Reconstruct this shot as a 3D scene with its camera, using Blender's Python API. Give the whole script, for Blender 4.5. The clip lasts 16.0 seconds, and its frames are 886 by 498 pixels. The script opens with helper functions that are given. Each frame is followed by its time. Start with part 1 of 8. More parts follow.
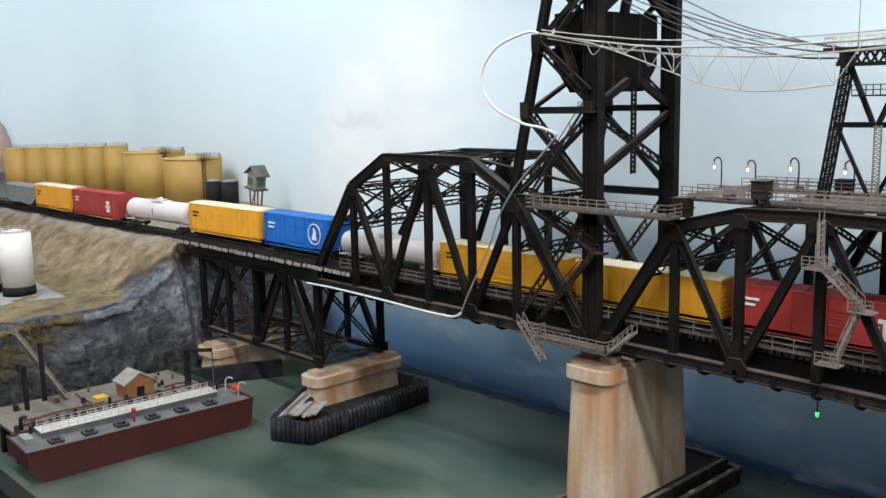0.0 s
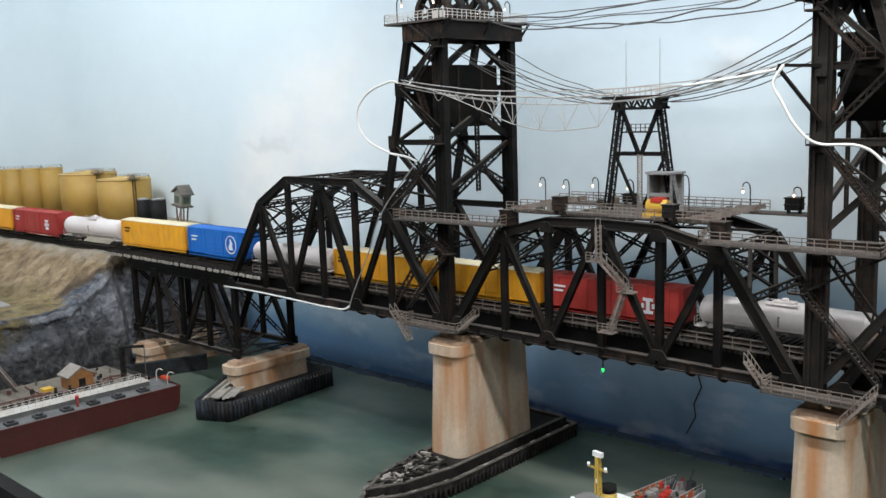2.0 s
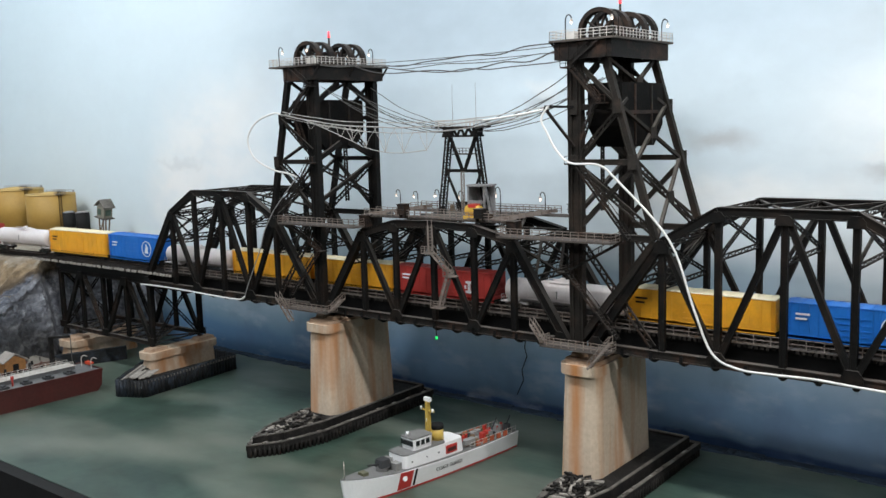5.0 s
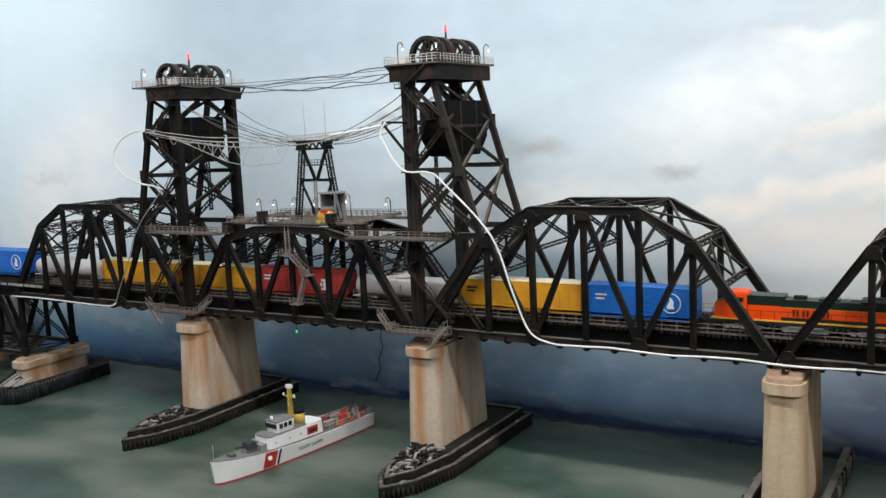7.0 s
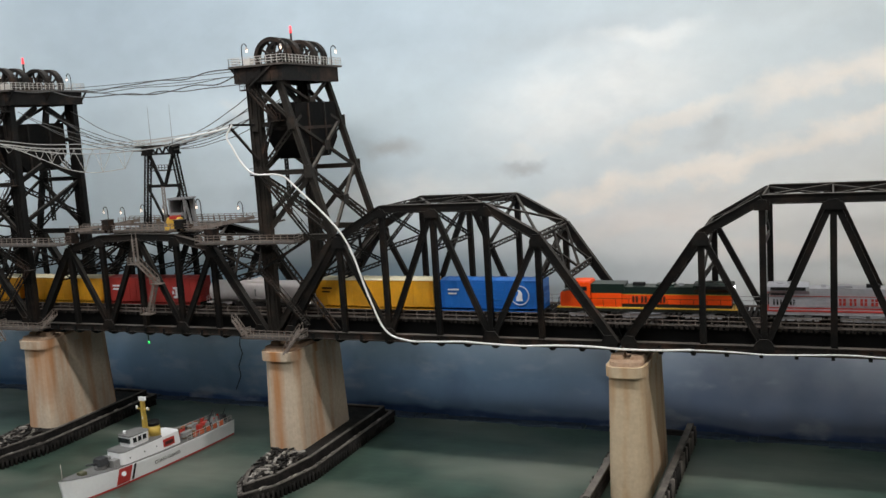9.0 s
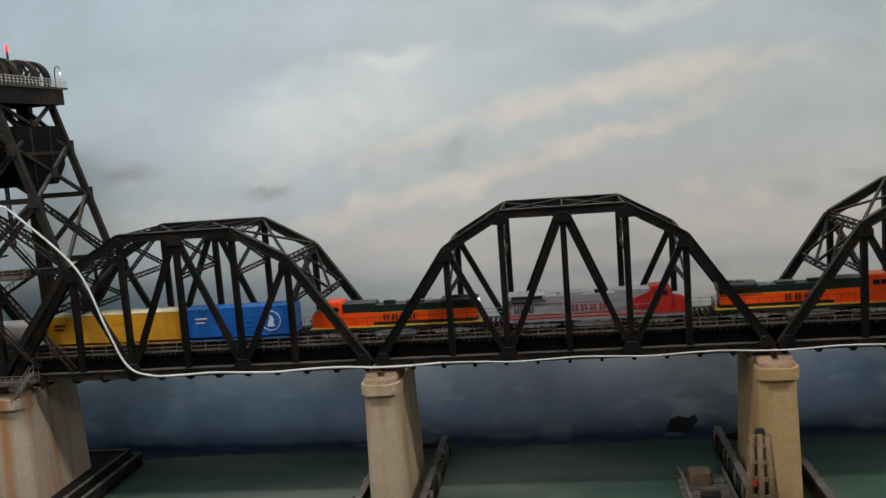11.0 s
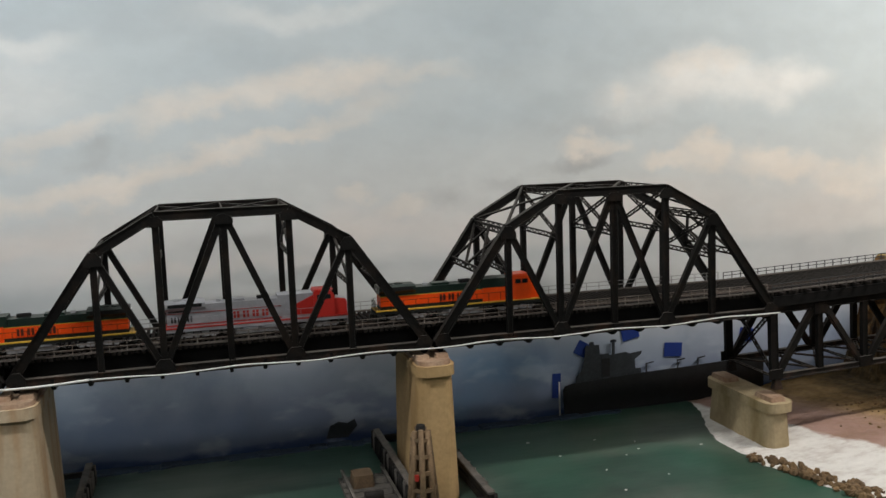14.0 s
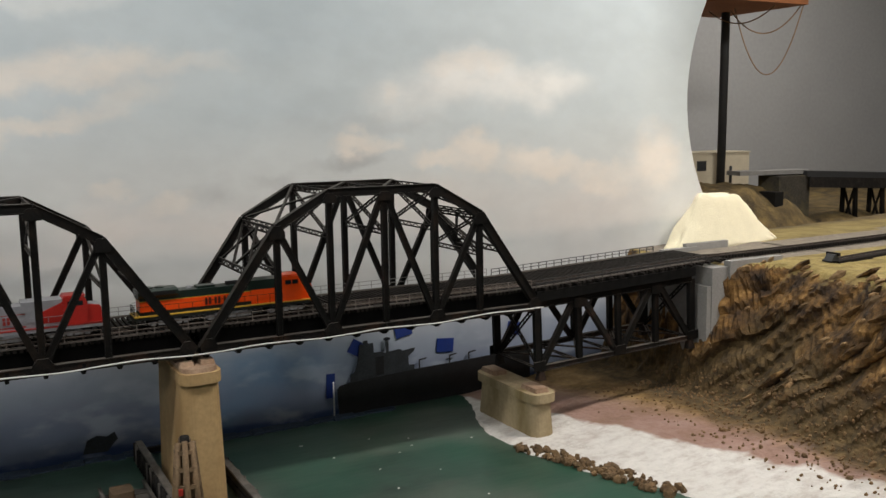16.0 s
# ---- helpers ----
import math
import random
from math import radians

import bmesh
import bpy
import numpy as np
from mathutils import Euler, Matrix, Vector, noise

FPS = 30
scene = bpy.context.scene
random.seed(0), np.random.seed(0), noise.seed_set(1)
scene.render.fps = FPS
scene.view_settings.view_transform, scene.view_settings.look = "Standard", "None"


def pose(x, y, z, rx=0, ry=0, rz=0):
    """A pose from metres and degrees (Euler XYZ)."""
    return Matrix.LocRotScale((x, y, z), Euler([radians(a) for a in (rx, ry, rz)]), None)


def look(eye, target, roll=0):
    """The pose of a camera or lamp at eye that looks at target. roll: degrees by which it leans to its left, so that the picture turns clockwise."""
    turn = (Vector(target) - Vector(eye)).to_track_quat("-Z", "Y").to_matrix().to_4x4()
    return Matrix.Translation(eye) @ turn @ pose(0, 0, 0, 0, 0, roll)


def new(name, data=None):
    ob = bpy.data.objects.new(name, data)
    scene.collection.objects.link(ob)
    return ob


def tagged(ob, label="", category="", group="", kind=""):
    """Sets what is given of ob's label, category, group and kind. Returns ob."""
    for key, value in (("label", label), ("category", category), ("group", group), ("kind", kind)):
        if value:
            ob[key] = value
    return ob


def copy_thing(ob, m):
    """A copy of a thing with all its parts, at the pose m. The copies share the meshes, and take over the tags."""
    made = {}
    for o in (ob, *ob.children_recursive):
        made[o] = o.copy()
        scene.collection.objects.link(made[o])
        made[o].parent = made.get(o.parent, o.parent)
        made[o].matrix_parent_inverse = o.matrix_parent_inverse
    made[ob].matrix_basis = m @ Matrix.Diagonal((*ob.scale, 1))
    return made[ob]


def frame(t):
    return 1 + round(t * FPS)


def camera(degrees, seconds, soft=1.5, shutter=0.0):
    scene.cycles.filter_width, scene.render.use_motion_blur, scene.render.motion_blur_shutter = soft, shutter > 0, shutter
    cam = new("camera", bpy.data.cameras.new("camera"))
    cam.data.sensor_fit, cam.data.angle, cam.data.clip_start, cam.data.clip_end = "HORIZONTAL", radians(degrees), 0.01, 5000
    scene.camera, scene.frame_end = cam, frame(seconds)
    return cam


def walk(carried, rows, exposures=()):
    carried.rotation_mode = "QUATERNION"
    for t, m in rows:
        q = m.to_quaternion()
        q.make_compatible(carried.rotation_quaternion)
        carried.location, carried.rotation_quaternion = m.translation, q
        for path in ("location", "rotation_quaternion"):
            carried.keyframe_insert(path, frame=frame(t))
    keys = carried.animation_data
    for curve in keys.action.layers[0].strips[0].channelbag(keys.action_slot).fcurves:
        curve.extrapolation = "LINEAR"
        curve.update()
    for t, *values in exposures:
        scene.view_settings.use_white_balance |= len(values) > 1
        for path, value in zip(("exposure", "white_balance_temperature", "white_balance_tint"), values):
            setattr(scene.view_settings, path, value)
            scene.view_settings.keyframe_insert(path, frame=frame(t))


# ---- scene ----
cam = camera(51.57, 16.0, 1.5)
PATH = [
    (0.0, look((-0.4740, -0.8308, 0.2795), (-1.1949, -0.1556, 0.1217), -1.17)),
    (0.5, look((-0.3647, -0.8765, 0.3143), (-1.0953, -0.2160, 0.1411), -1.83)),
    (1.0, look((-0.2326, -0.9825, 0.3187), (-0.9411, -0.2940, 0.1634), -1.69)),
    (1.5, look((-0.2162, -0.9692, 0.3034), (-0.9151, -0.2685, 0.1602), -1.72)),
    (2.0, look((-0.2168, -0.9649, 0.3143), (-0.8912, -0.2420, 0.1639), -1.90)),
    (2.5, look((-0.2071, -0.9500, 0.3025), (-0.8667, -0.2125, 0.1574), -1.95)),
    (3.0, look((-0.1206, -1.0134, 0.3023), (-0.7803, -0.2739, 0.1683), -1.90)),
    (3.2, look((-0.0680, -1.0545, 0.3043), (-0.7310, -0.3170, 0.1750), -1.85)),
    (5.3, look((0.0951, -1.1470, 0.3258), (-0.5050, -0.3576, 0.1958), -1.88)),
    (5.5, look((0.0983, -1.1465, 0.3209), (-0.4871, -0.3456, 0.1946), -2.01)),
    (6.0, look((0.1054, -1.1362, 0.3205), (-0.4506, -0.3150, 0.1914), -2.13)),
    (6.5, look((0.1302, -1.1598, 0.3252), (-0.3966, -0.3205, 0.1911), -2.38)),
    (7.0, look((0.2381, -1.2617, 0.3364), (-0.2751, -0.4136, 0.2045), -2.66)),
    (7.5, look((0.2362, -1.2736, 0.3412), (-0.2383, -0.4040, 0.2045), -2.77)),
    (8.0, look((0.2499, -1.2703, 0.3402), (-0.2037, -0.3898, 0.2028), -3.11)),
    (8.5, look((0.2538, -1.2679, 0.3368), (-0.1970, -0.3856, 0.2014), -3.38)),
    (9.0, look((0.2711, -1.2553, 0.3303), (-0.1195, -0.3449, 0.1938), -3.76)),
    (11.5, look((0.27, -1.254, 0.313), (0.17, 0.729, 0.072), -4.3)),
    (12.0, look((0.271, -1.252, 0.303), (0.352, 0.733, 0.078), -4.2)),
    (12.5, look((0.285, -1.245, 0.298), (0.503, 0.731, 0.077), -4.2)),
    (13.0, look((0.283, -1.241, 0.296), (0.581, 0.724, 0.069), -4.0)),
    (13.5, look((0.268, -1.235, 0.294), (0.668, 0.711, 0.058), -3.4)),
    (14.0, look((0.242, -1.226, 0.294), (0.752, 0.692, 0.048), -2.1)),
    (14.5, look((0.236, -1.222, 0.304), (0.856, 0.661, 0.038), -1.1)),
    (15.0, look((0.238, -1.23, 0.305), (0.967, 0.613, 0.039), -0.8)),
    (15.5, look((0.255, -1.215, 0.305), (1.107, 0.574, 0.033), -0.9)),
    (16.0, look((0.265, -1.212, 0.299), (1.212, 0.528, 0.028), -0.9)),
]
EXPOSURES = [(0, 0.3, 6500, 11), (3, 0.08, 6500, 11), (5.5, 0.05, 6450, 11), (9, -0.3, 6750, 12), (11.5, -0.78, 6700, 11), (12.5, -0.84, 6700, 11), (14, -0.72, 6750, 11), (16, -0.74, 6900, 12)]
walk(cam, PATH, EXPOSURES)

# ---- world and light: a closed room with unseen overhead lamps, most on the viewer's side ----
world = bpy.data.worlds.new("room_air")
scene.world = world
world.use_nodes = True
world.node_tree.nodes["Background"].inputs[0].default_value = (0.75, 0.8, 0.9, 1)
world.node_tree.nodes["Background"].inputs[1].default_value = 0.025

WATER = -0.215
CEIL = 1.35


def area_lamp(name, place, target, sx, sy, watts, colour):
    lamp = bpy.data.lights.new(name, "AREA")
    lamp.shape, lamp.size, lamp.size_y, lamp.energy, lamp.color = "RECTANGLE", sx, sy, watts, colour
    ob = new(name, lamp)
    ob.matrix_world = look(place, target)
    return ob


# Overhead row inferred from the shadow directions; its fixtures are never in view.
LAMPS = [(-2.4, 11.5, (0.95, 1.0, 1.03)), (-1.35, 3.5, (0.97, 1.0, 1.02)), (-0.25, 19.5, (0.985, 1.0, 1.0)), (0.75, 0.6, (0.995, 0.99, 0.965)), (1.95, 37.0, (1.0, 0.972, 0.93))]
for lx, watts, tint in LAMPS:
    area_lamp("unseen_lamp", (lx, -0.56, CEIL - 0.06), (lx, 0.13, 0.2), 0.95, 0.12, watts, tint)
# Added frontal fill row, unseen, that lifts the bridge's shadow on the backdrop.
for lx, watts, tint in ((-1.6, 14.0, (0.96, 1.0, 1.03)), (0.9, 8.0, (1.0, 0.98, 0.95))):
    area_lamp("unseen_lamp", (lx, -1.75, CEIL - 0.06), (lx, 0.1, 0.0), 2.2, 0.15, watts, tint)
# Added unseen lamp that brightens the far bay.
area_lamp("unseen_lamp", (3.0, 0.9, CEIL - 0.06), (3.0, 1.2, 0), 0.9, 0.12, 19.0, (1.0, 0.97, 0.92))


# ---- materials ----
def material(name, colour, rough=0.6, metal=0.0, vary=0.25, scale=30.0, bump=0.15, fine=220.0, stain=None, stain_scale=12.0,
             stain_amount=0.5, per_object=0.0, spec=0.5, stretch=(1, 1, 1), pale_top=0.0):
    """Paint or raw stuff: base colour, broad and fine variation, an optional stain colour, and a fine relief."""
    m = bpy.data.materials.new(name)
    m.use_nodes = True
    nt = m.node_tree
    n, l = nt.nodes, nt.links
    b = n["Principled BSDF"]
    b.inputs["Roughness"].default_value, b.inputs["Metallic"].default_value = rough, metal
    b.inputs["Specular IOR Level"].default_value = spec
    geo = n.new("ShaderNodeNewGeometry")
    mp = n.new("ShaderNodeMapping")
    mp.inputs["Scale"].default_value = stretch
    l.new(geo.outputs["Position"], mp.inputs["Vector"])
    n1 = n.new("ShaderNodeTexNoise")
    n1.inputs["Scale"].default_value, n1.inputs["Detail"].default_value = scale, 6
    n2 = n.new("ShaderNodeTexNoise")
    n2.inputs["Scale"].default_value, n2.inputs["Detail"].default_value = fine, 3
    for t in (n1, n2):
        l.new(geo.outputs["Position"], t.inputs["Vector"])
    add = n.new("ShaderNodeMath")
    add.operation = "ADD"
    l.new(n1.outputs[0], add.inputs[0])
    l.new(n2.outputs[0], add.inputs[1])
    mr = n.new("ShaderNodeMapRange")
    mr.inputs["From Min"].default_value, mr.inputs["From Max"].default_value = 0.6, 1.4
    mr.inputs["To Min"].default_value, mr.inputs["To Max"].default_value = 1 - vary, 1 + vary
    l.new(add.outputs[0], mr.inputs["Value"])
    last = mr.outputs[0]
    if per_object:
        oi = n.new("ShaderNodeObjectInfo")
        m2 = n.new("ShaderNodeMapRange")
        m2.inputs["To Min"].default_value, m2.inputs["To Max"].default_value = 1 - per_object, 1 + per_object
        l.new(oi.outputs["Random"], m2.inputs["Value"])
        mul = n.new("ShaderNodeMath")
        mul.operation = "MULTIPLY"
        l.new(last, mul.inputs[0])
        l.new(m2.outputs[0], mul.inputs[1])
        last = mul.outputs[0]
    sc = n.new("ShaderNodeVectorMath")
    sc.operation = "SCALE"
    sc.inputs[0].default_value = colour
    l.new(last, sc.inputs["Scale"])
    col = sc.outputs[0]
    if stain:
        n3 = n.new("ShaderNodeTexNoise")
        n3.inputs["Scale"].default_value, n3.inputs["Detail"].default_value, n3.inputs["Roughness"].default_value = stain_scale, 8 if stretch == (1, 1, 1) else 3, 0.65 if stretch == (1, 1, 1) else 0.5
        l.new(mp.outputs[0], n3.inputs["Vector"])
        r = n.new("ShaderNodeMapRange")
        r.inputs["From Min"].default_value, r.inputs["From Max"].default_value = (0.48, 0.68) if stretch == (1, 1, 1) else (0.44, 0.72)
        r.inputs["To Max"].default_value = stain_amount
        l.new(n3.outputs[0], r.inputs["Value"])
        mx = n.new("ShaderNodeMix")
        mx.data_type = "RGBA"
        mx.inputs["B"].default_value = (*stain, 1)
        l.new(r.outputs[0], mx.inputs["Factor"])
        l.new(col, mx.inputs["A"])
        col = mx.outputs["Result"]
    if pale_top:
        # faces turned upwards are mixed towards a pale warm grey
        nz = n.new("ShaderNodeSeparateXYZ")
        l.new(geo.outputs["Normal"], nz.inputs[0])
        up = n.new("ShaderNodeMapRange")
        up.inputs["From Min"].default_value, up.inputs["From Max"].default_value, up.inputs["To Max"].default_value = 0.35, 0.95, pale_top
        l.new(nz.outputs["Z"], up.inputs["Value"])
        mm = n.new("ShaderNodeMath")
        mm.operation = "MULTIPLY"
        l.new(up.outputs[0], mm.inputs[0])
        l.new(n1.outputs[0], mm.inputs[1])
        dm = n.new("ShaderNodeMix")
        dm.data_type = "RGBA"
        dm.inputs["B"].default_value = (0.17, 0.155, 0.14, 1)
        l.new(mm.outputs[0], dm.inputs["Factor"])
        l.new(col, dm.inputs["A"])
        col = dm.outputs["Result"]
    l.new(col, b.inputs["Base Color"])
    if bump:
        bp = n.new("ShaderNodeBump")
        bp.inputs["Strength"].default_value, bp.inputs["Distance"].default_value = bump, 0.002
        l.new(add.outputs[0], bp.inputs["Height"])
        l.new(bp.outputs[0], b.inputs["Normal"])
    return m


def glow(name, colour, strength):
    m = bpy.data.materials.new(name)
    m.use_nodes = True
    b = m.node_tree.nodes["Principled BSDF"]
    b.inputs["Base Color"].default_value = (*colour, 1)
    b.inputs["Emission Color"].default_value = (*colour, 1)
    b.inputs["Emission Strength"].default_value = strength
    return m


STEEL = material("black_steel_paint", (0.0068, 0.0066, 0.0062), 0.65, 0.0, 0.4, 25, 0.3, 300, (0.026, 0.017, 0.012), 24, 0.6, 0.3, 0.12, pale_top=0.8)
STEEL_RUST = material("rusty_dark_steel", (0.010, 0.0085, 0.0075), 0.75, 0.0, 0.4, 30, 0.3, 300, (0.060, 0.032, 0.020), 28, 0.75, 0.3, 0.2, pale_top=0.8)
STEEL_BROWN = material("weathered_brown_steel", (0.019, 0.0165, 0.0140), 0.7, 0.0, 0.4, 25, 0.3, 300, (0.050, 0.034, 0.025), 22, 0.6, 0.25, 0.16, pale_top=0.9)
GIRDER = material("sooty_girder", (0.004, 0.004, 0.004), 0.85, 0.0, 0.3, 30, 0.15, spec=0.2)
RAILING = material("weathered_pale_rail_paint", (0.19, 0.16, 0.14), 0.7, 0.0, 0.3, 60, 0.1, 400, (0.10, 0.058, 0.04), 45, 0.8)
DECKING = material("weathered_deck_boards", (0.075, 0.063, 0.054), 0.85, 0.0, 0.4, 40, 0.3, 300, (0.06, 0.05, 0.045), 20, 0.6)
TIES = material("creosoted_ties", (0.015, 0.0125, 0.011), 0.9, 0.0, 0.45, 60, 0.3, spec=0.2)
RAILSTEEL = material("rail_steel", (0.085, 0.066, 0.055), 0.5, 0.4, 0.3, 80, 0.1)
CONCRETE = material("pale_concrete", (0.49, 0.40, 0.305), 0.85, 0.0, 0.16, 14, 0.25, 160, (0.40, 0.165, 0.05), 36, 1.0, stretch=(1, 1, 0.10))
CONCRETE_RUSTY = material("rust_washed_concrete", (0.46, 0.36, 0.265), 0.85, 0.0, 0.2, 14, 0.3, 160, (0.34, 0.15, 0.05), 24, 1.0, stretch=(1, 1, 0.4))
CONCRETE_CREAM = material("cream_concrete", (0.50, 0.395, 0.27), 0.85, 0.0, 0.15, 14, 0.25, 160, (0.38, 0.185, 0.06), 30, 0.95, stretch=(1, 1, 0.12))
CONCRETE_OLIVE = material("olive_stained_concrete", (0.40, 0.315, 0.19), 0.85, 0.0, 0.2, 16, 0.3, 160, (0.20, 0.145, 0.055), 20, 0.95, stretch=(1, 1, 0.3))
CONCRETE_TAN = material("ochre_concrete", (0.47, 0.315, 0.15), 0.85, 0.0, 0.18, 14, 0.25, 160, (0.30, 0.17, 0.06), 14, 0.9, stretch=(1, 1, 0.25))
CAPSTONE = material("rust_stained_cap", (0.36, 0.25, 0.17), 0.85, 0.0, 0.3, 30, 0.3, 200, (0.20, 0.10, 0.05), 20, 0.6)
TIMBER = material("tarred_timber", (0.012, 0.011, 0.0105), 0.8, 0.0, 0.4, 50, 0.4, 300, (0.050, 0.044, 0.038), 60, 0.5, 0.35, spec=0.22)
TIMBER_GREY = material("grey_timber", (0.10, 0.09, 0.08), 0.85, 0.0, 0.4, 50, 0.4, 300, (0.18, 0.16, 0.14), 50, 0.5, 0.3)
# Serves the bleached fender boards and, as painted light, the tie ends.
BLEACHED_LIT = material("bleached_lit_timber", (0.30, 0.28, 0.25), 0.9, 0.0, 0.4, 80, 0.3)
TIMBER_BROWN = material("brown_timber", (0.17, 0.11, 0.06), 0.8, 0.0, 0.35, 50, 0.3, 300, (0.08, 0.05, 0.03), 40, 0.5, 0.3)
SHEETPILE = material("sheet_piling", (0.013, 0.014, 0.015), 0.65, 0.0, 0.4, 40, 0.3, 300, (0.045, 0.062, 0.09), 45, 0.5, 0.35, spec=0.2)
CABLE_WHITE = material("white_plastic_cable", (0.72, 0.72, 0.70), 0.35, 0.0, 0.06, 40, 0.0)
WIRE = material("grey_wire", (0.07, 0.068, 0.065), 0.6, 0.0, 0.2, 60, 0.0)
WIRE_PALE = material("pale_string", (0.38, 0.37, 0.35), 0.8, 0.0, 0.2, 60, 0.0)
ORANGE = material("orange_loco_paint", (0.86, 0.078, 0.004), 0.38, 0.0, 0.08, 40, 0.03)
LOCOGREEN = material("dark_green_loco_paint", (0.006, 0.017, 0.012), 0.4, 0.0, 0.2, 40, 0.05)
LOCOBLACK = material("black_underframe_paint", (0.018, 0.019, 0.016), 0.55, 0.0, 0.3, 60, 0.1, spec=0.2)
TRUCKGREY = material("dusty_truck_grey", (0.36, 0.36, 0.37), 0.55, 0.2, 0.4, 90, 0.2, 400, (0.07, 0.065, 0.06), 60, 0.6)
SILVER = material("dusty_silver_paint", (0.43, 0.435, 0.47), 0.42, 0.3, 0.12, 60, 0.05)
WARRED = material("red_cab_paint", (0.56, 0.030, 0.022), 0.4, 0.0, 0.1, 40, 0.03)
YELLOWTRIM = material("yellow_trim", (0.60, 0.36, 0.04), 0.5, 0.0, 0.1, 40, 0.0)
MARKBROWN = material("dark_brown_marking", (0.10, 0.014, 0.004), 0.5, 0.0, 0.1, 60, 0.0)
BARRED = material("dark_red_marking", (0.40, 0.03, 0.02), 0.5, 0.0, 0.1, 60, 0.0)
BOXBLUE = material("bright_blue_car_paint", (0.010, 0.145, 0.52), 0.45, 0.0, 0.1, 40, 0.05)
BOXYELLOW = material("yellow_car_paint", (0.80, 0.38, 0.02), 0.5, 0.0, 0.1, 40, 0.05, 300, (0.45, 0.24, 0.05), 25, 0.3)
BOXRED = material("oxide_red_car_paint", (0.36, 0.035, 0.028), 0.5, 0.0, 0.12, 40, 0.05)
CARWHITE = material("white_tank_paint", (0.66, 0.61, 0.60), 0.45, 0.0, 0.08, 40, 0.03, 200, (0.42, 0.36, 0.34), 20, 0.4)
ROOFCREAM = material("cream_roof_paint", (0.74, 0.66, 0.46), 0.5, 0.0, 0.08, 40, 0.03)
HOPPERGREY = material("grey_hopper_paint", (0.22, 0.22, 0.225), 0.55, 0.0, 0.12, 40, 0.05)
MARKWHITE = material("white_marking", (0.74, 0.75, 0.78), 0.5, 0.0, 0.05, 60, 0.0)
OCHRE = material("ochre_tank_paint", (0.40, 0.245, 0.055), 0.6, 0.0, 0.1, 20, 0.06, 200, (0.31, 0.185, 0.05), 14, 0.5, 0.06)
OCHRETOP = material("ochre_tank_top", (0.50, 0.34, 0.12), 0.7, 0.0, 0.12, 30, 0.06)
TANKWHITE = material("white_silo_paint", (0.80, 0.79, 0.76), 0.5, 0.0, 0.06, 20, 0.05)
DARKGREY = material("dark_grey_paint", (0.032, 0.034, 0.037), 0.6, 0.0, 0.2, 40, 0.1)
MIDGREY = material("mid_grey_paint", (0.24, 0.24, 0.235), 0.65, 0.0, 0.2, 40, 0.1)
BARGERED = material("maroon_hull_paint", (0.066, 0.013, 0.011), 0.5, 0.0, 0.25, 25, 0.12, 200, (0.05, 0.015, 0.012), 16, 0.5)
BARGEDECK = material("grey_deck_paint", (0.10, 0.103, 0.106), 0.7, 0.0, 0.25, 40, 0.1, 200, (0.22, 0.22, 0.21), 24, 0.5)
DOCKBOARD = material("dusty_dock", (0.13, 0.115, 0.095), 0.85, 0.0, 0.3, 40, 0.25, 200, (0.21, 0.18, 0.145), 22, 0.6, 0.2)
HUTWOOD = material("orange_brown_wood", (0.30, 0.14, 0.045), 0.75, 0.0, 0.25, 60, 0.2)
SHINGLE = material("grey_shingle", (0.26, 0.235, 0.21), 0.85, 0.0, 0.25, 80, 0.3)
SHIPWHITE = material("white_ship_paint", (0.78, 0.79, 0.80), 0.4, 0.0, 0.05, 40, 0.02)
SHIPDECK = material("grey_ship_deck", (0.15, 0.15, 0.147), 0.7, 0.0, 0.15, 60, 0.08)
SHIPRED = material("red_boot_paint", (0.45, 0.035, 0.030), 0.5, 0.0, 0.1, 40, 0.03)
SHIPBUFF = material("buff_mast_paint", (0.55, 0.38, 0.08), 0.5, 0.0, 0.12, 60, 0.03)
BLACK = material("matt_black", (0.012, 0.012, 0.012), 0.7, 0.0, 0.2, 60, 0.1, spec=0.2)
GLASS = material("dark_glass", (0.015, 0.018, 0.02), 0.08, 0.0, 0.1, 40, 0.0)
ROCKDARK = material("dark_mossy_rock", (0.055, 0.05, 0.04), 0.95, 0.0, 0.45, 26, 0.9, 140, (0.17, 0.145, 0.06), 12, 0.6)
BALLAST = material("ballast_dust", (0.22, 0.19, 0.155), 0.95, 0.0, 0.35, 60, 0.8, 300, (0.17, 0.15, 0.13), 20, 0.6)
ROCKBROWN = material("brown_rock", (0.17, 0.105, 0.05), 0.9, 0.0, 0.45, 30, 0.8, 160, (0.09, 0.06, 0.04), 20, 0.6, 0.35)
PLASTER = material("white_plaster", (0.74, 0.72, 0.69), 0.85, 0.0, 0.12, 25, 0.7, 160, (0.52, 0.47, 0.44), 16, 0.5)
SALT = material("cream_salt", (0.86, 0.80, 0.60), 0.9, 0.0, 0.05, 60, 0.6, 400)
ROOMGREY = material("grey_wall_paint", (0.345, 0.355, 0.365), 0.85, 0.0, 0.08, 3, 0.02, 60)
CREAM = material("cream_wall_paint", (0.56, 0.50, 0.38), 0.7, 0.0, 0.1, 30, 0.04)
TAPE = material("blue_tape", (0.008, 0.035, 0.22), 0.5, 0.0, 0.12, 60, 0.03)
LAMPGLOW = glow("warm_bulb", (1.0, 0.78, 0.60), 4.0)
GREENGLOW = glow("green_bulb", (0.02, 1.0, 0.16), 0.7)
REDGLOW = glow("red_bulb", (1.0, 0.05, 0.06), 1.6)
HEADGLOW = glow("white_bulb", (1.0, 0.95, 0.98), 12.0)


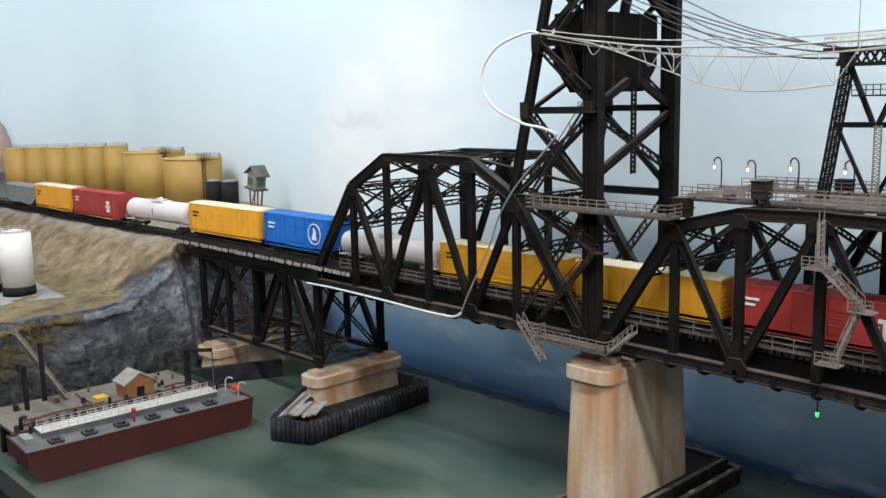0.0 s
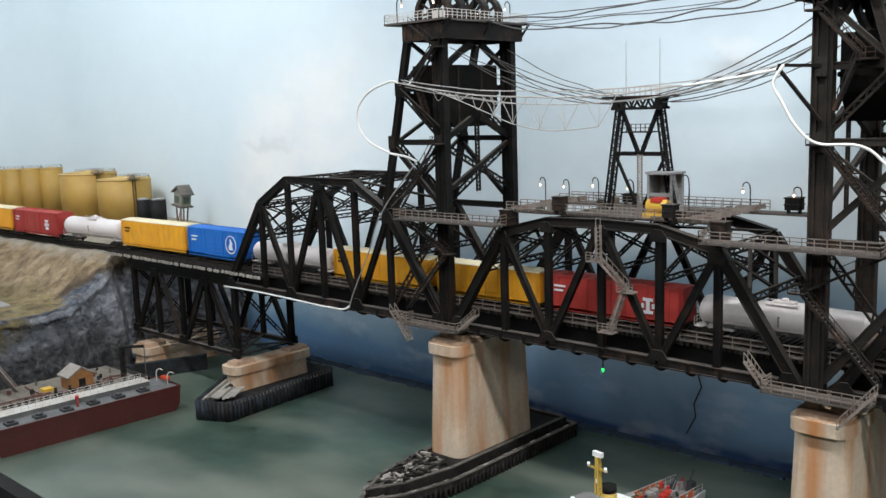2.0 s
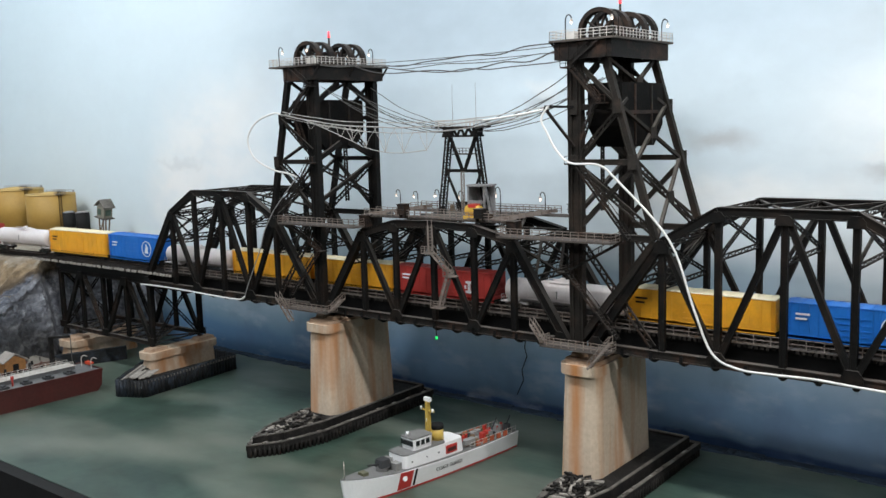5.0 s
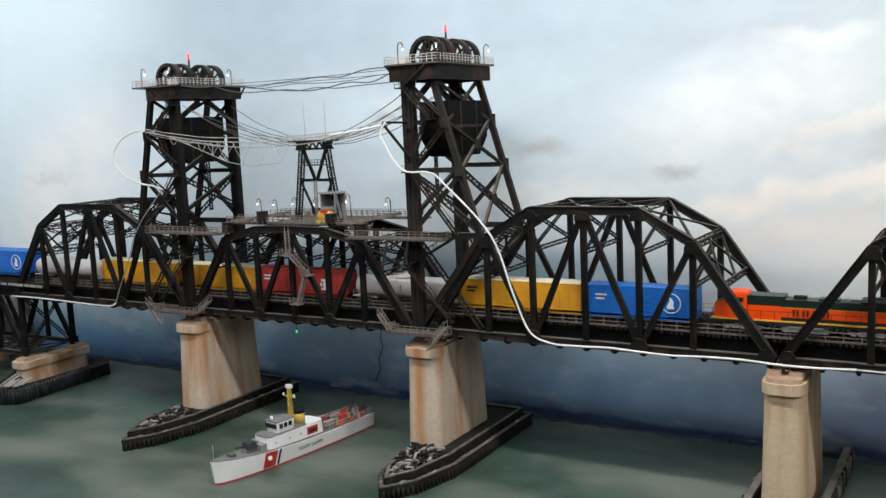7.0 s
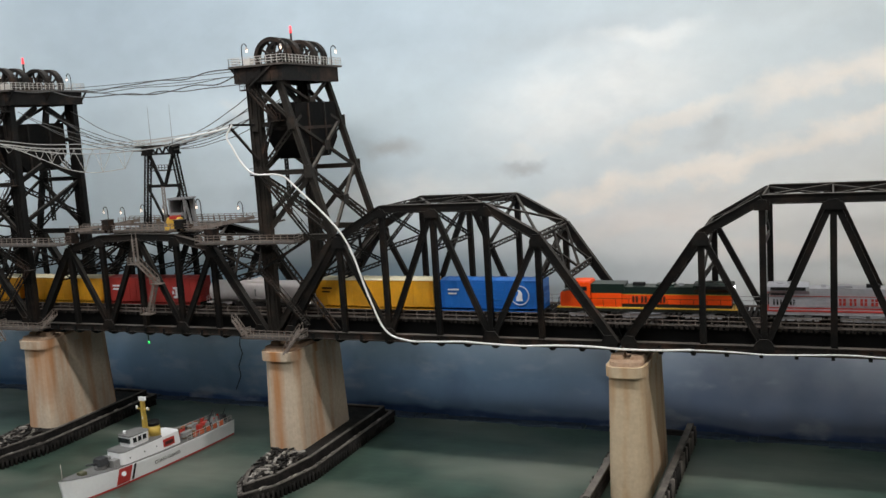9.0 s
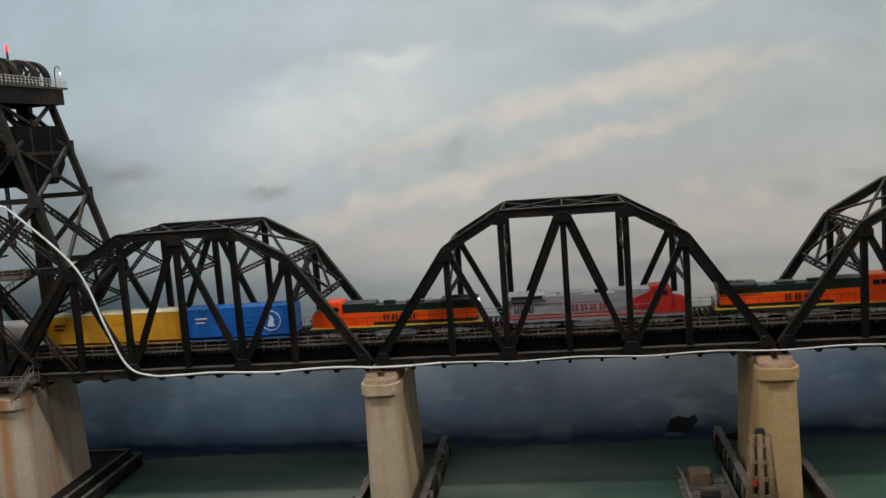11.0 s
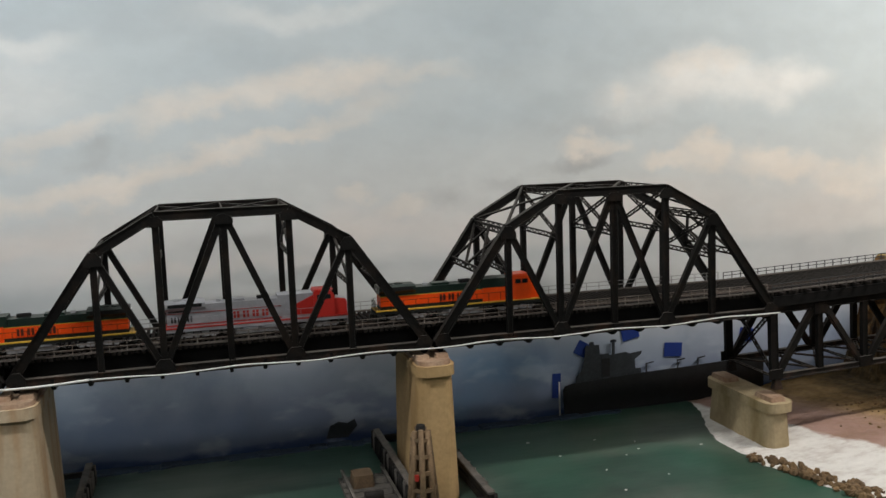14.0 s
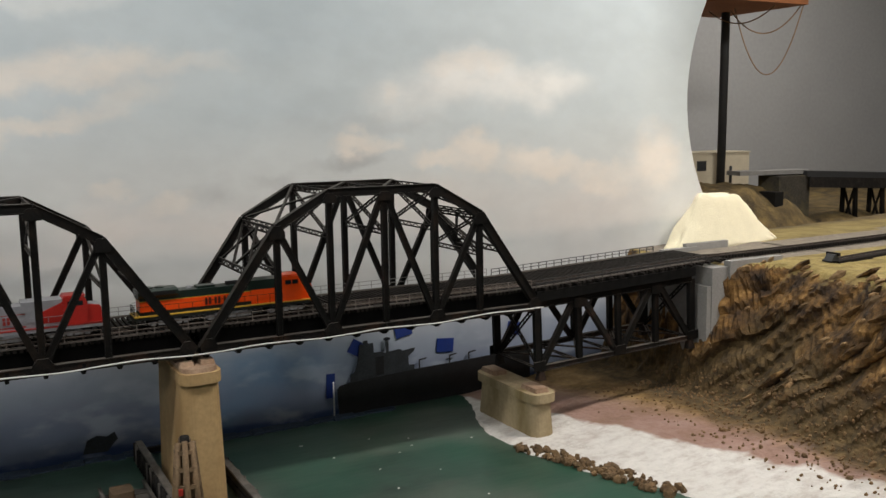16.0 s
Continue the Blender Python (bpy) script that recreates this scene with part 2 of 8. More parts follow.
def backdrop_paint():
    """Hand-painted sky on board: three colour scales from water to ceiling, merging along the wall, then brushed clouds."""
    m = bpy.data.materials.new("painted_sky")
    m.use_nodes = True
    nt = m.node_tree
    n, l = nt.nodes, nt.links
    b = n["Principled BSDF"]
    b.inputs["Roughness"].default_value = 0.8
    geo = n.new("ShaderNodeNewGeometry")
    sep = n.new("ShaderNodeSeparateXYZ")
    l.new(geo.outputs["Position"], sep.inputs[0])

    def noise_at(scale, stretch, turn=0.0, detail=5, shift=(0, 0, 0), colour=False):
        mp = n.new("ShaderNodeMapping")
        mp.inputs["Scale"].default_value, mp.inputs["Rotation"].default_value, mp.inputs["Location"].default_value = stretch, (0, radians(turn), 0), shift
        l.new(geo.outputs["Position"], mp.inputs["Vector"])
        t = n.new("ShaderNodeTexNoise")
        t.inputs["Scale"].default_value, t.inputs["Detail"].default_value = scale, detail
        l.new(mp.outputs[0], t.inputs["Vector"])
        return t.outputs[1 if colour else 0]

    def ranged(v, a, c, lo=0.0, hi=1.0, kind="SMOOTHSTEP"):
        r = n.new("ShaderNodeMapRange")
        r.interpolation_type = kind
        for k, x in (("From Min", a), ("From Max", c), ("To Min", lo), ("To Max", hi)):
            r.inputs[k].default_value = x
        l.new(v, r.inputs["Value"])
        return r.outputs[0]

    def times(a, c):
        x = n.new("ShaderNodeMath")
        x.operation = "MULTIPLY"
        l.new(a, x.inputs[0])
        l.new(c, x.inputs[1])
        return x.outputs[0]

    def blend(f, a, colour):
        x = n.new("ShaderNodeMix")
        x.data_type = "RGBA"
        l.new(f, x.inputs["Factor"])
        l.new(a, x.inputs["A"])
        if isinstance(colour, tuple):
            x.inputs["B"].default_value = (*colour, 1)
        else:
            l.new(colour, x.inputs["B"])
        return x.outputs["Result"]

    # height with a little wobble, so that no band is ruled straight
    wob = n.new("ShaderNodeMath")
    wob.operation = "MULTIPLY_ADD"
    l.new(noise_at(5.0, (1, 1, 1.5)), wob.inputs[0])
    wob.inputs[1].default_value = 0.05
    l.new(sep.outputs["Z"], wob.inputs[2])
    level = ranged(wob.outputs[0], -0.195, 0.805, 0.0, 1.0, "LINEAR")
    scales = []
    for stops in (SKY_WEST, SKY_MID, SKY_EAST):
        ramp = n.new("ShaderNodeValToRGB")
        l.new(level, ramp.inputs[0])
        e = ramp.color_ramp.elements
        e[0].position, e[0].color = 0.0, (*stops[0][1], 1)
        e[1].position, e[1].color = 1.0, (*stops[-1][1], 1)
        for z, c in stops[1:-1]:
            e.new(z + 0.22).color = (*c, 1)
        scales.append(ramp.outputs[0])
    base = blend(ranged(sep.outputs["X"], -1.75, -1.15), scales[0], scales[1])
    base = blend(ranged(sep.outputs["X"], -0.55, 0.25), base, scales[2])
    # two grades of ragged edge: broad and puffy
    warped = []
    for scale, amount, sh in ((7.0, 0.11, 0.0), (17.0, 0.075, 3.0)):
        c = noise_at(scale, (1, 1, 1.3), 0, 8, (sh, 0, sh), True)
        mul = n.new("ShaderNodeVectorMath")
        mul.operation = "MULTIPLY_ADD"
        l.new(c, mul.inputs[0])
        mul.inputs[1].default_value = (amount, 0, amount)
        mul.inputs[2].default_value = (-amount / 2, 0, -amount / 2)
        add = n.new("ShaderNodeVectorMath")
        l.new(mul.outputs[0], add.inputs[0])
        l.new(geo.outputs["Position"], add.inputs[1])
        warped.append(add.outputs[0])
    brush = ranged(noise_at(11.0, (1, 1, 1.8), -18, 8, (2.2, 0, 5.0)), 0.30, 0.62, 0.62, 1.0)

    def dab(base, x, z, rx, rz, turn, much, colour, grade, edge):
        mp = n.new("ShaderNodeMapping")
        mp.vector_type = "TEXTURE"
        mp.inputs["Location"].default_value, mp.inputs["Rotation"].default_value, mp.inputs["Scale"].default_value = (x, 0, z), (0, radians(-turn), 0), (rx, 1000, rz)
        l.new(warped[grade], mp.inputs["Vector"])
        ln = n.new("ShaderNodeVectorMath")
        ln.operation = "LENGTH"
        l.new(mp.outputs[0], ln.inputs[0])
        return blend(times(ranged(ln.outputs["Value"], edge, 1.15, much, 0.0), brush), base, colour)

    for x, z, rx, rz, turn, much in BROAD_PALE:
        base = dab(base, x, z, rx, rz, turn, much, CLOUD_PALE, 0, 0.2)
    for x, z, rx, rz, turn, much in STREAKS:
        base = dab(base, x, z, rx, rz * 1.1, turn, much * 0.84, CLOUD_WARM, 1, 0.18)
    for x, z, rx, rz, turn, much in ROSY:
        base = dab(base, x, z, rx, rz, turn, much, CLOUD_ROSE, 0, 0.1)
    for x, z, rx, rz, turn, much in PUFFS:
        base = dab(base, x, z, rx * 1.1, rz * 1.1, turn, much * 0.85, CLOUD_WARM, 1, 0.3)
    for x, z, rx, rz, turn, much in SMUDGES:
        base = dab(base, x, z, rx, rz, turn, much * 0.8, CLOUD_DARK, 1, 0.1)
    for x, z, rx, rz, turn, much in BROAD_DIM_BLUE:
        base = dab(base, x, z, rx, rz, turn, much, DIM_SKY_BLUE, 0, 0.1)
    for x, z, rx, rz, turn, much in BLUES:
        base = dab(base, x, z, rx, rz, turn, much, SEA_BLUE, 0, 0.1)
    # the sea at its foot was washed on unevenly
    foot = ranged(sep.outputs["Z"], 0.0, -0.06)
    base = blend(times(foot, ranged(noise_at(9.0, (1, 1, 0.8), 0, 7, (1, 0, 4)), 0.50, 0.72, 0.0, 0.38)), base, (0.11, 0.17, 0.30))
    base = blend(times(foot, ranged(noise_at(16.0, (0.7, 1, 1.6), 8, 8, (5, 0, 2)), 0.52, 0.72, 0.0, 0.34)), base, (0.60, 0.67, 0.74))
    # brush wash and fine mottling over everything
    wash = n.new("ShaderNodeVectorMath")
    wash.operation = "SCALE"
    l.new(base, wash.inputs[0])
    amount = times(ranged(noise_at(6.0, (1, 1, 2.0), -15, 9), 0.3, 0.7, 0.965, 1.035), ranged(noise_at(24.0, (1, 1, 1.5), -25, 8), 0.3, 0.7, 0.98, 1.02))
    less = n.new("ShaderNodeMath")
    less.operation = "SUBTRACT"
    l.new(amount, less.inputs[0])
    less.inputs[1].default_value = 1.0
    calm = n.new("ShaderNodeMath")
    calm.operation = "MULTIPLY_ADD"
    l.new(less.outputs[0], calm.inputs[0])
    l.new(ranged(sep.outputs["X"], -1.9, -0.8, 0.3, 1.0), calm.inputs[1])
    calm.inputs[2].default_value = 1.0
    l.new(calm.outputs[0], wash.inputs["Scale"])
    l.new(wash.outputs[0], b.inputs["Base Color"])
    return m


# Stops below the deck are painted paler to offset the bridge's shadow there.
SKY_WEST = [(-0.22, (0.07, 0.16, 0.31)), (-0.16, (0.12, 0.25, 0.42)), (-0.11, (0.30, 0.44, 0.55)), (-0.05, (0.56, 0.66, 0.71)), (0.06, (0.64, 0.73, 0.77)), (0.3, (0.65, 0.75, 0.80)), (0.78, (0.62, 0.73, 0.79))]
# SKY_MID's upper stops are darkened against the lamps' hot spot.
SKY_MID = [(-0.22, (0.02, 0.055, 0.15)), (-0.204, (0.022, 0.06, 0.16)), (-0.196, (0.175, 0.30, 0.49)), (-0.13, (0.24, 0.40, 0.60)), (-0.06, (0.42, 0.56, 0.68)), (-0.015, (0.50, 0.60, 0.67)), (0.035, (0.19, 0.28, 0.36)), (0.07, (0.22, 0.30, 0.36)),
           (0.112, (0.50, 0.57, 0.61)), (0.18, (0.59, 0.68, 0.73)), (0.36, (0.56, 0.66, 0.72)), (0.48, (0.43, 0.52, 0.585)), (0.78, (0.34, 0.425, 0.50))]
SKY_EAST = [(-0.22, (0.022, 0.05, 0.13)), (-0.206, (0.03, 0.06, 0.15)), (-0.199, (0.17, 0.215, 0.33)), (-0.15, (0.22, 0.27, 0.38)), (-0.09, (0.38, 0.44, 0.54)), (-0.04, (0.60, 0.64, 0.68)), (0.03, (0.62, 0.63, 0.63)), (0.075, (0.56, 0.585, 0.59)), (0.10, (0.66, 0.66, 0.65)),
            (0.2, (0.645, 0.665, 0.66)), (0.32, (0.58, 0.64, 0.665)), (0.55, (0.51, 0.58, 0.62)), (0.78, (0.48, 0.55, 0.59))]
CLOUD_WARM = (0.86, 0.785, 0.71)
CLOUD_PALE = (0.84, 0.84, 0.825)
CLOUD_ROSE = (0.76, 0.71, 0.675)
CLOUD_DARK = (0.36, 0.365, 0.37)
SEA_BLUE = (0.17, 0.31, 0.50)
DIM_SKY_BLUE = (0.43, 0.515, 0.57)
# Grey-blue sky dabs, also painted to dim stretches of board lit too brightly.
BROAD_DIM_BLUE = [(-1.42, 0.48, 0.34, 0.20, 0, 0.42), (0.80, 0.47, 0.34, 0.11, 0, 0.45), (0.76, 0.33, 0.18, 0.06, 8, 0.25), (0.30, 0.42, 0.16, 0.05, 10, 0.3)]
BLUES = [(0.73, -0.115, 0.17, 0.06, 0, 0.85), (0.66, -0.17, 0.10, 0.03, 0, 0.6), (-0.2, -0.13, 0.25, 0.05, 0, 0.35)]
# each dab of cloud: x, z, half length, half height, tilt, strength
BROAD_PALE = [(-1.78, 0.28, 0.30, 0.20, 0, 0.75), (-1.95, 0.17, 0.17, 0.13, 0, 0.8), (-1.62, 0.40, 0.20, 0.10, 20, 0.4), (-0.10, 0.36, 0.26, 0.10, 10, 0.6), (0.01, 0.45, 0.10, 0.022, -5, 0.5),
              (1.12, 0.372, 0.17, 0.070, 6, 0.95), (1.30, 0.372, 0.14, 0.052, -4, 0.9), (0.97, 0.335, 0.07, 0.035, 0, 0.7), (-0.5, 0.2, 0.3, 0.04, 5, 0.6), (0.42, 0.50, 0.22, 0.022, 4, 0.4)]
STREAKS = [(0.03, 0.305, 0.16, 0.022, 17, 0.6), (0.25, 0.355, 0.15, 0.030, 11, 0.8), (0.45, 0.388, 0.17, 0.034, 10, 0.95), (0.62, 0.398, 0.10, 0.020, 0, 0.5), (-0.08, 0.200, 0.18, 0.028, 11, 0.9),
           (0.12, 0.236, 0.14, 0.026, 15, 0.9), (0.30, 0.283, 0.13, 0.022, 13, 0.85), (0.43, 0.310, 0.09, 0.018, 10, 0.8), (0.52, 0.345, 0.09, 0.030, 20, 0.5)]
ROSY = [(0.00, 0.15, 0.24, 0.045, 5, 0.7), (0.50, 0.15, 0.13, 0.045, 0, 0.8), (0.70, 0.14, 0.16, 0.050, 0, 0.7), (1.05, 0.16, 0.22, 0.060, 0, 0.6), (1.40, 0.13, 0.22, 0.080, 0, 0.6), (0.22, 0.10, 0.3, 0.02, 0, 0.5)]
PUFFS = [(0.905, 0.268, 0.052, 0.026, 0, 0.95), (0.96, 0.262, 0.035, 0.016, 0, 0.8), (1.142, 0.250, 0.065, 0.040, 0, 0.95), (1.06, 0.236, 0.055, 0.022, 0, 0.85), (1.30, 0.216, 0.105, 0.036, -6, 0.95),
         (1.45, 0.185, 0.085, 0.036, 0, 0.9), (1.585, 0.215, 0.07, 0.075, 0, 0.9), (0.495, 0.205, 0.030, 0.018, 0, 0.6), (0.575, 0.178, 0.045, 0.020, 0, 0.6), (1.12, 0.418, 0.05, 0.022, 0, 0.45), (1.19, 0.412, 0.045, 0.020, 0, 0.4), (0.965, 0.352, 0.022, 0.030, 0, 0.35), (1.07, 0.395, 0.05, 0.022, 15, 0.35), (-0.80, 0.385, 0.05, 0.02, 0, 0.3), (-0.22, 0.266, 0.06, 0.014, 0, 0.2)]
SMUDGES = [(-0.465, 0.290, 0.075, 0.030, 6, 0.75), (-0.225, 0.243, 0.060, 0.018, 3, 0.75), (-0.81, 0.360, 0.060, 0.022, 8, 0.65), (0.10, 0.280, 0.055, 0.034, 25, 0.5), (0.895, 0.238, 0.095, 0.020, 5, 0.65),
           (0.76, 0.205, 0.070, 0.018, 0, 0.4), (0.64, 0.190, 0.050, 0.030, 20, 0.4), (-1.92, 0.25, 0.14, 0.018, 3, 0.3), (0.40, 0.075, 0.16, 0.016, 0, 0.55), (0.95, 0.30, 0.20, 0.018, 0, 0.22), (-0.13, 0.46, 0.3, 0.03, 5, 0.15)]
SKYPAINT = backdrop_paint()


def water_paint():
    m = material("resin_water", (0.036, 0.064, 0.049), 0.38, 0.0, 0.5, 7, 0.0, 30, (0.165, 0.182, 0.150), 5.0, 0.85, stretch=(0.6, 1.1, 1))
    nt = m.node_tree
    n, l = nt.nodes, nt.links
    geo = n.new("ShaderNodeNewGeometry")
    b = n["Principled BSDF"]
    old = b.inputs["Base Color"].links[0].from_socket
    sep = n.new("ShaderNodeSeparateXYZ")
    l.new(geo.outputs["Position"], sep.inputs[0])
    patch = n.new("ShaderNodeTexNoise")
    patch.inputs["Scale"].default_value, patch.inputs["Detail"].default_value = 4.5, 8
    l.new(geo.outputs["Position"], patch.inputs["Vector"])
    east = n.new("ShaderNodeMapRange")
    east.interpolation_type = "SMOOTHSTEP"
    east.inputs["From Min"].default_value, east.inputs["From Max"].default_value = -0.1, 1.0
    l.new(sep.outputs["X"], east.inputs["Value"])
    some = n.new("ShaderNodeMapRange")
    some.inputs["From Min"].default_value, some.inputs["From Max"].default_value, some.inputs["To Max"].default_value = 0.36, 0.62, 0.85
    l.new(patch.outputs[0], some.inputs["Value"])
    f = n.new("ShaderNodeMath")
    f.operation = "MULTIPLY"
    l.new(east.outputs[0], f.inputs[0])
    l.new(some.outputs[0], f.inputs[1])
    mx = n.new("ShaderNodeMix")
    mx.data_type = "RGBA"
    l.new(f.outputs[0], mx.inputs["Factor"])
    l.new(old, mx.inputs["A"])
    mx.inputs["B"].default_value = (0.022, 0.092, 0.058, 1)
    l.new(mx.outputs["Result"], b.inputs["Base Color"])
    mp = n.new("ShaderNodeMapping")
    mp.inputs["Scale"].default_value, mp.inputs["Rotation"].default_value = (0.5, 1.6, 1), (0, 0, radians(14))
    l.new(geo.outputs["Position"], mp.inputs["Vector"])
    t = n.new("ShaderNodeTexNoise")
    t.inputs["Scale"].default_value, t.inputs["Detail"].default_value = 26, 7
    l.new(mp.outputs[0], t.inputs["Vector"])
    bp = n.new("ShaderNodeBump")
    bp.inputs["Strength"].default_value, bp.inputs["Distance"].default_value = 0.22, 0.004
    l.new(t.outputs[0], bp.inputs["Height"])
    l.new(bp.outputs[0], b.inputs["Normal"])
    return m


WATERMAT = water_paint()


# ---- building helpers ----
def part(name, bm, mat, parent, label=""):
    me = bpy.data.meshes.new(name)
    bm.to_mesh(me)
    bm.free()
    me.materials.append(mat)
    ob = new(name, me)
    ob.parent = parent
    if label:
        tagged(ob, label)
    return ob


def thing(name, label, category, group="", kind="", at=(0, 0, 0)):
    ob = new(name)
    ob.empty_display_size = 0.02
    ob.location = at
    return tagged(ob, label, category, group, kind)


def whole(name, bm, mat, label, category, group="", kind=""):
    return tagged(part(name, bm, mat, None), label, category, group, kind)


def structure(name, bm, mat, label, category="structure"):
    return whole(name, bm, mat, label, category, "", "structure")


def B():
    return bmesh.new()


def hexa(bm, pts):
    v = [bm.verts.new(p) for p in pts]
    for f in ((0, 3, 2, 1), (4, 5, 6, 7), (0, 1, 5, 4), (1, 2, 6, 5), (2, 3, 7, 6), (3, 0, 4, 7)):
        bm.faces.new([v[i] for i in f])
    return bm


def box(bm, x0, x1, y0, y1, z0, z1):
    return hexa(bm, [(x0, y0, z0), (x1, y0, z0), (x1, y1, z0), (x0, y1, z0), (x0, y0, z1), (x1, y0, z1), (x1, y1, z1), (x0, y1, z1)])


def beam(bm, a, b, w, h=None, up=(0, 1, 0)):
    """A bar from a to b; w along the axis nearest to up, h across it."""
    h = h or w
    a, b = Vector(a), Vector(b)
    d = (b - a).normalized()
    u = Vector(up) - d * d.dot(Vector(up))
    if u.length < 1e-4:
        u = Vector((0, 0, 1)) - d * d.z
        if u.length < 1e-4:
            u = Vector((1, 0, 0))
    u.normalize()
    v = d.cross(u) * h / 2
    u = u * w / 2
    return hexa(bm, [a - u - v, a + u - v, a + u + v, a - u + v, b - u - v, b + u - v, b + u + v, b - u + v])


def channel(bm, a, b, w, h, t=0.0016):
    """A built-up bar: a deep web with two wider flanges, drawn out as one section."""
    a, b = Vector(a), Vector(b)
    d = (b - a).normalized()
    u = Vector((0, 1, 0))
    v = d.cross(u).normalized()
    u = v.cross(d).normalized()
    k, f = w * 0.36, h / 2 - t
    ring = [(-w / 2, -h / 2), (w / 2, -h / 2), (w / 2, -f), (k, -f), (k, f), (w / 2, f), (w / 2, h / 2), (-w / 2, h / 2), (-w / 2, f), (-k, f), (-k, -f), (-w / 2, -f)]
    lo, hi = ([bm.verts.new(p + u * i + v * j) for i, j in ring] for p in (a, b))
    n = len(ring)
    faces = [bm.faces.new((lo[i], lo[(i + 1) % n], hi[(i + 1) % n], hi[i])) for i in range(n)]
    faces += [bm.faces.new(lo[::-1]), bm.faces.new(hi)]
    bmesh.ops.recalc_face_normals(bm, faces=faces)
    return bm


def laced(bm, a, b, w, n, t=0.0013, up=(0, 1, 0)):
    """Two slim rails w apart with zigzag lacing between them."""
    a, b = Vector(a), Vector(b)
    d = (b - a).normalized()
    u = Vector(up) - d * d.dot(Vector(up))
    if u.length < 1e-3:
        u = Vector((0, 0, 1)) - d * d.z
    u = u.normalized() * w / 2
    for s in (-1, 1):
        beam(bm, a + u * s, b + u * s, t * 1.6)
    for i in range(n):
        p, q = a.lerp(b, i / n), a.lerp(b, (i + 1) / n)
        s = 1 if i % 2 else -1
        beam(bm, p + u * s, q - u * s, t)
    return bm


def cyl(bm, a, b, r, r2=None, seg=16, caps=True):
    a, b = Vector(a), Vector(b)
    r2 = r if r2 is None else r2
    d = (b - a).normalized()
    u = d.orthogonal().normalized()
    v = d.cross(u)
    ring = []
    for c, rr in ((a, r), (b, r2)):
        ring.append([bm.verts.new(c + (u * math.cos(i * math.tau / seg) + v * math.sin(i * math.tau / seg)) * rr) for i in range(seg)])
    for i in range(seg):
        f = bm.faces.new((ring[0][i], ring[0][(i + 1) % seg], ring[1][(i + 1) % seg], ring[1][i]))
        f.smooth = True
    if caps:
        bm.faces.new(ring[0][::-1])
        bm.faces.new(ring[1])
    return bm


def tube(bm, pts, r, seg=6):
    """A round wire along a smooth line through pts."""
    pts = [Vector(p) for p in pts]
    line = []
    for i in range(len(pts) - 1):
        p0, p1, p2, p3 = pts[max(i - 1, 0)], pts[i], pts[i + 1], pts[min(i + 2, len(pts) - 1)]
        for k in range(6):
            t = k / 6
            line.append(0.5 * (2 * p1 + (p2 - p0) * t + (2 * p0 - 5 * p1 + 4 * p2 - p3) * t * t + (3 * p1 - p0 - 3 * p2 + p3) * t ** 3))
    line.append(pts[-1])
    rings = []
    u = None
    for i, p in enumerate(line):
        d = (line[min(i + 1, len(line) - 1)] - line[max(i - 1, 0)]).normalized()
        u = d.orthogonal().normalized() if u is None else (u - d * u.dot(d)).normalized()
        v = d.cross(u)
        rings.append([bm.verts.new(p + (u * math.cos(k * math.tau / seg) + v * math.sin(k * math.tau / seg)) * r) for k in range(seg)])
    for a, b in zip(rings, rings[1:]):
        for k in range(seg):
            f = bm.faces.new((a[k], a[(k + 1) % seg], b[(k + 1) % seg], b[k]))
            f.smooth = True
    bm.faces.new(rings[0][::-1])
    bm.faces.new(rings[-1])
    return bm


def prism(bm, outline, z0, z1, inset=0.0):
    """An upright solid over a plan outline; inset draws the top in towards its middle."""
    cx = sum(p[0] for p in outline) / len(outline)
    cy = sum(p[1] for p in outline) / len(outline)
    lo = [bm.verts.new((x, y, z0)) for x, y in outline]
    hi = []
    for x, y in outline:
        d = Vector((cx - x, cy - y))
        k = inset / max(d.length, 1e-6)
        hi.append(bm.verts.new((x + d.x * k, y + d.y * k, z1)))
    n = len(outline)
    for i in range(n):
        bm.faces.new((lo[i], lo[(i + 1) % n], hi[(i + 1) % n], hi[i]))
    bm.faces.new(lo[::-1])
    bm.faces.new(hi)
    return bm


def rounded(x0, x1, y0, y1, r, seg=5):
    out = []
    for cx, cy, a0 in ((x1 - r, y1 - r, 0), (x0 + r, y1 - r, 90), (x0 + r, y0 + r, 180), (x1 - r, y0 + r, 270)):
        for i in range(seg + 1):
            a = radians(a0 + 90 * i / seg)
            out.append((cx + r * math.cos(a), cy + r * math.sin(a)))
    return out


def profile_y(bm, outline, y0, y1):
    """A solid with an outline in x and z, from y0 to y1."""
    f = [bm.verts.new((x, y0, z)) for x, z in outline]
    g = [bm.verts.new((x, y1, z)) for x, z in outline]
    n = len(outline)
    for i in range(n):
        bm.faces.new((f[i], f[(i + 1) % n], g[(i + 1) % n], g[i]))
    bm.faces.new(f[::-1])
    bm.faces.new(g)
    bmesh.ops.recalc_face_normals(bm, faces=bm.faces)
    return bm


def profile_x(bm, outline, x0, x1):
    """A solid with an outline in y and z, from x0 to x1."""
    f = [bm.verts.new((x0, y, z)) for y, z in outline]
    g = [bm.verts.new((x1, y, z)) for y, z in outline]
    n = len(outline)
    for i in range(n):
        bm.faces.new((f[i], f[(i + 1) % n], g[(i + 1) % n], g[i]))
    bm.faces.new(f[::-1])
    bm.faces.new(g)
    bmesh.ops.recalc_face_normals(bm, faces=bm.faces)
    return bm


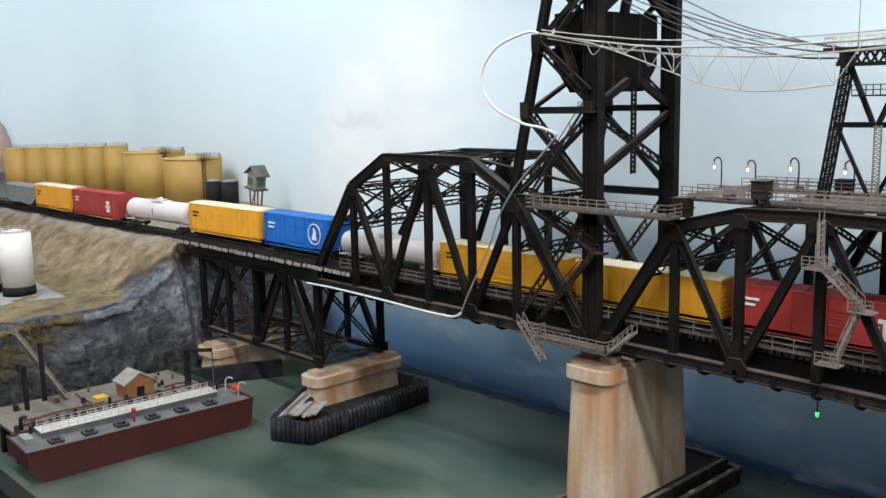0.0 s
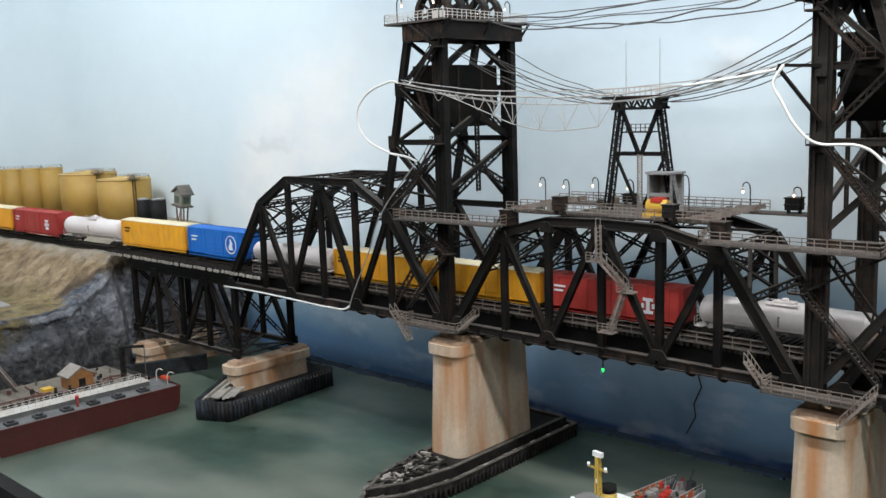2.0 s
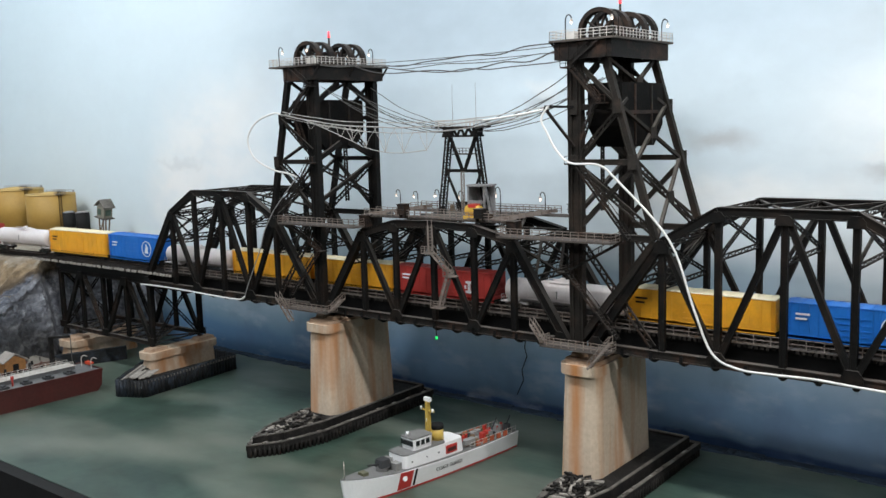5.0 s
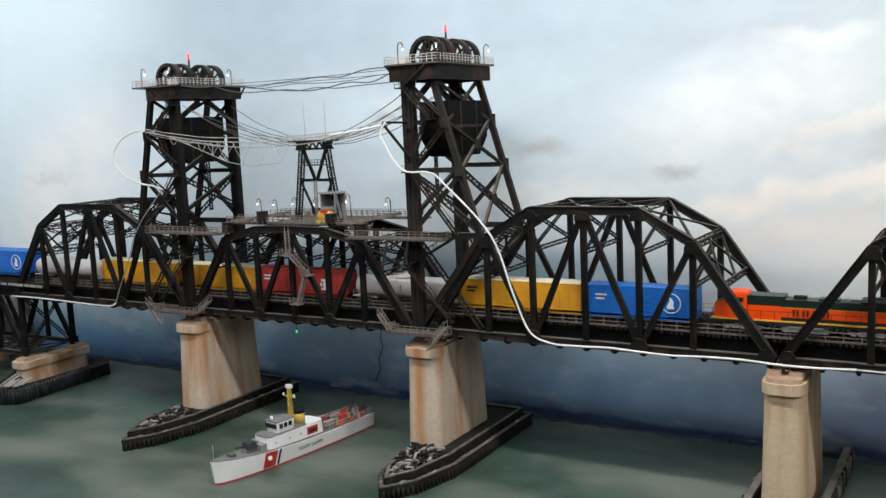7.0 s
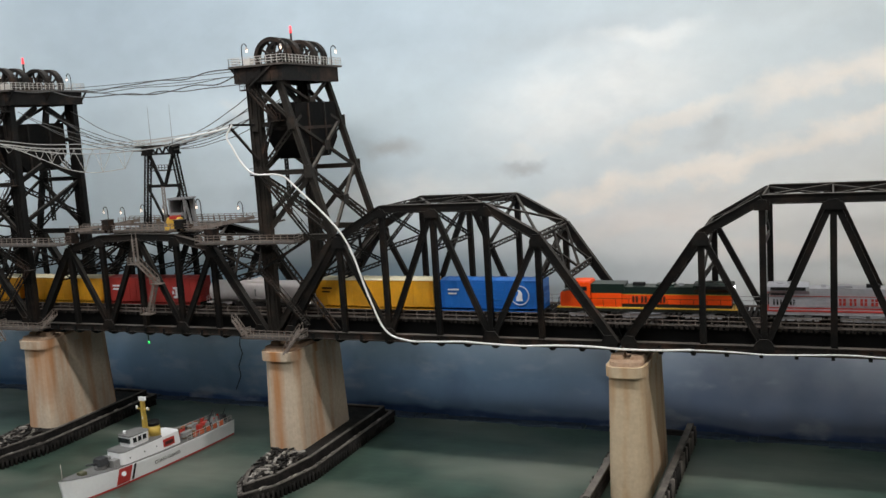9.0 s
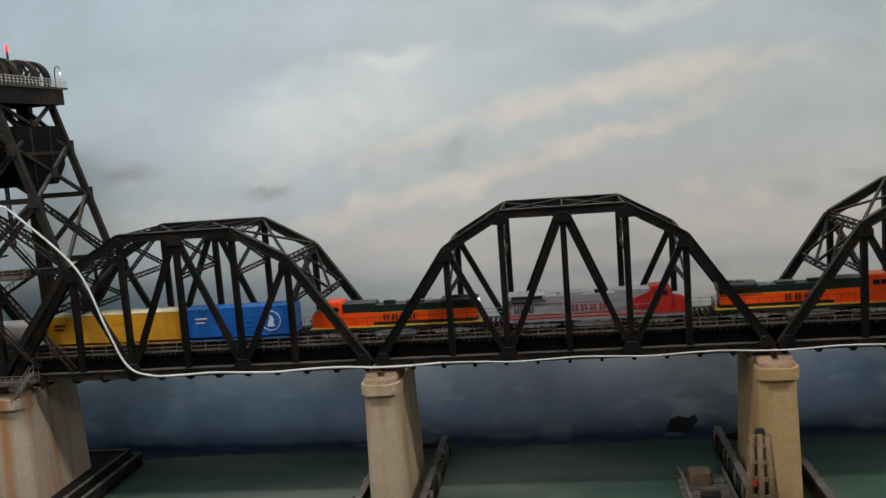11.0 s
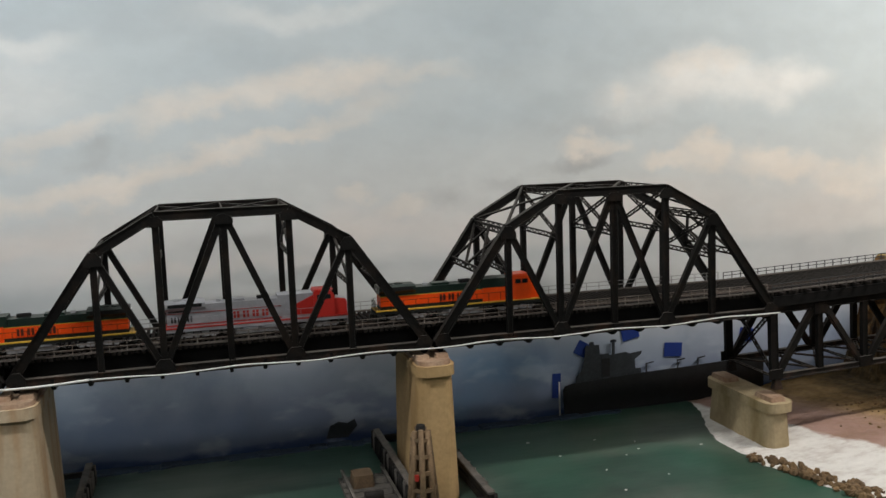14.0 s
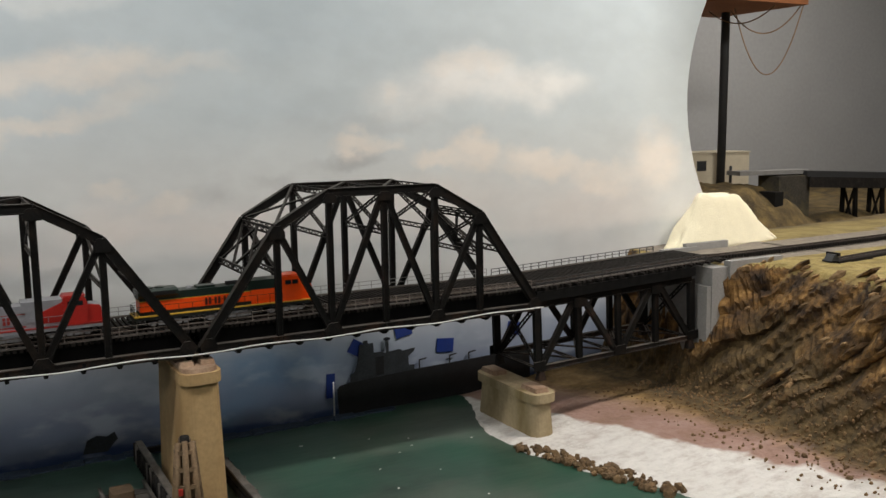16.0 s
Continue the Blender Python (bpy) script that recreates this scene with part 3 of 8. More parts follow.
def railing(bm, pts, height=0.012, gap=0.013, t=0.0007, rails=2):
    """Posts and rails along a line of points."""
    for a, b in zip(pts, pts[1:]):
        a, b = Vector(a), Vector(b)
        n = max(1, round((b - a).length / gap))
        for i in range(n + 1):
            p = a.lerp(b, i / n)
            beam(bm, p, p + Vector((0, 0, height)), t)
        for k in range(rails):
            z = Vector((0, 0, height * (k + 1) / rails))
            beam(bm, a + z, b + z, t)
    return bm


def terrain(x0, x1, y0, y1, step, height):
    """A ground sheet as a bmesh grid, and its faces' middles."""
    nx, ny = int((x1 - x0) / step) + 1, int((y1 - y0) / step) + 1
    bm = B()
    grid = [[None] * ny for _ in range(nx)]
    for i in range(nx):
        for j in range(ny):
            x, y = x0 + (x1 - x0) * i / (nx - 1), y0 + (y1 - y0) * j / (ny - 1)
            grid[i][j] = bm.verts.new(height(x, y))
    for i in range(nx - 1):
        for j in range(ny - 1):
            bm.faces.new((grid[i][j], grid[i + 1][j], grid[i + 1][j + 1], grid[i][j + 1])).smooth = True
    return bm


def smooth(a, b, x):
    t = min(max((x - a) / (b - a), 0.0), 1.0)
    return t * t * (3 - 2 * t)


def fbm(x, y, z, s):
    return noise.fractal(Vector((x * s, y * s, z * s)), 1.0, 2.0, 4)


# ---- the room and the painted backdrop ----
def wall_line():
    """The backdrop's plan: straight behind the bridge, swinging back and round at the left end."""
    pts = [(1.66, 0.27), (1.0, 0.27), (0.0, 0.27), (-1.0, 0.27), (-1.75, 0.275), (-2.05, 0.30), (-2.4, 0.355), (-2.8, 0.385), (-3.1, 0.375), (-3.3, 0.29), (-3.43, 0.12), (-3.5, -0.15), (-3.55, -0.6), (-3.6, -2.6)]
    return pts


def build_backdrop():
    bm = B()
    pts = wall_line()
    dense = []
    for (ax, ay), (bx, by) in zip(pts, pts[1:]):
        for k in range(4):
            dense.append((ax + (bx - ax) * k / 4, ay + (by - ay) * k / 4))
    dense.append(pts[-1])
    zs = [-0.30, -0.1, 0.0] + [0.04 * k for k in range(1, 21)] + [0.9, 1.0, 1.15, CEIL]
    # the free end is sawn in a shallow curve
    def edge(z):
        return 1.668 + 1.19 * (z - 0.345) ** 2
    cols = []
    for i, (x, y) in enumerate(dense):
        k = max(0.0, 1 - i / 8)
        cols.append([(bm.verts.new((x + (edge(z) - 1.66) * k, y, z)), bm.verts.new((x + (edge(z) - 1.66) * k, y + 0.012, z))) for z in zs])
    for a, b in zip(cols, cols[1:]):
        for j in range(len(zs) - 1):
            f = bm.faces.new((b[j][0], a[j][0], a[j + 1][0], b[j + 1][0]))
            f.smooth = True
            bm.faces.new((a[j][1], b[j][1], b[j + 1][1], a[j + 1][1])).smooth = True
    for j in range(len(zs) - 1):
        bm.faces.new((cols[0][j][0], cols[0][j][1], cols[0][j + 1][1], cols[0][j + 1][0]))
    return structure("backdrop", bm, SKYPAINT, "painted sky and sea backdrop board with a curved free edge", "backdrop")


build_backdrop()
structure("floor", box(B(), -4.2, 4.4, -3.2, 2.6, -1.3, -1.25), ROOMGREY, "grey room floor under the layout", "floor")
structure("ceiling", box(B(), -4.2, 4.4, -3.2, 2.6, CEIL, CEIL + 0.05), material("ceiling_white", (0.6, 0.6, 0.58), 0.9), "plain white room ceiling", "ceiling")
structure("wall_south", box(B(), -4.2, 4.4, -3.25, -3.2, -1.3, CEIL), material("wall_white", (0.5, 0.5, 0.48), 0.9), "plain pale wall behind the viewer", "wall")
structure("wall_east", box(B(), 4.4, 4.45, -3.2, 2.6, -1.3, CEIL), ROOMGREY, "plain grey wall at the end of the room", "wall")
structure("wall_north", box(B(), -4.2, 4.4, 1.75, 1.80, -1.3, CEIL), ROOMGREY, "plain grey wall of the next room bay", "wall")
structure("wall_west", box(B(), -4.25, -4.2, -3.2, 2.6, -1.3, CEIL), ROOMGREY, "plain grey wall behind the backdrop", "wall")

# ---- water and shelf ----
bm = B()
box(bm, -2.3, 1.35, -0.452, 0.285, WATER - 0.04, WATER)
box(bm, 0.8226, 1.35, -0.727, -0.4521, WATER - 0.04, WATER)
structure("water", bm, WATERMAT, "still grey-green painted harbour water", "water")
bm = B()
box(bm, -3.55, 0.80, -0.475, -0.4525, -1.25, WATER - 0.001)
box(bm, 0.80, 0.8225, -0.75, -0.4525, -1.25, WATER - 0.001)
box(bm, 0.8225, 4.4, -0.75, -0.7275, -1.25, WATER - 0.001)
structure("fascia", bm, BLACK, "black front board of the layout shelf", "fascia")


def torn_base():
    """The dark ragged tide line where backdrop and water meet."""
    bm = B()
    x = -1.95
    while x < 0.95:
        w = random.uniform(0.012, 0.05)
        h = random.uniform(0.001, 0.0045)
        prism(bm, [(x, 0.252 - random.uniform(0, 0.012)), (x + w, 0.252 - random.uniform(0, 0.010)), (x + w, 0.2695), (x, 0.2695)], WATER, WATER + h, 0.002)
        x += w * random.uniform(0.8, 1.05)
    return structure("tide_line", bm, material("dark_blue_edge", (0.018, 0.035, 0.06), 0.8, 0, 0.5, 40, 0.4), "ragged dark blue edge at the foot of the backdrop", "trim")


torn_base()

# ---- the bridge ----
PITCH = 0.5543
DEEP = 0.152
DECK = 0.031


def truss_span(name, label, xs, tops, chord=0.0105):
    """A through truss: xs are its seven panel points, tops the heights of the five upper ones."""
    ob = thing(name, label, "bridge span", "bridge spans")
    up = [(x, z) for x, z in zip(xs[1:6], tops)]
    for y in (0.0, DEEP):
        bm = B()
        channel(bm, (xs[0], y, 0.003), (xs[6], y, 0.003), chord, 0.012)
        part("bottom_chord", bm, STEEL_RUST, ob)
        line = [(xs[0], 0.004)] + up + [(xs[6], 0.004)]
        for i, (a, b) in enumerate(zip(line, line[1:])):
            bm = B()
            channel(bm, (a[0], y, a[1]), (b[0], y, b[1]), chord * 1.1, 0.0125)
            part("end_post" if i in (0, 5) else "top_chord", bm, STEEL, ob)
        for x, z in up:
            bm = B()
            channel(bm, (x, y, 0.004), (x, y, z - 0.002), chord * 0.75, 0.0085)
            part("vertical_post", bm, STEEL, ob)
        for a, b in (((xs[1], tops[0]), (xs[2], 0.004)), ((xs[2], 0.004), (xs[3], tops[2])), ((xs[3], tops[2]), (xs[4], 0.004)), ((xs[4], 0.004), (xs[5], tops[4]))):
            bm = B()
            channel(bm, (a[0], y, a[1]), (b[0], y, b[1]), chord * 0.7, 0.0085)
            part("diagonal", bm, STEEL, ob)
        # gusset plates at the joints
        s = -1 if y == 0 else 1
        for x, z, w, h in [(xs[2], 0.010, 0.026, 0.017), (xs[4], 0.010, 0.026, 0.017), (xs[3], tops[2] - 0.008, 0.024, 0.013), (xs[1], tops[0] - 0.006, 0.022, 0.018),
                           (xs[5], tops[4] - 0.006, 0.022, 0.018), (xs[2], tops[1] - 0.007, 0.020, 0.014), (xs[4], tops[3] - 0.007, 0.022, 0.015),
                           (xs[0] + 0.008, 0.010, 0.022, 0.016), (xs[6] - 0.008, 0.010, 0.022, 0.016)]:
            bm = B()
            yy = y + s * 0.0048
            profile_y(bm, [(x - w / 2, z - h / 2), (x + w / 2, z - h / 2), (x + w / 2, z), (x + w / 4, z + h / 2), (x - w / 4, z + h / 2), (x - w / 2, z)], yy - 0.0012, yy + 0.0012)
            part("gusset_plate", bm, STEEL, ob)
    # floor beams with pointed ends below the chord
    n = 12
    for i in range(n + 1):
        x = xs[0] + 0.006 + (xs[6] - xs[0] - 0.012) * i / n
        bm = B()
        profile_x(bm, [(-0.006, -0.004), (0.004, -0.0095), (DEEP - 0.004, -0.0095), (DEEP + 0.006, -0.004), (DEEP + 0.006, 0.006), (-0.006, 0.006)], x - 0.0022, x + 0.0022)
        part("floor_beam", bm, GIRDER, ob)
    for y in (0.018, 0.045, 0.076, 0.107, 0.134):
        part("stringer", box(B(), xs[0] + 0.002, xs[6] - 0.002, y - 0.003, y + 0.003, 0.004, DECK - 0.0045), GIRDER, ob)
    # bracing between the two sides
    for i, (x, z) in enumerate(up):
        part("top_strut", laced(B(), (x, 0.004, z), (x, DEEP - 0.004, z), 0.007, 12, up=(0, 0, 1)), STEEL, ob)
        low = z - (0.062 if z > 0.15 else 0.045)
        part("sway_strut", laced(B(), (x, 0.004, low), (x, DEEP - 0.004, low), 0.006, 12, up=(0, 0, 1)), STEEL, ob)
        for a, b in (((0.006, low + 0.003), (DEEP - 0.006, z - 0.004)), ((0.006, z - 0.004), (DEEP - 0.006, low + 0.003))):
            part("sway_brace", laced(B(), (x, a[0], a[1]), (x, b[0], b[1]), 0.005, 14, up=(0, 0, 1)), STEEL, ob)
    for (xa, za), (xb, zb) in zip(up, up[1:]):
        part("lateral_brace", beam(B(), (xa, 0.003, za + 0.004), (xb, DEEP - 0.003, zb + 0.004), 0.0045, 0.0025), STEEL, ob)
        part("lateral_brace", beam(B(), (xa, DEEP - 0.003, za + 0.0025), (xb, 0.003, zb + 0.0025), 0.0045, 0.0025), STEEL, ob)
    # portals on the sloping end posts
    for xa, (xb, zb) in ((xs[0], up[0]), (xs[6], up[4])):
        f = Vector((xa, 0, 0.004)).lerp(Vector((xb, 0, zb)), 0.62)
        g = Vector((xa, 0, 0.004)).lerp(Vector((xb, 0, zb)), 0.97)
        for p in (f, g):
            part("portal_strut", laced(B(), (p.x, 0.004, p.z), (p.x, DEEP - 0.004, p.z), 0.008, 12, 0.0016, (0, 0, 1)), STEEL, ob)
        mid = (f + g) / 2
        for s in (0, 1):
            for t in (0, 1):
                ya = 0.005 + (DEEP - 0.01) * (0.5 * s)
                yb = ya + (DEEP - 0.01) * 0.5
                a, b = ((ya, f), (yb, g)) if t else ((ya, g), (yb, f))
                part("portal_brace", beam(B(), (a[1].x, a[0], a[1].z), (b[1].x, b[0], b[1].z), 0.004, 0.003), STEEL, ob)
    return ob


XS = [0.0, 0.109, 0.1875, 0.273, 0.357, 0.435, 0.543]
HS = [0.160, 0.2045, 0.2045, 0.2045, 0.160]
span = truss_span("truss_span", "black riveted steel through-truss bridge span on concrete piers", XS, HS)
span.location = (-3 * PITCH, 0, 0)
for k in (-1, 0, 1):
    copy_thing(span, pose(k * PITCH, 0, 0))
LX = [-0.25, -0.157, -0.082, 0.0, 0.082, 0.157, 0.25]
LIFT = -0.846
lift = truss_span("lift_span", "black steel vertical-lift truss span with walkways on top", LX, [0.146, 0.165, 0.167, 0.165, 0.146])
lift.location = (LIFT, 0, 0)


def deck_truss(name, x0, x1, drop, label):
    """An approach span: a four-panel truss hung below the track deck, with cross frames at both ends."""
    ob = thing(name, label, "bridge span", "approach spans")
    n = 4
    xs = [x0 + (x1 - x0) * i / n for i in range(n + 1)]
    top, low = 0.002, -drop
    for y in (0.012, DEEP - 0.012):
        part("top_chord", channel(B(), (x0, y, top), (x1, y, top), 0.009, 0.011), STEEL, ob)
        part("bottom_chord", channel(B(), (x0 + 0.004, y, low), (x1 - 0.004, y, low), 0.009, 0.009), STEEL_RUST, ob)
        for i, x in enumerate(xs):
            w = 0.013 if i in (0, n) else 0.0095
            part("vertical_post", channel(B(), (x, y, low), (x, y, top), 0.008, w), STEEL, ob)
        for i in range(n):
            a, b = ((xs[i] + 0.004, low), (xs[i + 1] - 0.008, top)) if i % 2 == 0 else ((xs[i] + 0.008, top), (xs[i + 1] - 0.004, low))
            if i == 1:
                bm = laced(B(), (a[0], y, a[1]), (b[0], y, b[1]), 0.009, 18, 0.0018, (1, 0, 0))
                for o in (-0.0035, 0.0035):
                    beam(bm, (a[0], y + o, a[1]), (b[0], y + o, b[1]), 0.0016, 0.0075)
                part("diagonal", bm, STEEL_RUST, ob)
            else:
                part("diagonal", channel(B(), (a[0], y, a[1]), (b[0], y, b[1]), 0.007, 0.0105), STEEL, ob)
        s = -1 if y < 0.05 else 1
        for i, x in enumerate(xs):
            for z, h in ((top - 0.006, 0.018), (low + 0.005, 0.016)):
                if (i % 2 == 0) == (z < -0.02):
                    part("gusset_plate", box(B(), x - 0.012, x + 0.012, y + s * 0.0048 - 0.0011, y + s * 0.0048 + 0.0011, z - h / 2, z + h / 2), STEEL, ob)
    for i, x in enumerate(xs):
        part("top_strut", laced(B(), (x, 0.014, top), (x, DEEP - 0.014, top), 0.006, 10, 0.0013, (0, 0, 1)), STEEL, ob)
        part("bottom_strut", laced(B(), (x, 0.014, low), (x, DEEP - 0.014, low), 0.006, 10, 0.0013, (1, 0, 0)), STEEL, ob)
    for x in (xs[0] + 0.003, xs[n] - 0.003):
        for a, b in ((top, low), (low, top)):
            part("sway_brace", laced(B(), (x, 0.014, a), (x, DEEP - 0.014, b), 0.006, 16, 0.0014, (0, 0, 1)), STEEL, ob)
    for xa, xb in zip(xs, xs[1:]):
        part("lateral_brace", laced(B(), (xa, 0.014, low), (xb, DEEP - 0.014, low), 0.005, 16, 0.0012, (1, 0, 0)), STEEL_RUST, ob)
        part("lateral_brace", laced(B(), (xa, DEEP - 0.014, low + 0.003), (xb, 0.014, low + 0.003), 0.005, 16, 0.0012, (1, 0, 0)), STEEL_RUST, ob)
    for y in (0.006, 0.045, 0.076, 0.107, DEEP - 0.006):
        part("stringer", box(B(), x0 - 0.004, x1 + 0.004, y - 0.003, y + 0.003, 0.0085, DECK - 0.0065), GIRDER, ob)
    for x in (x0 + 0.004, x1 - 0.004):
        for y in (0.012, DEEP - 0.012):
            part("bearing_shoe", prism(B(), rounded(x - 0.008, x + 0.008, y - 0.007, y + 0.007, 0.003, 2), low - 0.020, low - 0.004, 0.003), STEEL_RUST, ob)
    return ob


# past its last truss the line climbs a little towards the hillside
GRADE_X, GRADE = 1.10, 0.034


def climb(x):
    return max(0.0, min(x, 1.50) - GRADE_X) * GRADE


RISE = climb(1.5)
deck_truss("deck_truss_span", -2.045, -1.672, 0.138, "black steel deck-truss approach span below the track beside the grey cliff")
east = deck_truss("deck_truss_span", 0.004, 0.341, 0.106, "black steel deck-truss approach span reaching a concrete abutment")
east.location = (GRADE_X, 0, 0)
east.rotation_euler = (0, -math.atan(GRADE), 0)

# ---- track over the bridge ----
TX0, TX1 = -2.14, 1.52
TRACKS = (0.045,)
bm, bm_west = B(), B()
x, i = TX0, 0
while x < TX1:
    j = random.uniform(-0.002, 0.002)
    if x < -1.56:
        box(bm, x, x + 0.0056, -0.007 + j, DEEP - 0.006 + j, DECK - 0.006, DECK)
        box(bm_west, x + 0.0006, x + 0.0050, -0.0115 + j, -0.0068 + j, DECK - 0.0062, DECK - 0.001)
        x += 0.0118
    else:
        z = climb(x)
        box(bm, x, x + 0.0042, 0.006 + j - (0.010 if x > 1.10 and i % 3 == 0 else 0), DEEP - 0.006 + j, DECK - 0.004 + z, DECK + z)
        x += 0.0075
    i += 1
whole("bridge_ties", bm, TIES, "closely laid dark timber bridge ties under the track", "ties", "", "stuff")
# The tie ends are coloured pale for the light that catches them.
whole("tie_ends", bm_west, BLEACHED_LIT, "tie ends along the west approach, coloured pale as if lit", "ties", "", "stuff")
for y in TRACKS:
    tr = thing("track", "pair of thin weathered steel rails on the bridge deck", "track", "bridge tracks")
    for s in (-1, 1):
        bm = B()
        yy = y + s * 0.0083
        profile_x(bm, [(yy - 0.0012, DECK), (yy + 0.0012, DECK), (yy + 0.0004, DECK + 0.0007), (yy + 0.0005, DECK + 0.0024), (yy - 0.0005, DECK + 0.0024), (yy - 0.0004, DECK + 0.0007)], TX0, GRADE_X)
        beam(bm, (GRADE_X, yy, DECK + 0.0012), (1.50, yy, DECK + 0.0012 + RISE), 0.0010, 0.0024)
        beam(bm, (1.50, yy, DECK + 0.0012 + RISE), (1.54, yy, DECK + 0.0012 + RISE), 0.0010, 0.0024)
        part("rail", bm, RAILSTEEL, tr)
for y, far in ((0.010, False), (DEEP - 0.010, True)):
    wk = thing("walkway", "narrow pale walkway with a low handrail beside the track", "walkway", "bridge walkways")
    part("plank", box(B(), TX0 if far else -1.60, GRADE_X, y - 0.0045, y + 0.0045, DECK + 0.0005, DECK + 0.0020), DECKING, wk)
    part("plank", beam(B(), (GRADE_X, y, DECK + 0.0012), (1.47, y, DECK + 0.0012 + climb(1.47)), 0.009, 0.0015), DECKING, wk)
    yy = y + (0.004 if far else -0.004)
    part("handrail", railing(B(), [(-1.60, yy, DECK + 0.002), (1.09, yy, DECK + 0.002)], 0.0125, 0.022, 0.0008), RAILING if not far else MIDGREY, wk)
    part("end_handrail", railing(B(), [(1.10, yy, DECK + 0.002), (1.47, yy, DECK + 0.002 + climb(1.47))], 0.011, 0.017, 0.0011), DARKGREY, wk, "low dark handrail")


# ---- piers and fenders ----
def tall_pier(cx, mat, w=0.052, y0=-0.028, y1=0.138, label=""):
    ob = thing("pier", label, "bridge pier", "tall bridge piers")
    h = w / 2
    bm = B()
    lo = rounded(cx - h - 0.004, cx + h + 0.004, y0 - 0.006, y1 + 0.008, 0.018, 6)
    prism(bm, lo, WATER, -0.035, 0.009)
    part("shaft", bm, mat, ob)
    part("cap", prism(B(), rounded(cx - h - 0.003, cx + h + 0.003, y0 - 0.005, y1 + 0.003, 0.018, 6), -0.036, -0.021, 0.0), mat, ob)
    part("cap_rim", prism(B(), rounded(cx - h + 0.001, cx + h - 0.001, y0 - 0.001, y1 - 0.001, 0.016, 6), -0.0212, -0.0155, 0.002), CAPSTONE, ob)
    for y in (0.0, DEEP * 0.68):
        for s in (-1, 1):
            part("bearing_block", prism(B(), rounded(cx + s * 0.014 - 0.010, cx + s * 0.014 + 0.010, y - 0.010, y + 0.012, 0.002, 1), -0.0160, -0.0095, 0.002), CAPSTONE, ob)
    return ob


def low_pier(x0, x1, top, mat, label):
    ob = thing("low_pier", label, "bridge pier", "low bridge piers")
    part("shaft", prism(B(), rounded(x0, x1, -0.020, 0.165, 0.016, 5), WATER, top - 0.020, 0.007), mat, ob)
    part("cap", prism(B(), rounded(x0 - 0.003, x1 + 0.003, -0.022, 0.167, 0.018, 5), top - 0.021, top - 0.006, 0.0), mat, ob)
    for y in (0.012, DEEP - 0.012):
        part("bearing_seat", prism(B(), rounded(x0 + 0.008, x1 - 0.008, y - 0.024, y + 0.024, 0.002, 1), top - 0.0065, top + 0.001, 0.003), CAPSTONE, ob)
    return ob


P1X, P2X, P3X, P4X = -1.099, -0.562, 0.005, 0.545
for px, m in ((P1X, CONCRETE), (P2X, CONCRETE), (P3X, CONCRETE_CREAM), (P4X, CONCRETE_TAN)):
    tall_pier(px, m, 0.060 if px < -0.3 else 0.050, label="tall rust-streaked concrete pier with a rounded cap in water")
low_pier(-1.688, -1.642, -0.146, CONCRETE_RUSTY, "low rust-stained concrete pier inside a black sheet-pile fender")
low_pier(1.078, 1.122, -0.134, CONCRETE_OLIVE, "low tan concrete pier on the white beach")
low_pier(-2.03, -1.965, -0.160, CONCRETE_RUSTY, "low rust-stained concrete pier at the foot of the cliff")




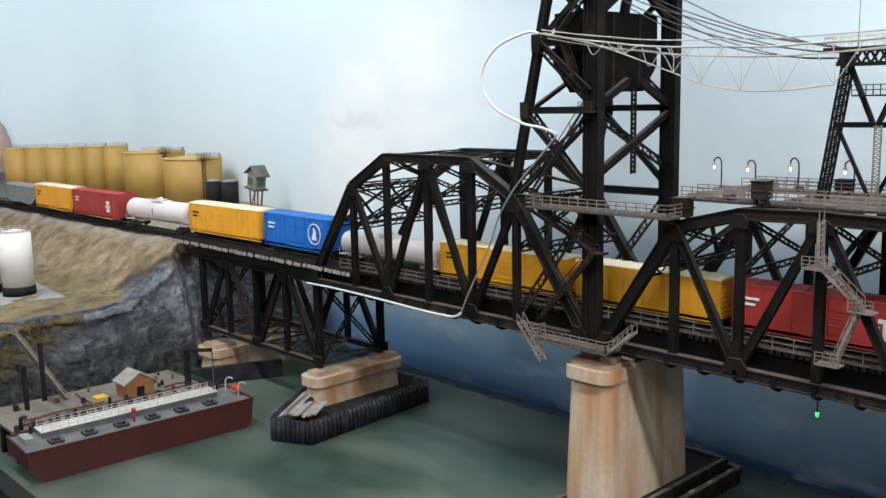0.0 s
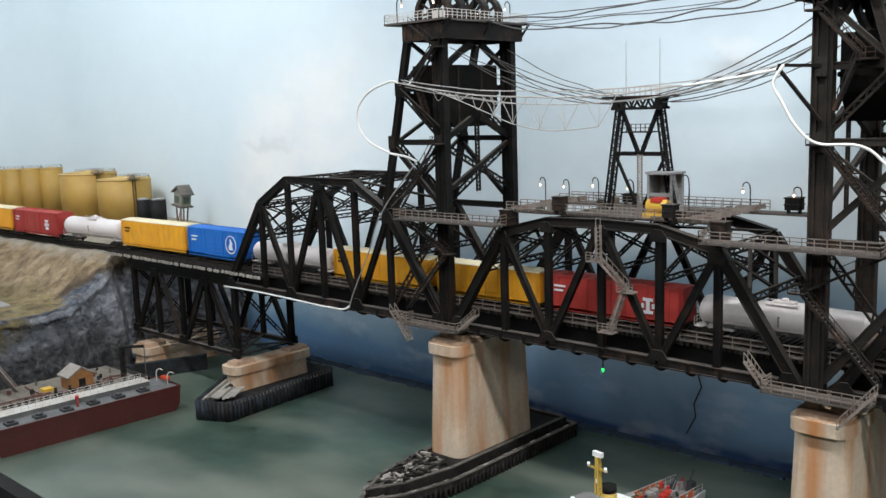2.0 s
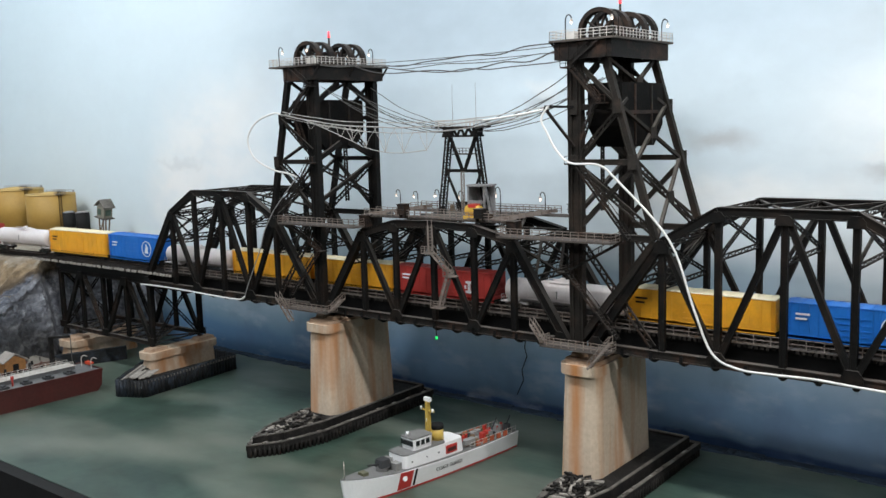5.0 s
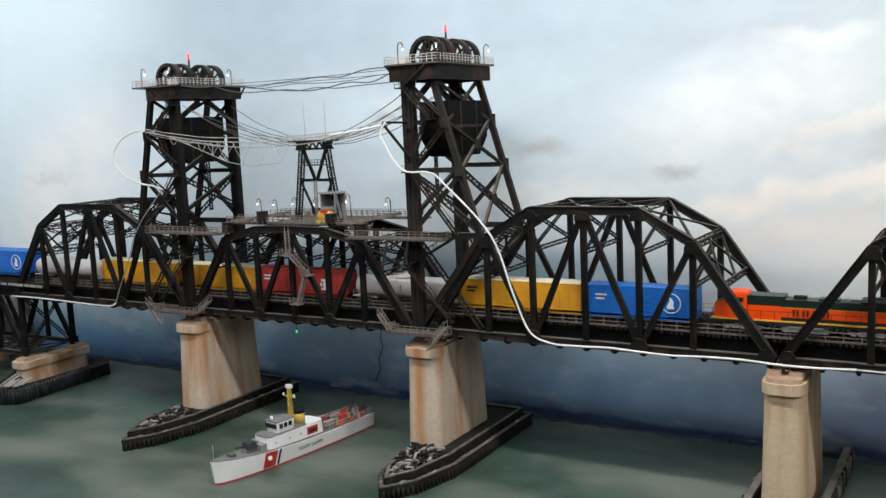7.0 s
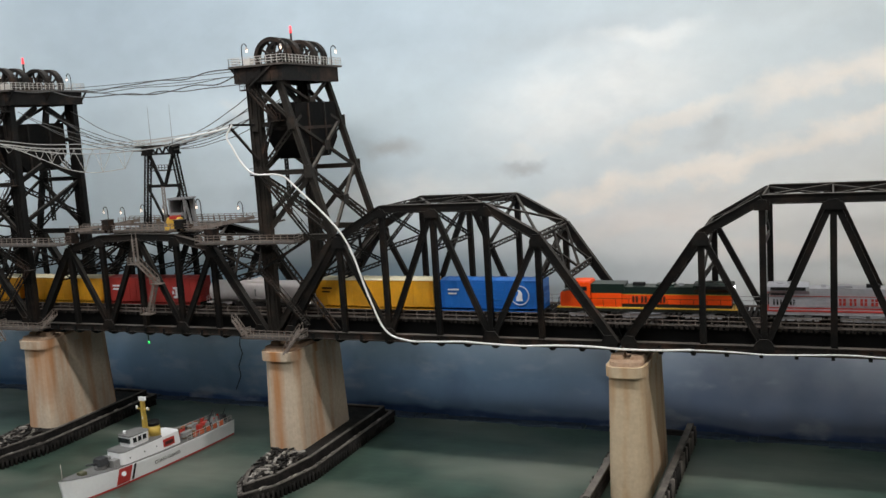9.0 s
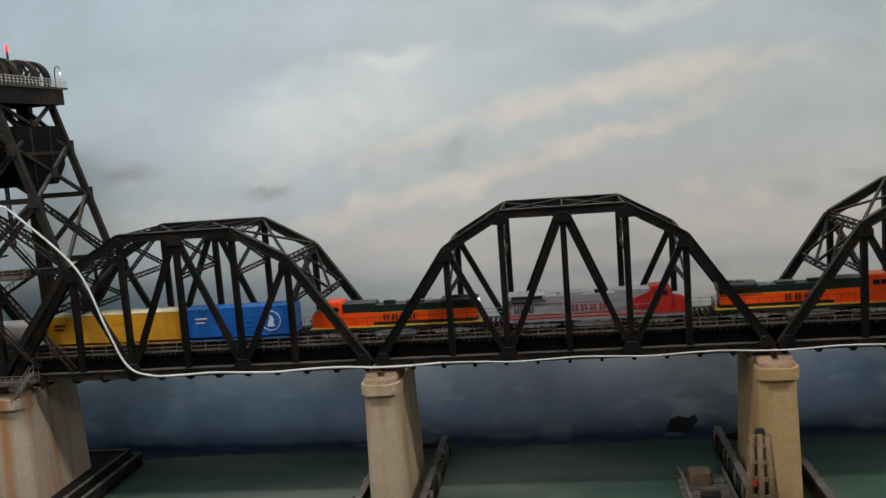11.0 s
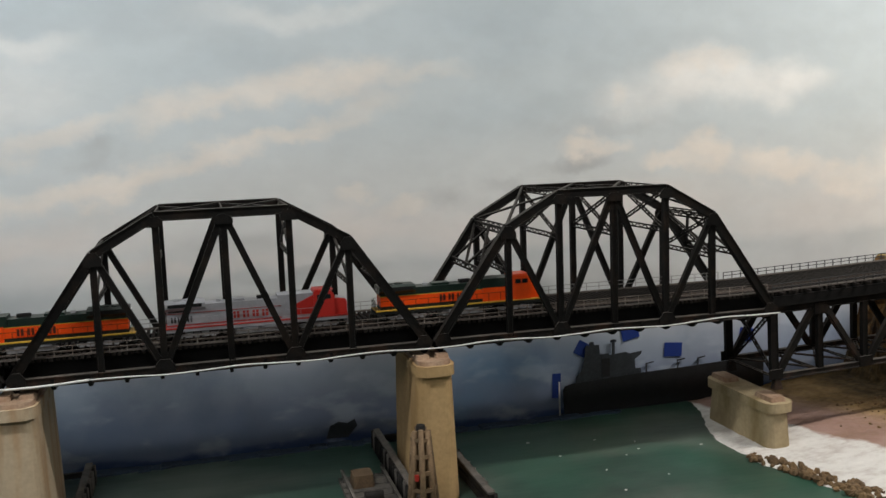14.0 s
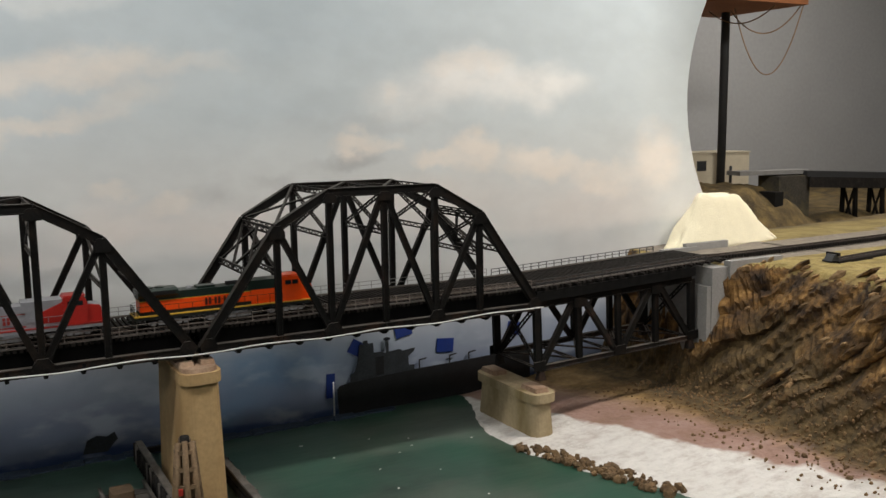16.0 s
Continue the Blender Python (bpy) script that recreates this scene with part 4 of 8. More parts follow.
def timber_fender(cx, tip, back, half=0.055, label=""):
    """A two-tier timber fender, pointed towards the viewer, with piles along its sides and loose planking on its nose."""
    ob = thing("pier_fender", label, "pier fender", "pier fenders")
    plan = [(cx, tip), (cx + half * 0.62, tip + 0.045), (cx + half, tip + 0.125), (cx + half, back), (cx - half, back), (cx - half, tip + 0.125), (cx - half * 0.62, tip + 0.045)]
    inner = [(cx + (x - cx) * 0.74, y + (0.014 if y < 0 else -0.012)) for x, y in plan]
    part("platform", prism(B(), [(cx + (x - cx) * 0.90, y) for x, y in plan], WATER, WATER + 0.015), TIMBER, ob)
    for ring, z0, z1, t in ((plan, 0.012, 0.021, 0.007), (inner, 0.014, 0.032, 0.006)):
        for a, b in zip(ring, ring[1:] + ring[:1]):
            d = (Vector((*b, 0)) - Vector((*a, 0))).normalized() * 0.002
            a3, b3 = Vector((*a, WATER + (z0 + z1) / 2)) - d, Vector((*b, WATER + (z0 + z1) / 2)) + d
            part("wale", beam(B(), a3, b3, z1 - z0, t, (0, 0, 1)), TIMBER, ob)
            part("wale_top", beam(B(), a3 + Vector((0, 0, (z1 - z0) / 2 + 0.0005)), b3 + Vector((0, 0, (z1 - z0) / 2 + 0.0005)), 0.0022, t * 0.8, (0, 0, 1)), TIMBER_GREY, ob)
    part("core", prism(B(), inner, WATER + 0.014, WATER + 0.0285), TIMBER, ob)
    pile = None
    for a, b in zip(plan, plan[1:] + plan[:1]):
        n = max(2, round((Vector(a) - Vector(b)).length / 0.0085))
        for i in range(n):
            p = Vector((a[0] + (b[0] - a[0]) * (i + 0.5) / n, a[1] + (b[1] - a[1]) * (i + 0.5) / n))
            p = p + (p - Vector((cx, (tip + back) / 2))).normalized() * 0.002
            if pile is None:
                pile = cyl(B(), (0, 0, -0.002), (0, 0, 0.0165), 0.0031, 0.0028, 7)
                me = bpy.data.meshes.new("fender_post")
                pile.to_mesh(me)
                pile.free()
                me.materials.append(TIMBER)
            o = new("fender_post", me)
            o.parent = ob
            o.location = (p.x, p.y, WATER + random.uniform(-0.001, 0.001))
    # grey chafing boards nailed along the sides, uneven at their tops
    for a, b in zip(plan[:4], plan[1:4]):
        n = max(2, round((Vector(a) - Vector(b)).length / 0.017))
        for side in (1, -1):
            for i in range(n):
                t = (i + random.random()) / n
                x, y = a[0] + (b[0] - a[0]) * t, a[1] + (b[1] - a[1]) * t
                x = cx + side * (x - cx)
                part("chafing_board", box(B(), x - 0.0016, x + 0.0016, y - 0.0050, y + 0.0050, WATER + 0.0215, WATER + 0.0225 + random.uniform(0.0, 0.0022)), random.choice((TIMBER_GREY, BLEACHED_LIT, TIMBER_GREY)), ob)
    for i in range(130):
        y = tip + 0.03 + random.random() * 0.12
        w = half * 0.55 * smooth(tip, tip + 0.12, y)
        x = cx + random.uniform(-w, w)
        a = random.uniform(0, math.pi)
        l = random.uniform(0.004, 0.012)
        z = WATER + 0.031 + random.uniform(0, 0.008) * smooth(tip + 0.02, tip + 0.1, y)
        part("plank", beam(B(), (x - l * math.cos(a), y - l * math.sin(a), z), (x + l * math.cos(a), y + l * math.sin(a), z + random.uniform(-0.002, 0.003)), 0.0026, 0.0036, (0, 0, 1)),
             random.choice((TIMBER, TIMBER, TIMBER_GREY, BLEACHED_LIT)), ob)
    return ob


FL = "two-tier tarred timber fender round the foot of a pier"
timber_fender(P1X + 0.009, -0.205, 0.215, 0.052, FL)
timber_fender(P2X + 0.027, -0.195, 0.215, 0.052, FL)


def side_fender(cx, y0, y1, half, label):
    """Open timber walls along both sides of a pier."""
    ob = thing("pier_fender", label, "pier fender", "pier fenders")
    for s in (-1, 1):
        x = cx + s * half
        for z, m in ((0.010, TIMBER), (0.024, TIMBER)):
            part("wale", beam(B(), (x, y0, WATER + z), (x, y1, WATER + z), 0.010, 0.008, (0, 0, 1)), m, ob)
        part("wale_top", beam(B(), (x, y0, WATER + 0.0305), (x, y1, WATER + 0.0305), 0.003, 0.010, (0, 0, 1)), TIMBER_GREY, ob)
        n = int((y1 - y0) / 0.014)
        for i in range(n + 1):
            y = y0 + (y1 - y0) * i / n
            part("fender_post", cyl(B(), (x + s * 0.006, y, WATER - 0.002), (x + s * 0.006, y, WATER + 0.026 + random.uniform(0, 0.006)), 0.0032, 0.0028, 7), random.choice((TIMBER, TIMBER_GREY)), ob)
    for y in (y0 + 0.01, y1 - 0.01):
        part("cross_timber", beam(B(), (cx - half, y, WATER + 0.018), (cx + half, y, WATER + 0.018), 0.008, 0.007, (0, 0, 1)), TIMBER, ob)
    return ob


side_fender(P3X + 0.004, -0.10, 0.225, 0.047, "open timber side fender round the foot of a tall pier")
side_fender(P4X + 0.004, -0.10, 0.225, 0.047, "open grey timber side fender round the foot of a tall pier")


def sheet_fender(x0, x1, y0, y1, label, top=0.036):
    """A box of upright corrugated sheet piles with a pointed front."""
    ob = thing("sheet_pile_fender", label, "pier fender", "sheet-pile fenders")
    plan = [(x0, y1), (x0, y0 + 0.12), (x1 - 0.058, y0), (x1, y0 + 0.028), (x1 - 0.022, y1)]
    part("fill", prism(B(), plan, WATER, WATER + top * 0.42), TIMBER, ob)
    p, q = Vector((x0 + 0.006, y0 + 0.122, WATER + top * 0.86)), Vector((x1 - 0.060, y0 + 0.010, WATER + top * 0.86))
    side = Vector((0.63, 0.77, 0))
    for k in range(9):
        c = p + side * (0.0065 * k) + Vector((0, 0, random.uniform(0, 0.001)))
        part("top_board", beam(B(), c.lerp(q + side * (0.0065 * k), random.uniform(0.0, 0.10) + (0.45 if k > 2 else 0.0)), c.lerp(q + side * (0.0065 * k), random.uniform(0.86, 0.99)), 0.0020, 0.0056, (0, 0, 1)), (BLEACHED_LIT, TIMBER_GREY, BLEACHED_LIT, BLEACHED_LIT)[k % 4], ob)
    part("ledger", beam(B(), p - Vector((0, 0, 0.008)) + side * 0.011, q - Vector((0, 0, 0.008)) + side * 0.011, 0.012, 0.022, (0, 0, 1)), TIMBER, ob)
    part("capping", beam(B(), (x1 - 0.001, y0 + 0.03, WATER + top - 0.005), (x1 - 0.022, y1, WATER + top - 0.005), 0.005, 0.007, (0, 0, 1)), TIMBER_GREY, ob)
    for a, b in zip(plan, plan[1:] + plan[:1]):
        a, b = Vector((*a, 0)), Vector((*b, 0))
        n = max(1, round((b - a).length / 0.0085))
        for i in range(n):
            p = a.lerp(b, (i + 0.5) / n)
            part("sheet_panel", cyl(B(), (p.x, p.y, WATER - 0.002), (p.x, p.y, WATER + top + random.uniform(-0.002, 0.001)), 0.0043, 0.0041, 6), SHEETPILE, ob)
    return ob


sheet_fender(-1.698, -1.552, -0.124, 0.158, "black corrugated sheet-pile fender round a low pier")
bm = B()
prism(bm, [(-1.950, -0.080), (-1.938, -0.085), (-1.878, 0.070), (-1.888, 0.078)], WATER - 0.002, WATER + 0.032, 0.0)
whole("black_wall", bm, SHEETPILE, "low black sheet-pile wall at the foot of the cliff", "retaining wall")


# ---- lift towers ----
def stair(bm, a, b, w, side=(0, -1, 0)):
    """A slim flight of steps with two stringers, treads and a rail."""
    a, b, s = Vector(a), Vector(b), Vector(side).normalized() * w
    for o in (Vector(), s):
        beam(bm, a + o, b + o, 0.0012, 0.003)
        up = Vector((0, 0, 0.010))
        beam(bm, a + o + up, b + o + up, 0.0008)
        for i in range(6):
            p = a.lerp(b, i / 5) + o
            beam(bm, p, p + up, 0.0007)
    n = int((b - a).length / 0.005)
    for i in range(n):
        p = a.lerp(b, (i + 0.5) / n)
        beam(bm, p, p + s, 0.0022, 0.0006, (1, 0, 0))
    return bm


def lift_tower(cx, s, rake_top, rake_low, steel, label):
    """cx: the upright columns; s: +1 when the raking legs lean to the right, by rake_low at their feet and rake_top above."""
    ob = thing("lift_tower", label, "lift tower", "lift towers")
    rake_top, rake_low = cx + s * rake_top, cx + s * rake_low
    top = 0.412
    levels = [0.163, 0.268, 0.345, top]

    def leg(z):
        return rake_low + (rake_top - rake_low) * (z - 0.163) / (top - 0.163)

    for y in (0.0, DEEP):
        for o in (-0.0075, 0.0075):
            part("column", channel(B(), (cx + o, y, -0.008), (cx + o, y, top), 0.012, 0.0064), steel, ob)
        part("column_web", beam(B(), (cx, y, -0.008), (cx, y, top), 0.006, 0.014), steel, ob)
        part("raking_leg", channel(B(), (rake_low, y, 0.163), (rake_top, y, top), 0.009, 0.0095), steel, ob)
        part("base_brace", channel(B(), (cx + s * 0.008, y, 0.015), (rake_low, y, 0.160), 0.008, 0.010), steel, ob)
        bm = laced(B(), (cx + s * 0.118, y, 0.012), (cx + s * 0.010, y, 0.150), 0.008, 22, 0.0016, (1, 0, 0))
        part("base_brace", bm, STEEL_RUST, ob)
        for z in levels[1:3]:
            part("strut", channel(B(), (cx, y, z), (leg(z), y, z), 0.006, 0.0080), steel, ob)
        part("sill_strut", channel(B(), (cx, y, 0.163), (rake_low, y, 0.163), 0.007, 0.0095), steel, ob)
        # foot panel: a crossed pair, one plain and one laced; above it single slim diagonals
        part("cross_brace", channel(B(), (cx, y, 0.170), (leg(0.262), y, 0.262), 0.005, 0.0070), steel, ob)
        part("cross_brace", laced(B(), (leg(0.172), y, 0.172), (cx, y, 0.262), 0.0075, 16, 0.0017, (1, 0, 0)), steel, ob)
        part("cross_brace", laced(B(), (cx, y, 0.272), (leg(0.341), y, 0.341), 0.006, 12, 0.0015, (1, 0, 0)), steel, ob)
        part("cross_brace", channel(B(), (leg(0.349), y, 0.349), (cx, y, 0.410), 0.004, 0.0060), steel, ob)
        for x, z in ((cx, 0.268), (leg(0.268), 0.268), (leg(0.345), 0.345), (cx, 0.345)):
            o = -0.0066 if y == 0 else 0.0066
            part("gusset_plate", box(B(), x - 0.0062, x + 0.0062, y + o - 0.0010, y + o + 0.0010, z - 0.010, z + 0.010), steel, ob)
    # sloping end face: struts, crossed bracing and a plate at each crossing
    for z in levels[:3]:
        part("tie_strut", channel(B(), (leg(z), 0.004, z), (leg(z), DEEP - 0.004, z), 0.006, 0.0075), steel, ob)
    for k, (za, zb) in enumerate(zip(levels, levels[1:])):
        xa, xb = leg(za), leg(zb)
        part("face_brace", beam(B(), (xa, 0.005, za), (xb, DEEP - 0.005, zb), 0.005, 0.0045, (1, 0, 0)), steel, ob)
        if k == 0:
            part("face_brace", laced(B(), (xa, DEEP - 0.005, za), (xb, 0.005, zb), 0.0075, 20, 0.0016, (0, 0, 1)), steel, ob)
        else:
            part("face_brace", beam(B(), (xa, DEEP - 0.005, za), (xb, 0.005, zb), 0.005, 0.0045, (1, 0, 0)), steel, ob)
        xm = (xa + xb) / 2 + s * 0.0036
        part("crossing_plate", box(B(), xm - 0.001, xm + 0.001, DEEP / 2 - 0.009, DEEP / 2 + 0.009, (za + zb) / 2 - 0.008, (za + zb) / 2 + 0.008), steel, ob)
    # upright face over the lift span: two struts, a crossed panel, and chevrons above and below the counterweight
    for z in (0.192, 0.266):
        part("tie_strut", channel(B(), (cx, 0.004, z), (cx, DEEP - 0.004, z), 0.006, 0.0075), steel, ob)
    part("face_brace", beam(B(), (cx, 0.005, 0.196), (cx, DEEP - 0.005, 0.262), 0.006, 0.0065, (1, 0, 0)), steel, ob)
    part("face_brace", laced(B(), (cx, DEEP - 0.005, 0.196), (cx, 0.005, 0.262), 0.0075, 18, 0.0016, (0, 0, 1)), steel, ob)
    for zm, ze in ((0.408, 0.372), (0.300, 0.272)):
        for y in (0.006, DEEP - 0.006):
            part("chevron_brace", beam(B(), (cx, DEEP / 2 + (0.012 if y > 0.07 else -0.012), zm), (cx, y, ze), 0.006, 0.0085, (1, 0, 0)), steel, ob)
    part("centre_hanger", laced(B(), (cx, DEEP / 2, 0.192), (cx, DEEP / 2, 0.292), 0.007, 18, 0.0014), steel, ob)
    # counterweight with its chamfered foot
    bm = B()
    xa, xb = sorted((cx + s * 0.012, cx + s * 0.066))
    profile_x(bm, [(0.012, 0.378), (0.012, 0.318), (0.040, 0.288), (0.112, 0.288), (0.140, 0.318), (0.140, 0.378)], xa, xb)
    part("counterweight", bm, DARKIRON, ob, "dark iron counterweight with a chamfered foot")
    for x in (xa - 0.0008, xb + 0.0008):
        part("counterweight_rib", box(B(), x - 0.0012, x + 0.0012, 0.010, 0.142, 0.334, 0.339), STEEL_RUST, ob)
        for y in (0.050, 0.102):
            part("counterweight_rib", box(B(), x - 0.0010, x + 0.0010, y - 0.0018, y + 0.0018, 0.290, 0.376), STEEL_RUST, ob)
    # machinery house floor: deep girder box, platform and railing
    xa, xb = sorted((cx - s * (0.019 if s < 0 else 0.027), cx + s * (0.060 if s < 0 else 0.063)))
    bm = B()
    for y in (-0.010, DEEP + 0.010):
        box(bm, xa, xb, y - 0.003, y + 0.003, 0.412, 0.436)
    for x in (xa + 0.003, xb - 0.003):
        box(bm, x - 0.003, x + 0.003, -0.007, DEEP + 0.007, 0.412, 0.436)
    for i in range(6):
        x = xa + 0.008 + (xb - xa - 0.016) * i / 5
        for y in (-0.0142, DEEP + 0.0142):
            box(bm, x - 0.0008, x + 0.0008, min(y, y * 0.9), max(y, y * 0.9), 0.414, 0.434)
    part("top_girder", bm, STEEL_RUST, ob, "rust-streaked deep girder box")
    # the floor reaches out past the girders, furthest over the left-leaning legs
    fa, fb = xa - (0.032 if s < 0 else 0.006), xb + 0.006
    part("top_floor", box(B(), fa, fb, -0.018, DEEP + 0.018, 0.4362, 0.439), DECKING, ob)
    ring = [(fa + 0.001, -0.017, 0.439), (fb - 0.001, -0.017, 0.439), (fb - 0.001, DEEP + 0.017, 0.439), (fa + 0.001, DEEP + 0.017, 0.439), (fa + 0.001, -0.017, 0.439)]
    part("top_railing", railing(B(), ring, 0.0125, 0.010, 0.0008, 3), RAILPALE, ob)
    # sheave wheels
    for y in (0.020, 0.050, 0.102, 0.132):
        c = Vector((cx + s * 0.028, y, 0.450))
        bm = B()
        seg = 30
        for r0, r1, t in ((0.0325, 0.0265, 0.006),):
            rings = []
            for k in range(seg):
                a = k * math.tau / seg
                rings.append([bm.verts.new((c.x + r * math.cos(a), c.y + yy, c.z + r * math.sin(a))) for r, yy in ((r0, -t), (r0, t), (r1, t), (r1, -t))])
            for k in range(seg):
                p, q = rings[k], rings[(k + 1) % seg]
                for j in range(4):
                    bm.faces.new((p[j], p[(j + 1) % 4], q[(j + 1) % 4], q[j]))
        for k in range(10):
            a = k * math.tau / 10
            beam(bm, c + Vector((math.cos(a), 0, math.sin(a))) * 0.006, c + Vector((math.cos(a), 0, math.sin(a))) * 0.0275, 0.0034, 0.0026)
        cyl(bm, c - Vector((0, 0.008, 0)), c + Vector((0, 0.008, 0)), 0.0068, seg=14)
        part("sheave_wheel", bm, STEEL_RUST, ob, "dark spoked cable wheel")
    part("axle_frame", box(B(), cx + s * 0.030 - 0.006, cx + s * 0.030 + 0.006, 0.008, 0.144, 0.439, 0.4445), STEEL_RUST, ob)
    part("winch_box", box(B(), cx + s * 0.030 - 0.010, cx + s * 0.030 + 0.010, 0.066, 0.086, 0.4445, 0.466), STEEL_RUST, ob)
    part("locker", box(B(), cx - s * 0.004 - 0.007, cx - s * 0.004 + 0.007, -0.008, 0.002, 0.4392, 0.4505), RAILPALE, ob, "pale grey locker")
    # beacon
    beacon = part("beacon_post", cyl(B(), (cx + s * 0.030, 0.076, 0.466), (cx + s * 0.030, 0.076, 0.492), 0.0022, 0.0016, 8), STEEL_RUST, ob)
    part("beacon", cyl(B(), (cx + s * 0.030, 0.076, 0.492), (cx + s * 0.030, 0.076, 0.503), 0.0024, 0.0016, 8), REDGLOW, ob, "red warning light")
    # stairs zigzagging down the near face
    flights = (((cx + s * 0.045, 0.436), (cx - s * 0.004, 0.402)), ((cx - s * 0.004, 0.402), (cx + s * 0.042, 0.352)), ((cx + s * 0.036, 0.350), (cx + s * 0.016, 0.300)),
               ((cx + s * 0.004, 0.266), (cx + s * 0.088, 0.162)), ((cx - s * 0.012, 0.110), (cx + s * 0.070, 0.020)), ((cx + s * 0.080, 0.160), (cx - s * 0.012, 0.110)))
    for a, b in flights:
        part("stair", stair(B(), (a[0], -0.007, a[1]), (b[0], -0.007, b[1]), 0.009), STEEL_RUST, ob)
    for x, z in ((cx + s * 0.046, 0.351), (cx - s * 0.006, 0.402), (cx - s * 0.001, 0.267), (cx - s * 0.016, 0.110)):
        bm = B()
        box(bm, x - 0.009, x + 0.009, -0.018, -0.004, z - 0.002, z)
        railing(bm, [(x - 0.009, -0.0175, z), (x + 0.009, -0.0175, z)], 0.010, 0.009, 0.0007)
        part("landing", bm, STEEL_RUST, ob)
    # bracket arm for the cable bundle
    part("bracket_arm", beam(B(), (cx, -0.006, 0.346), (cx - 0.040 if s > 0 else cx - 0.054, -0.020 if s > 0 else -0.030, 0.348), 0.0035), STEEL, ob)
    part("bracket_arm", beam(B(), (cx - 0.040 if s > 0 else cx - 0.054, -0.020 if s > 0 else -0.030, 0.346), (cx, -0.006, 0.290), 0.0035), STEEL, ob)
    # side bracket at the top that holds the upper wires
    for y in (-0.012, 0.076, DEEP + 0.012):
        part("wire_bracket", beam(B(), (cx - s * 0.014, y, 0.436), (cx - s * 0.034, y, 0.4365), 0.0025), STEEL, ob)
        part("wire_bracket", beam(B(), (cx - s * 0.032, y, 0.4360), (cx - s * 0.014, y, 0.414), 0.0025), STEEL, ob)
    # mid platform outside the hips
    xa, xb = sorted((cx - s * 0.120, cx + s * 0.072))
    bm = B()
    box(bm, xa, xb, -0.034, -0.008, 0.1565, 0.159)
    part("mid_platform", bm, DECKING, ob)
    part("mid_railing", railing(B(), [(xa, -0.008, 0.159), (xa, -0.0335, 0.159), (xb, -0.0335, 0.159), (xb, -0.008, 0.159)], 0.0125, 0.013, 0.0009, 3), RAILING, ob)
    # low platform over the pier with a short stair to the pier top
    xa, xb = sorted((cx - s * 0.045, cx + s * 0.065))
    part("low_platform", box(B(), xa, xb, -0.036, -0.008, 0.0005, 0.003), DECKING, ob)
    part("low_railing", railing(B(), [(xa, -0.008, 0.003), (xa, -0.0355, 0.003), (xb, -0.0355, 0.003), (xb, -0.008, 0.003)], 0.0125, 0.012, 0.0009, 3), RAILING, ob)
    part("pier_stair", stair(B(), (cx + s * 0.075, -0.036, 0.022), (cx + s * 0.040, -0.036, -0.020), 0.010), RAILING, ob)
    part("deck_stair", stair(B(), (cx - s * 0.070, -0.012, 0.028), (cx - s * 0.045, -0.020, 0.004), 0.010), RAILING, ob)
    return ob


DARKIRON = material("dark_iron", (0.005, 0.005, 0.005), 0.9, 0.0, 0.3, 20, 0.2, 200, (0.022, 0.016, 0.012), 18, 0.5, spec=0.1)
RAILPALE = material("pale_grey_rail", (0.52, 0.50, 0.47), 0.6, 0.0, 0.2, 60, 0.05, 300, (0.3, 0.22, 0.17), 30, 0.5)
T1X, T2X = -1.111, -0.577
lift_tower(T1X, -1, 0.063, 0.122, STEEL, "tall black steel lift tower with cable wheels and a red beacon")
lift_tower(T2X, 1, 0.047, 0.121, STEEL_BROWN, "tall black steel lift tower with zigzag stairs and red beacon")


def lamp_post(x, y, z, s, h=0.026, lit=True):
    ob = thing("lamp_post", "slim dark goose-neck lamp post with a lit warm bulb", "lamp post", "goose-neck lamps")
    pts = [(x, y, z), (x, y, z + h * 0.75), (x + s * 0.002, y, z + h * 0.95), (x + s * 0.0055, y, z + h), (x + s * 0.009, y, z + h * 0.93), (x + s * 0.0095, y, z + h * 0.83)]
    part("post", tube(B(), pts, 0.0008, 5), STEEL, ob)
    part("shade", cyl(B(), (x + s * 0.0095, y, z + h * 0.84), (x + s * 0.0095, y, z + h * 0.72), 0.0012, 0.0026, 8), RAILPALE, ob)
    part("bulb", cyl(B(), (x + s * 0.0095, y, z + h * 0.73), (x + s * 0.0095, y, z + h * 0.62), 0.0012, 0.0009, 8), LAMPGLOW, ob, "glowing warm bulb")
    return ob


for cx, s in ((T1X, -1), (T2X, 1)):
    for dx, y, d in ((-0.010, -0.010, 1), (0.072, -0.010, -1), (0.055, DEEP + 0.008, 1), (0.0, DEEP + 0.008, 1)):
        lamp_post(cx + s * dx, y, 0.439, d * s, 0.034)

# ---- on top of the lift span ----
bm = B()
for y0, y1 in ((0.004, 0.030), (DEEP - 0.030, DEEP - 0.004)):
    box(bm, LIFT - (0.150 if y0 < 0.1 else 0.186), LIFT + (0.150 if y0 < 0.1 else 0.210), y0, y1, 0.1735, 0.1760)
box(bm, LIFT - 0.060, LIFT + 0.080, 0.030, DEEP - 0.030, 0.1735, 0.1762)
deck = whole("upper_walkway", bm, DECKING, "weathered walkway boards along the top of the lift span", "walkway")
for y in (-0.001, 0.030, DEEP - 0.030, DEEP + 0.001):
    whole("walkway_railing", railing(B(), [(LIFT - 0.150, y, 0.176), (LIFT + 0.150, y, 0.176)], 0.0125, 0.0125, 0.0009, 3), RAILING, "pale weathered pipe railing along the lift-span walkway", "railing", "walkway railings")
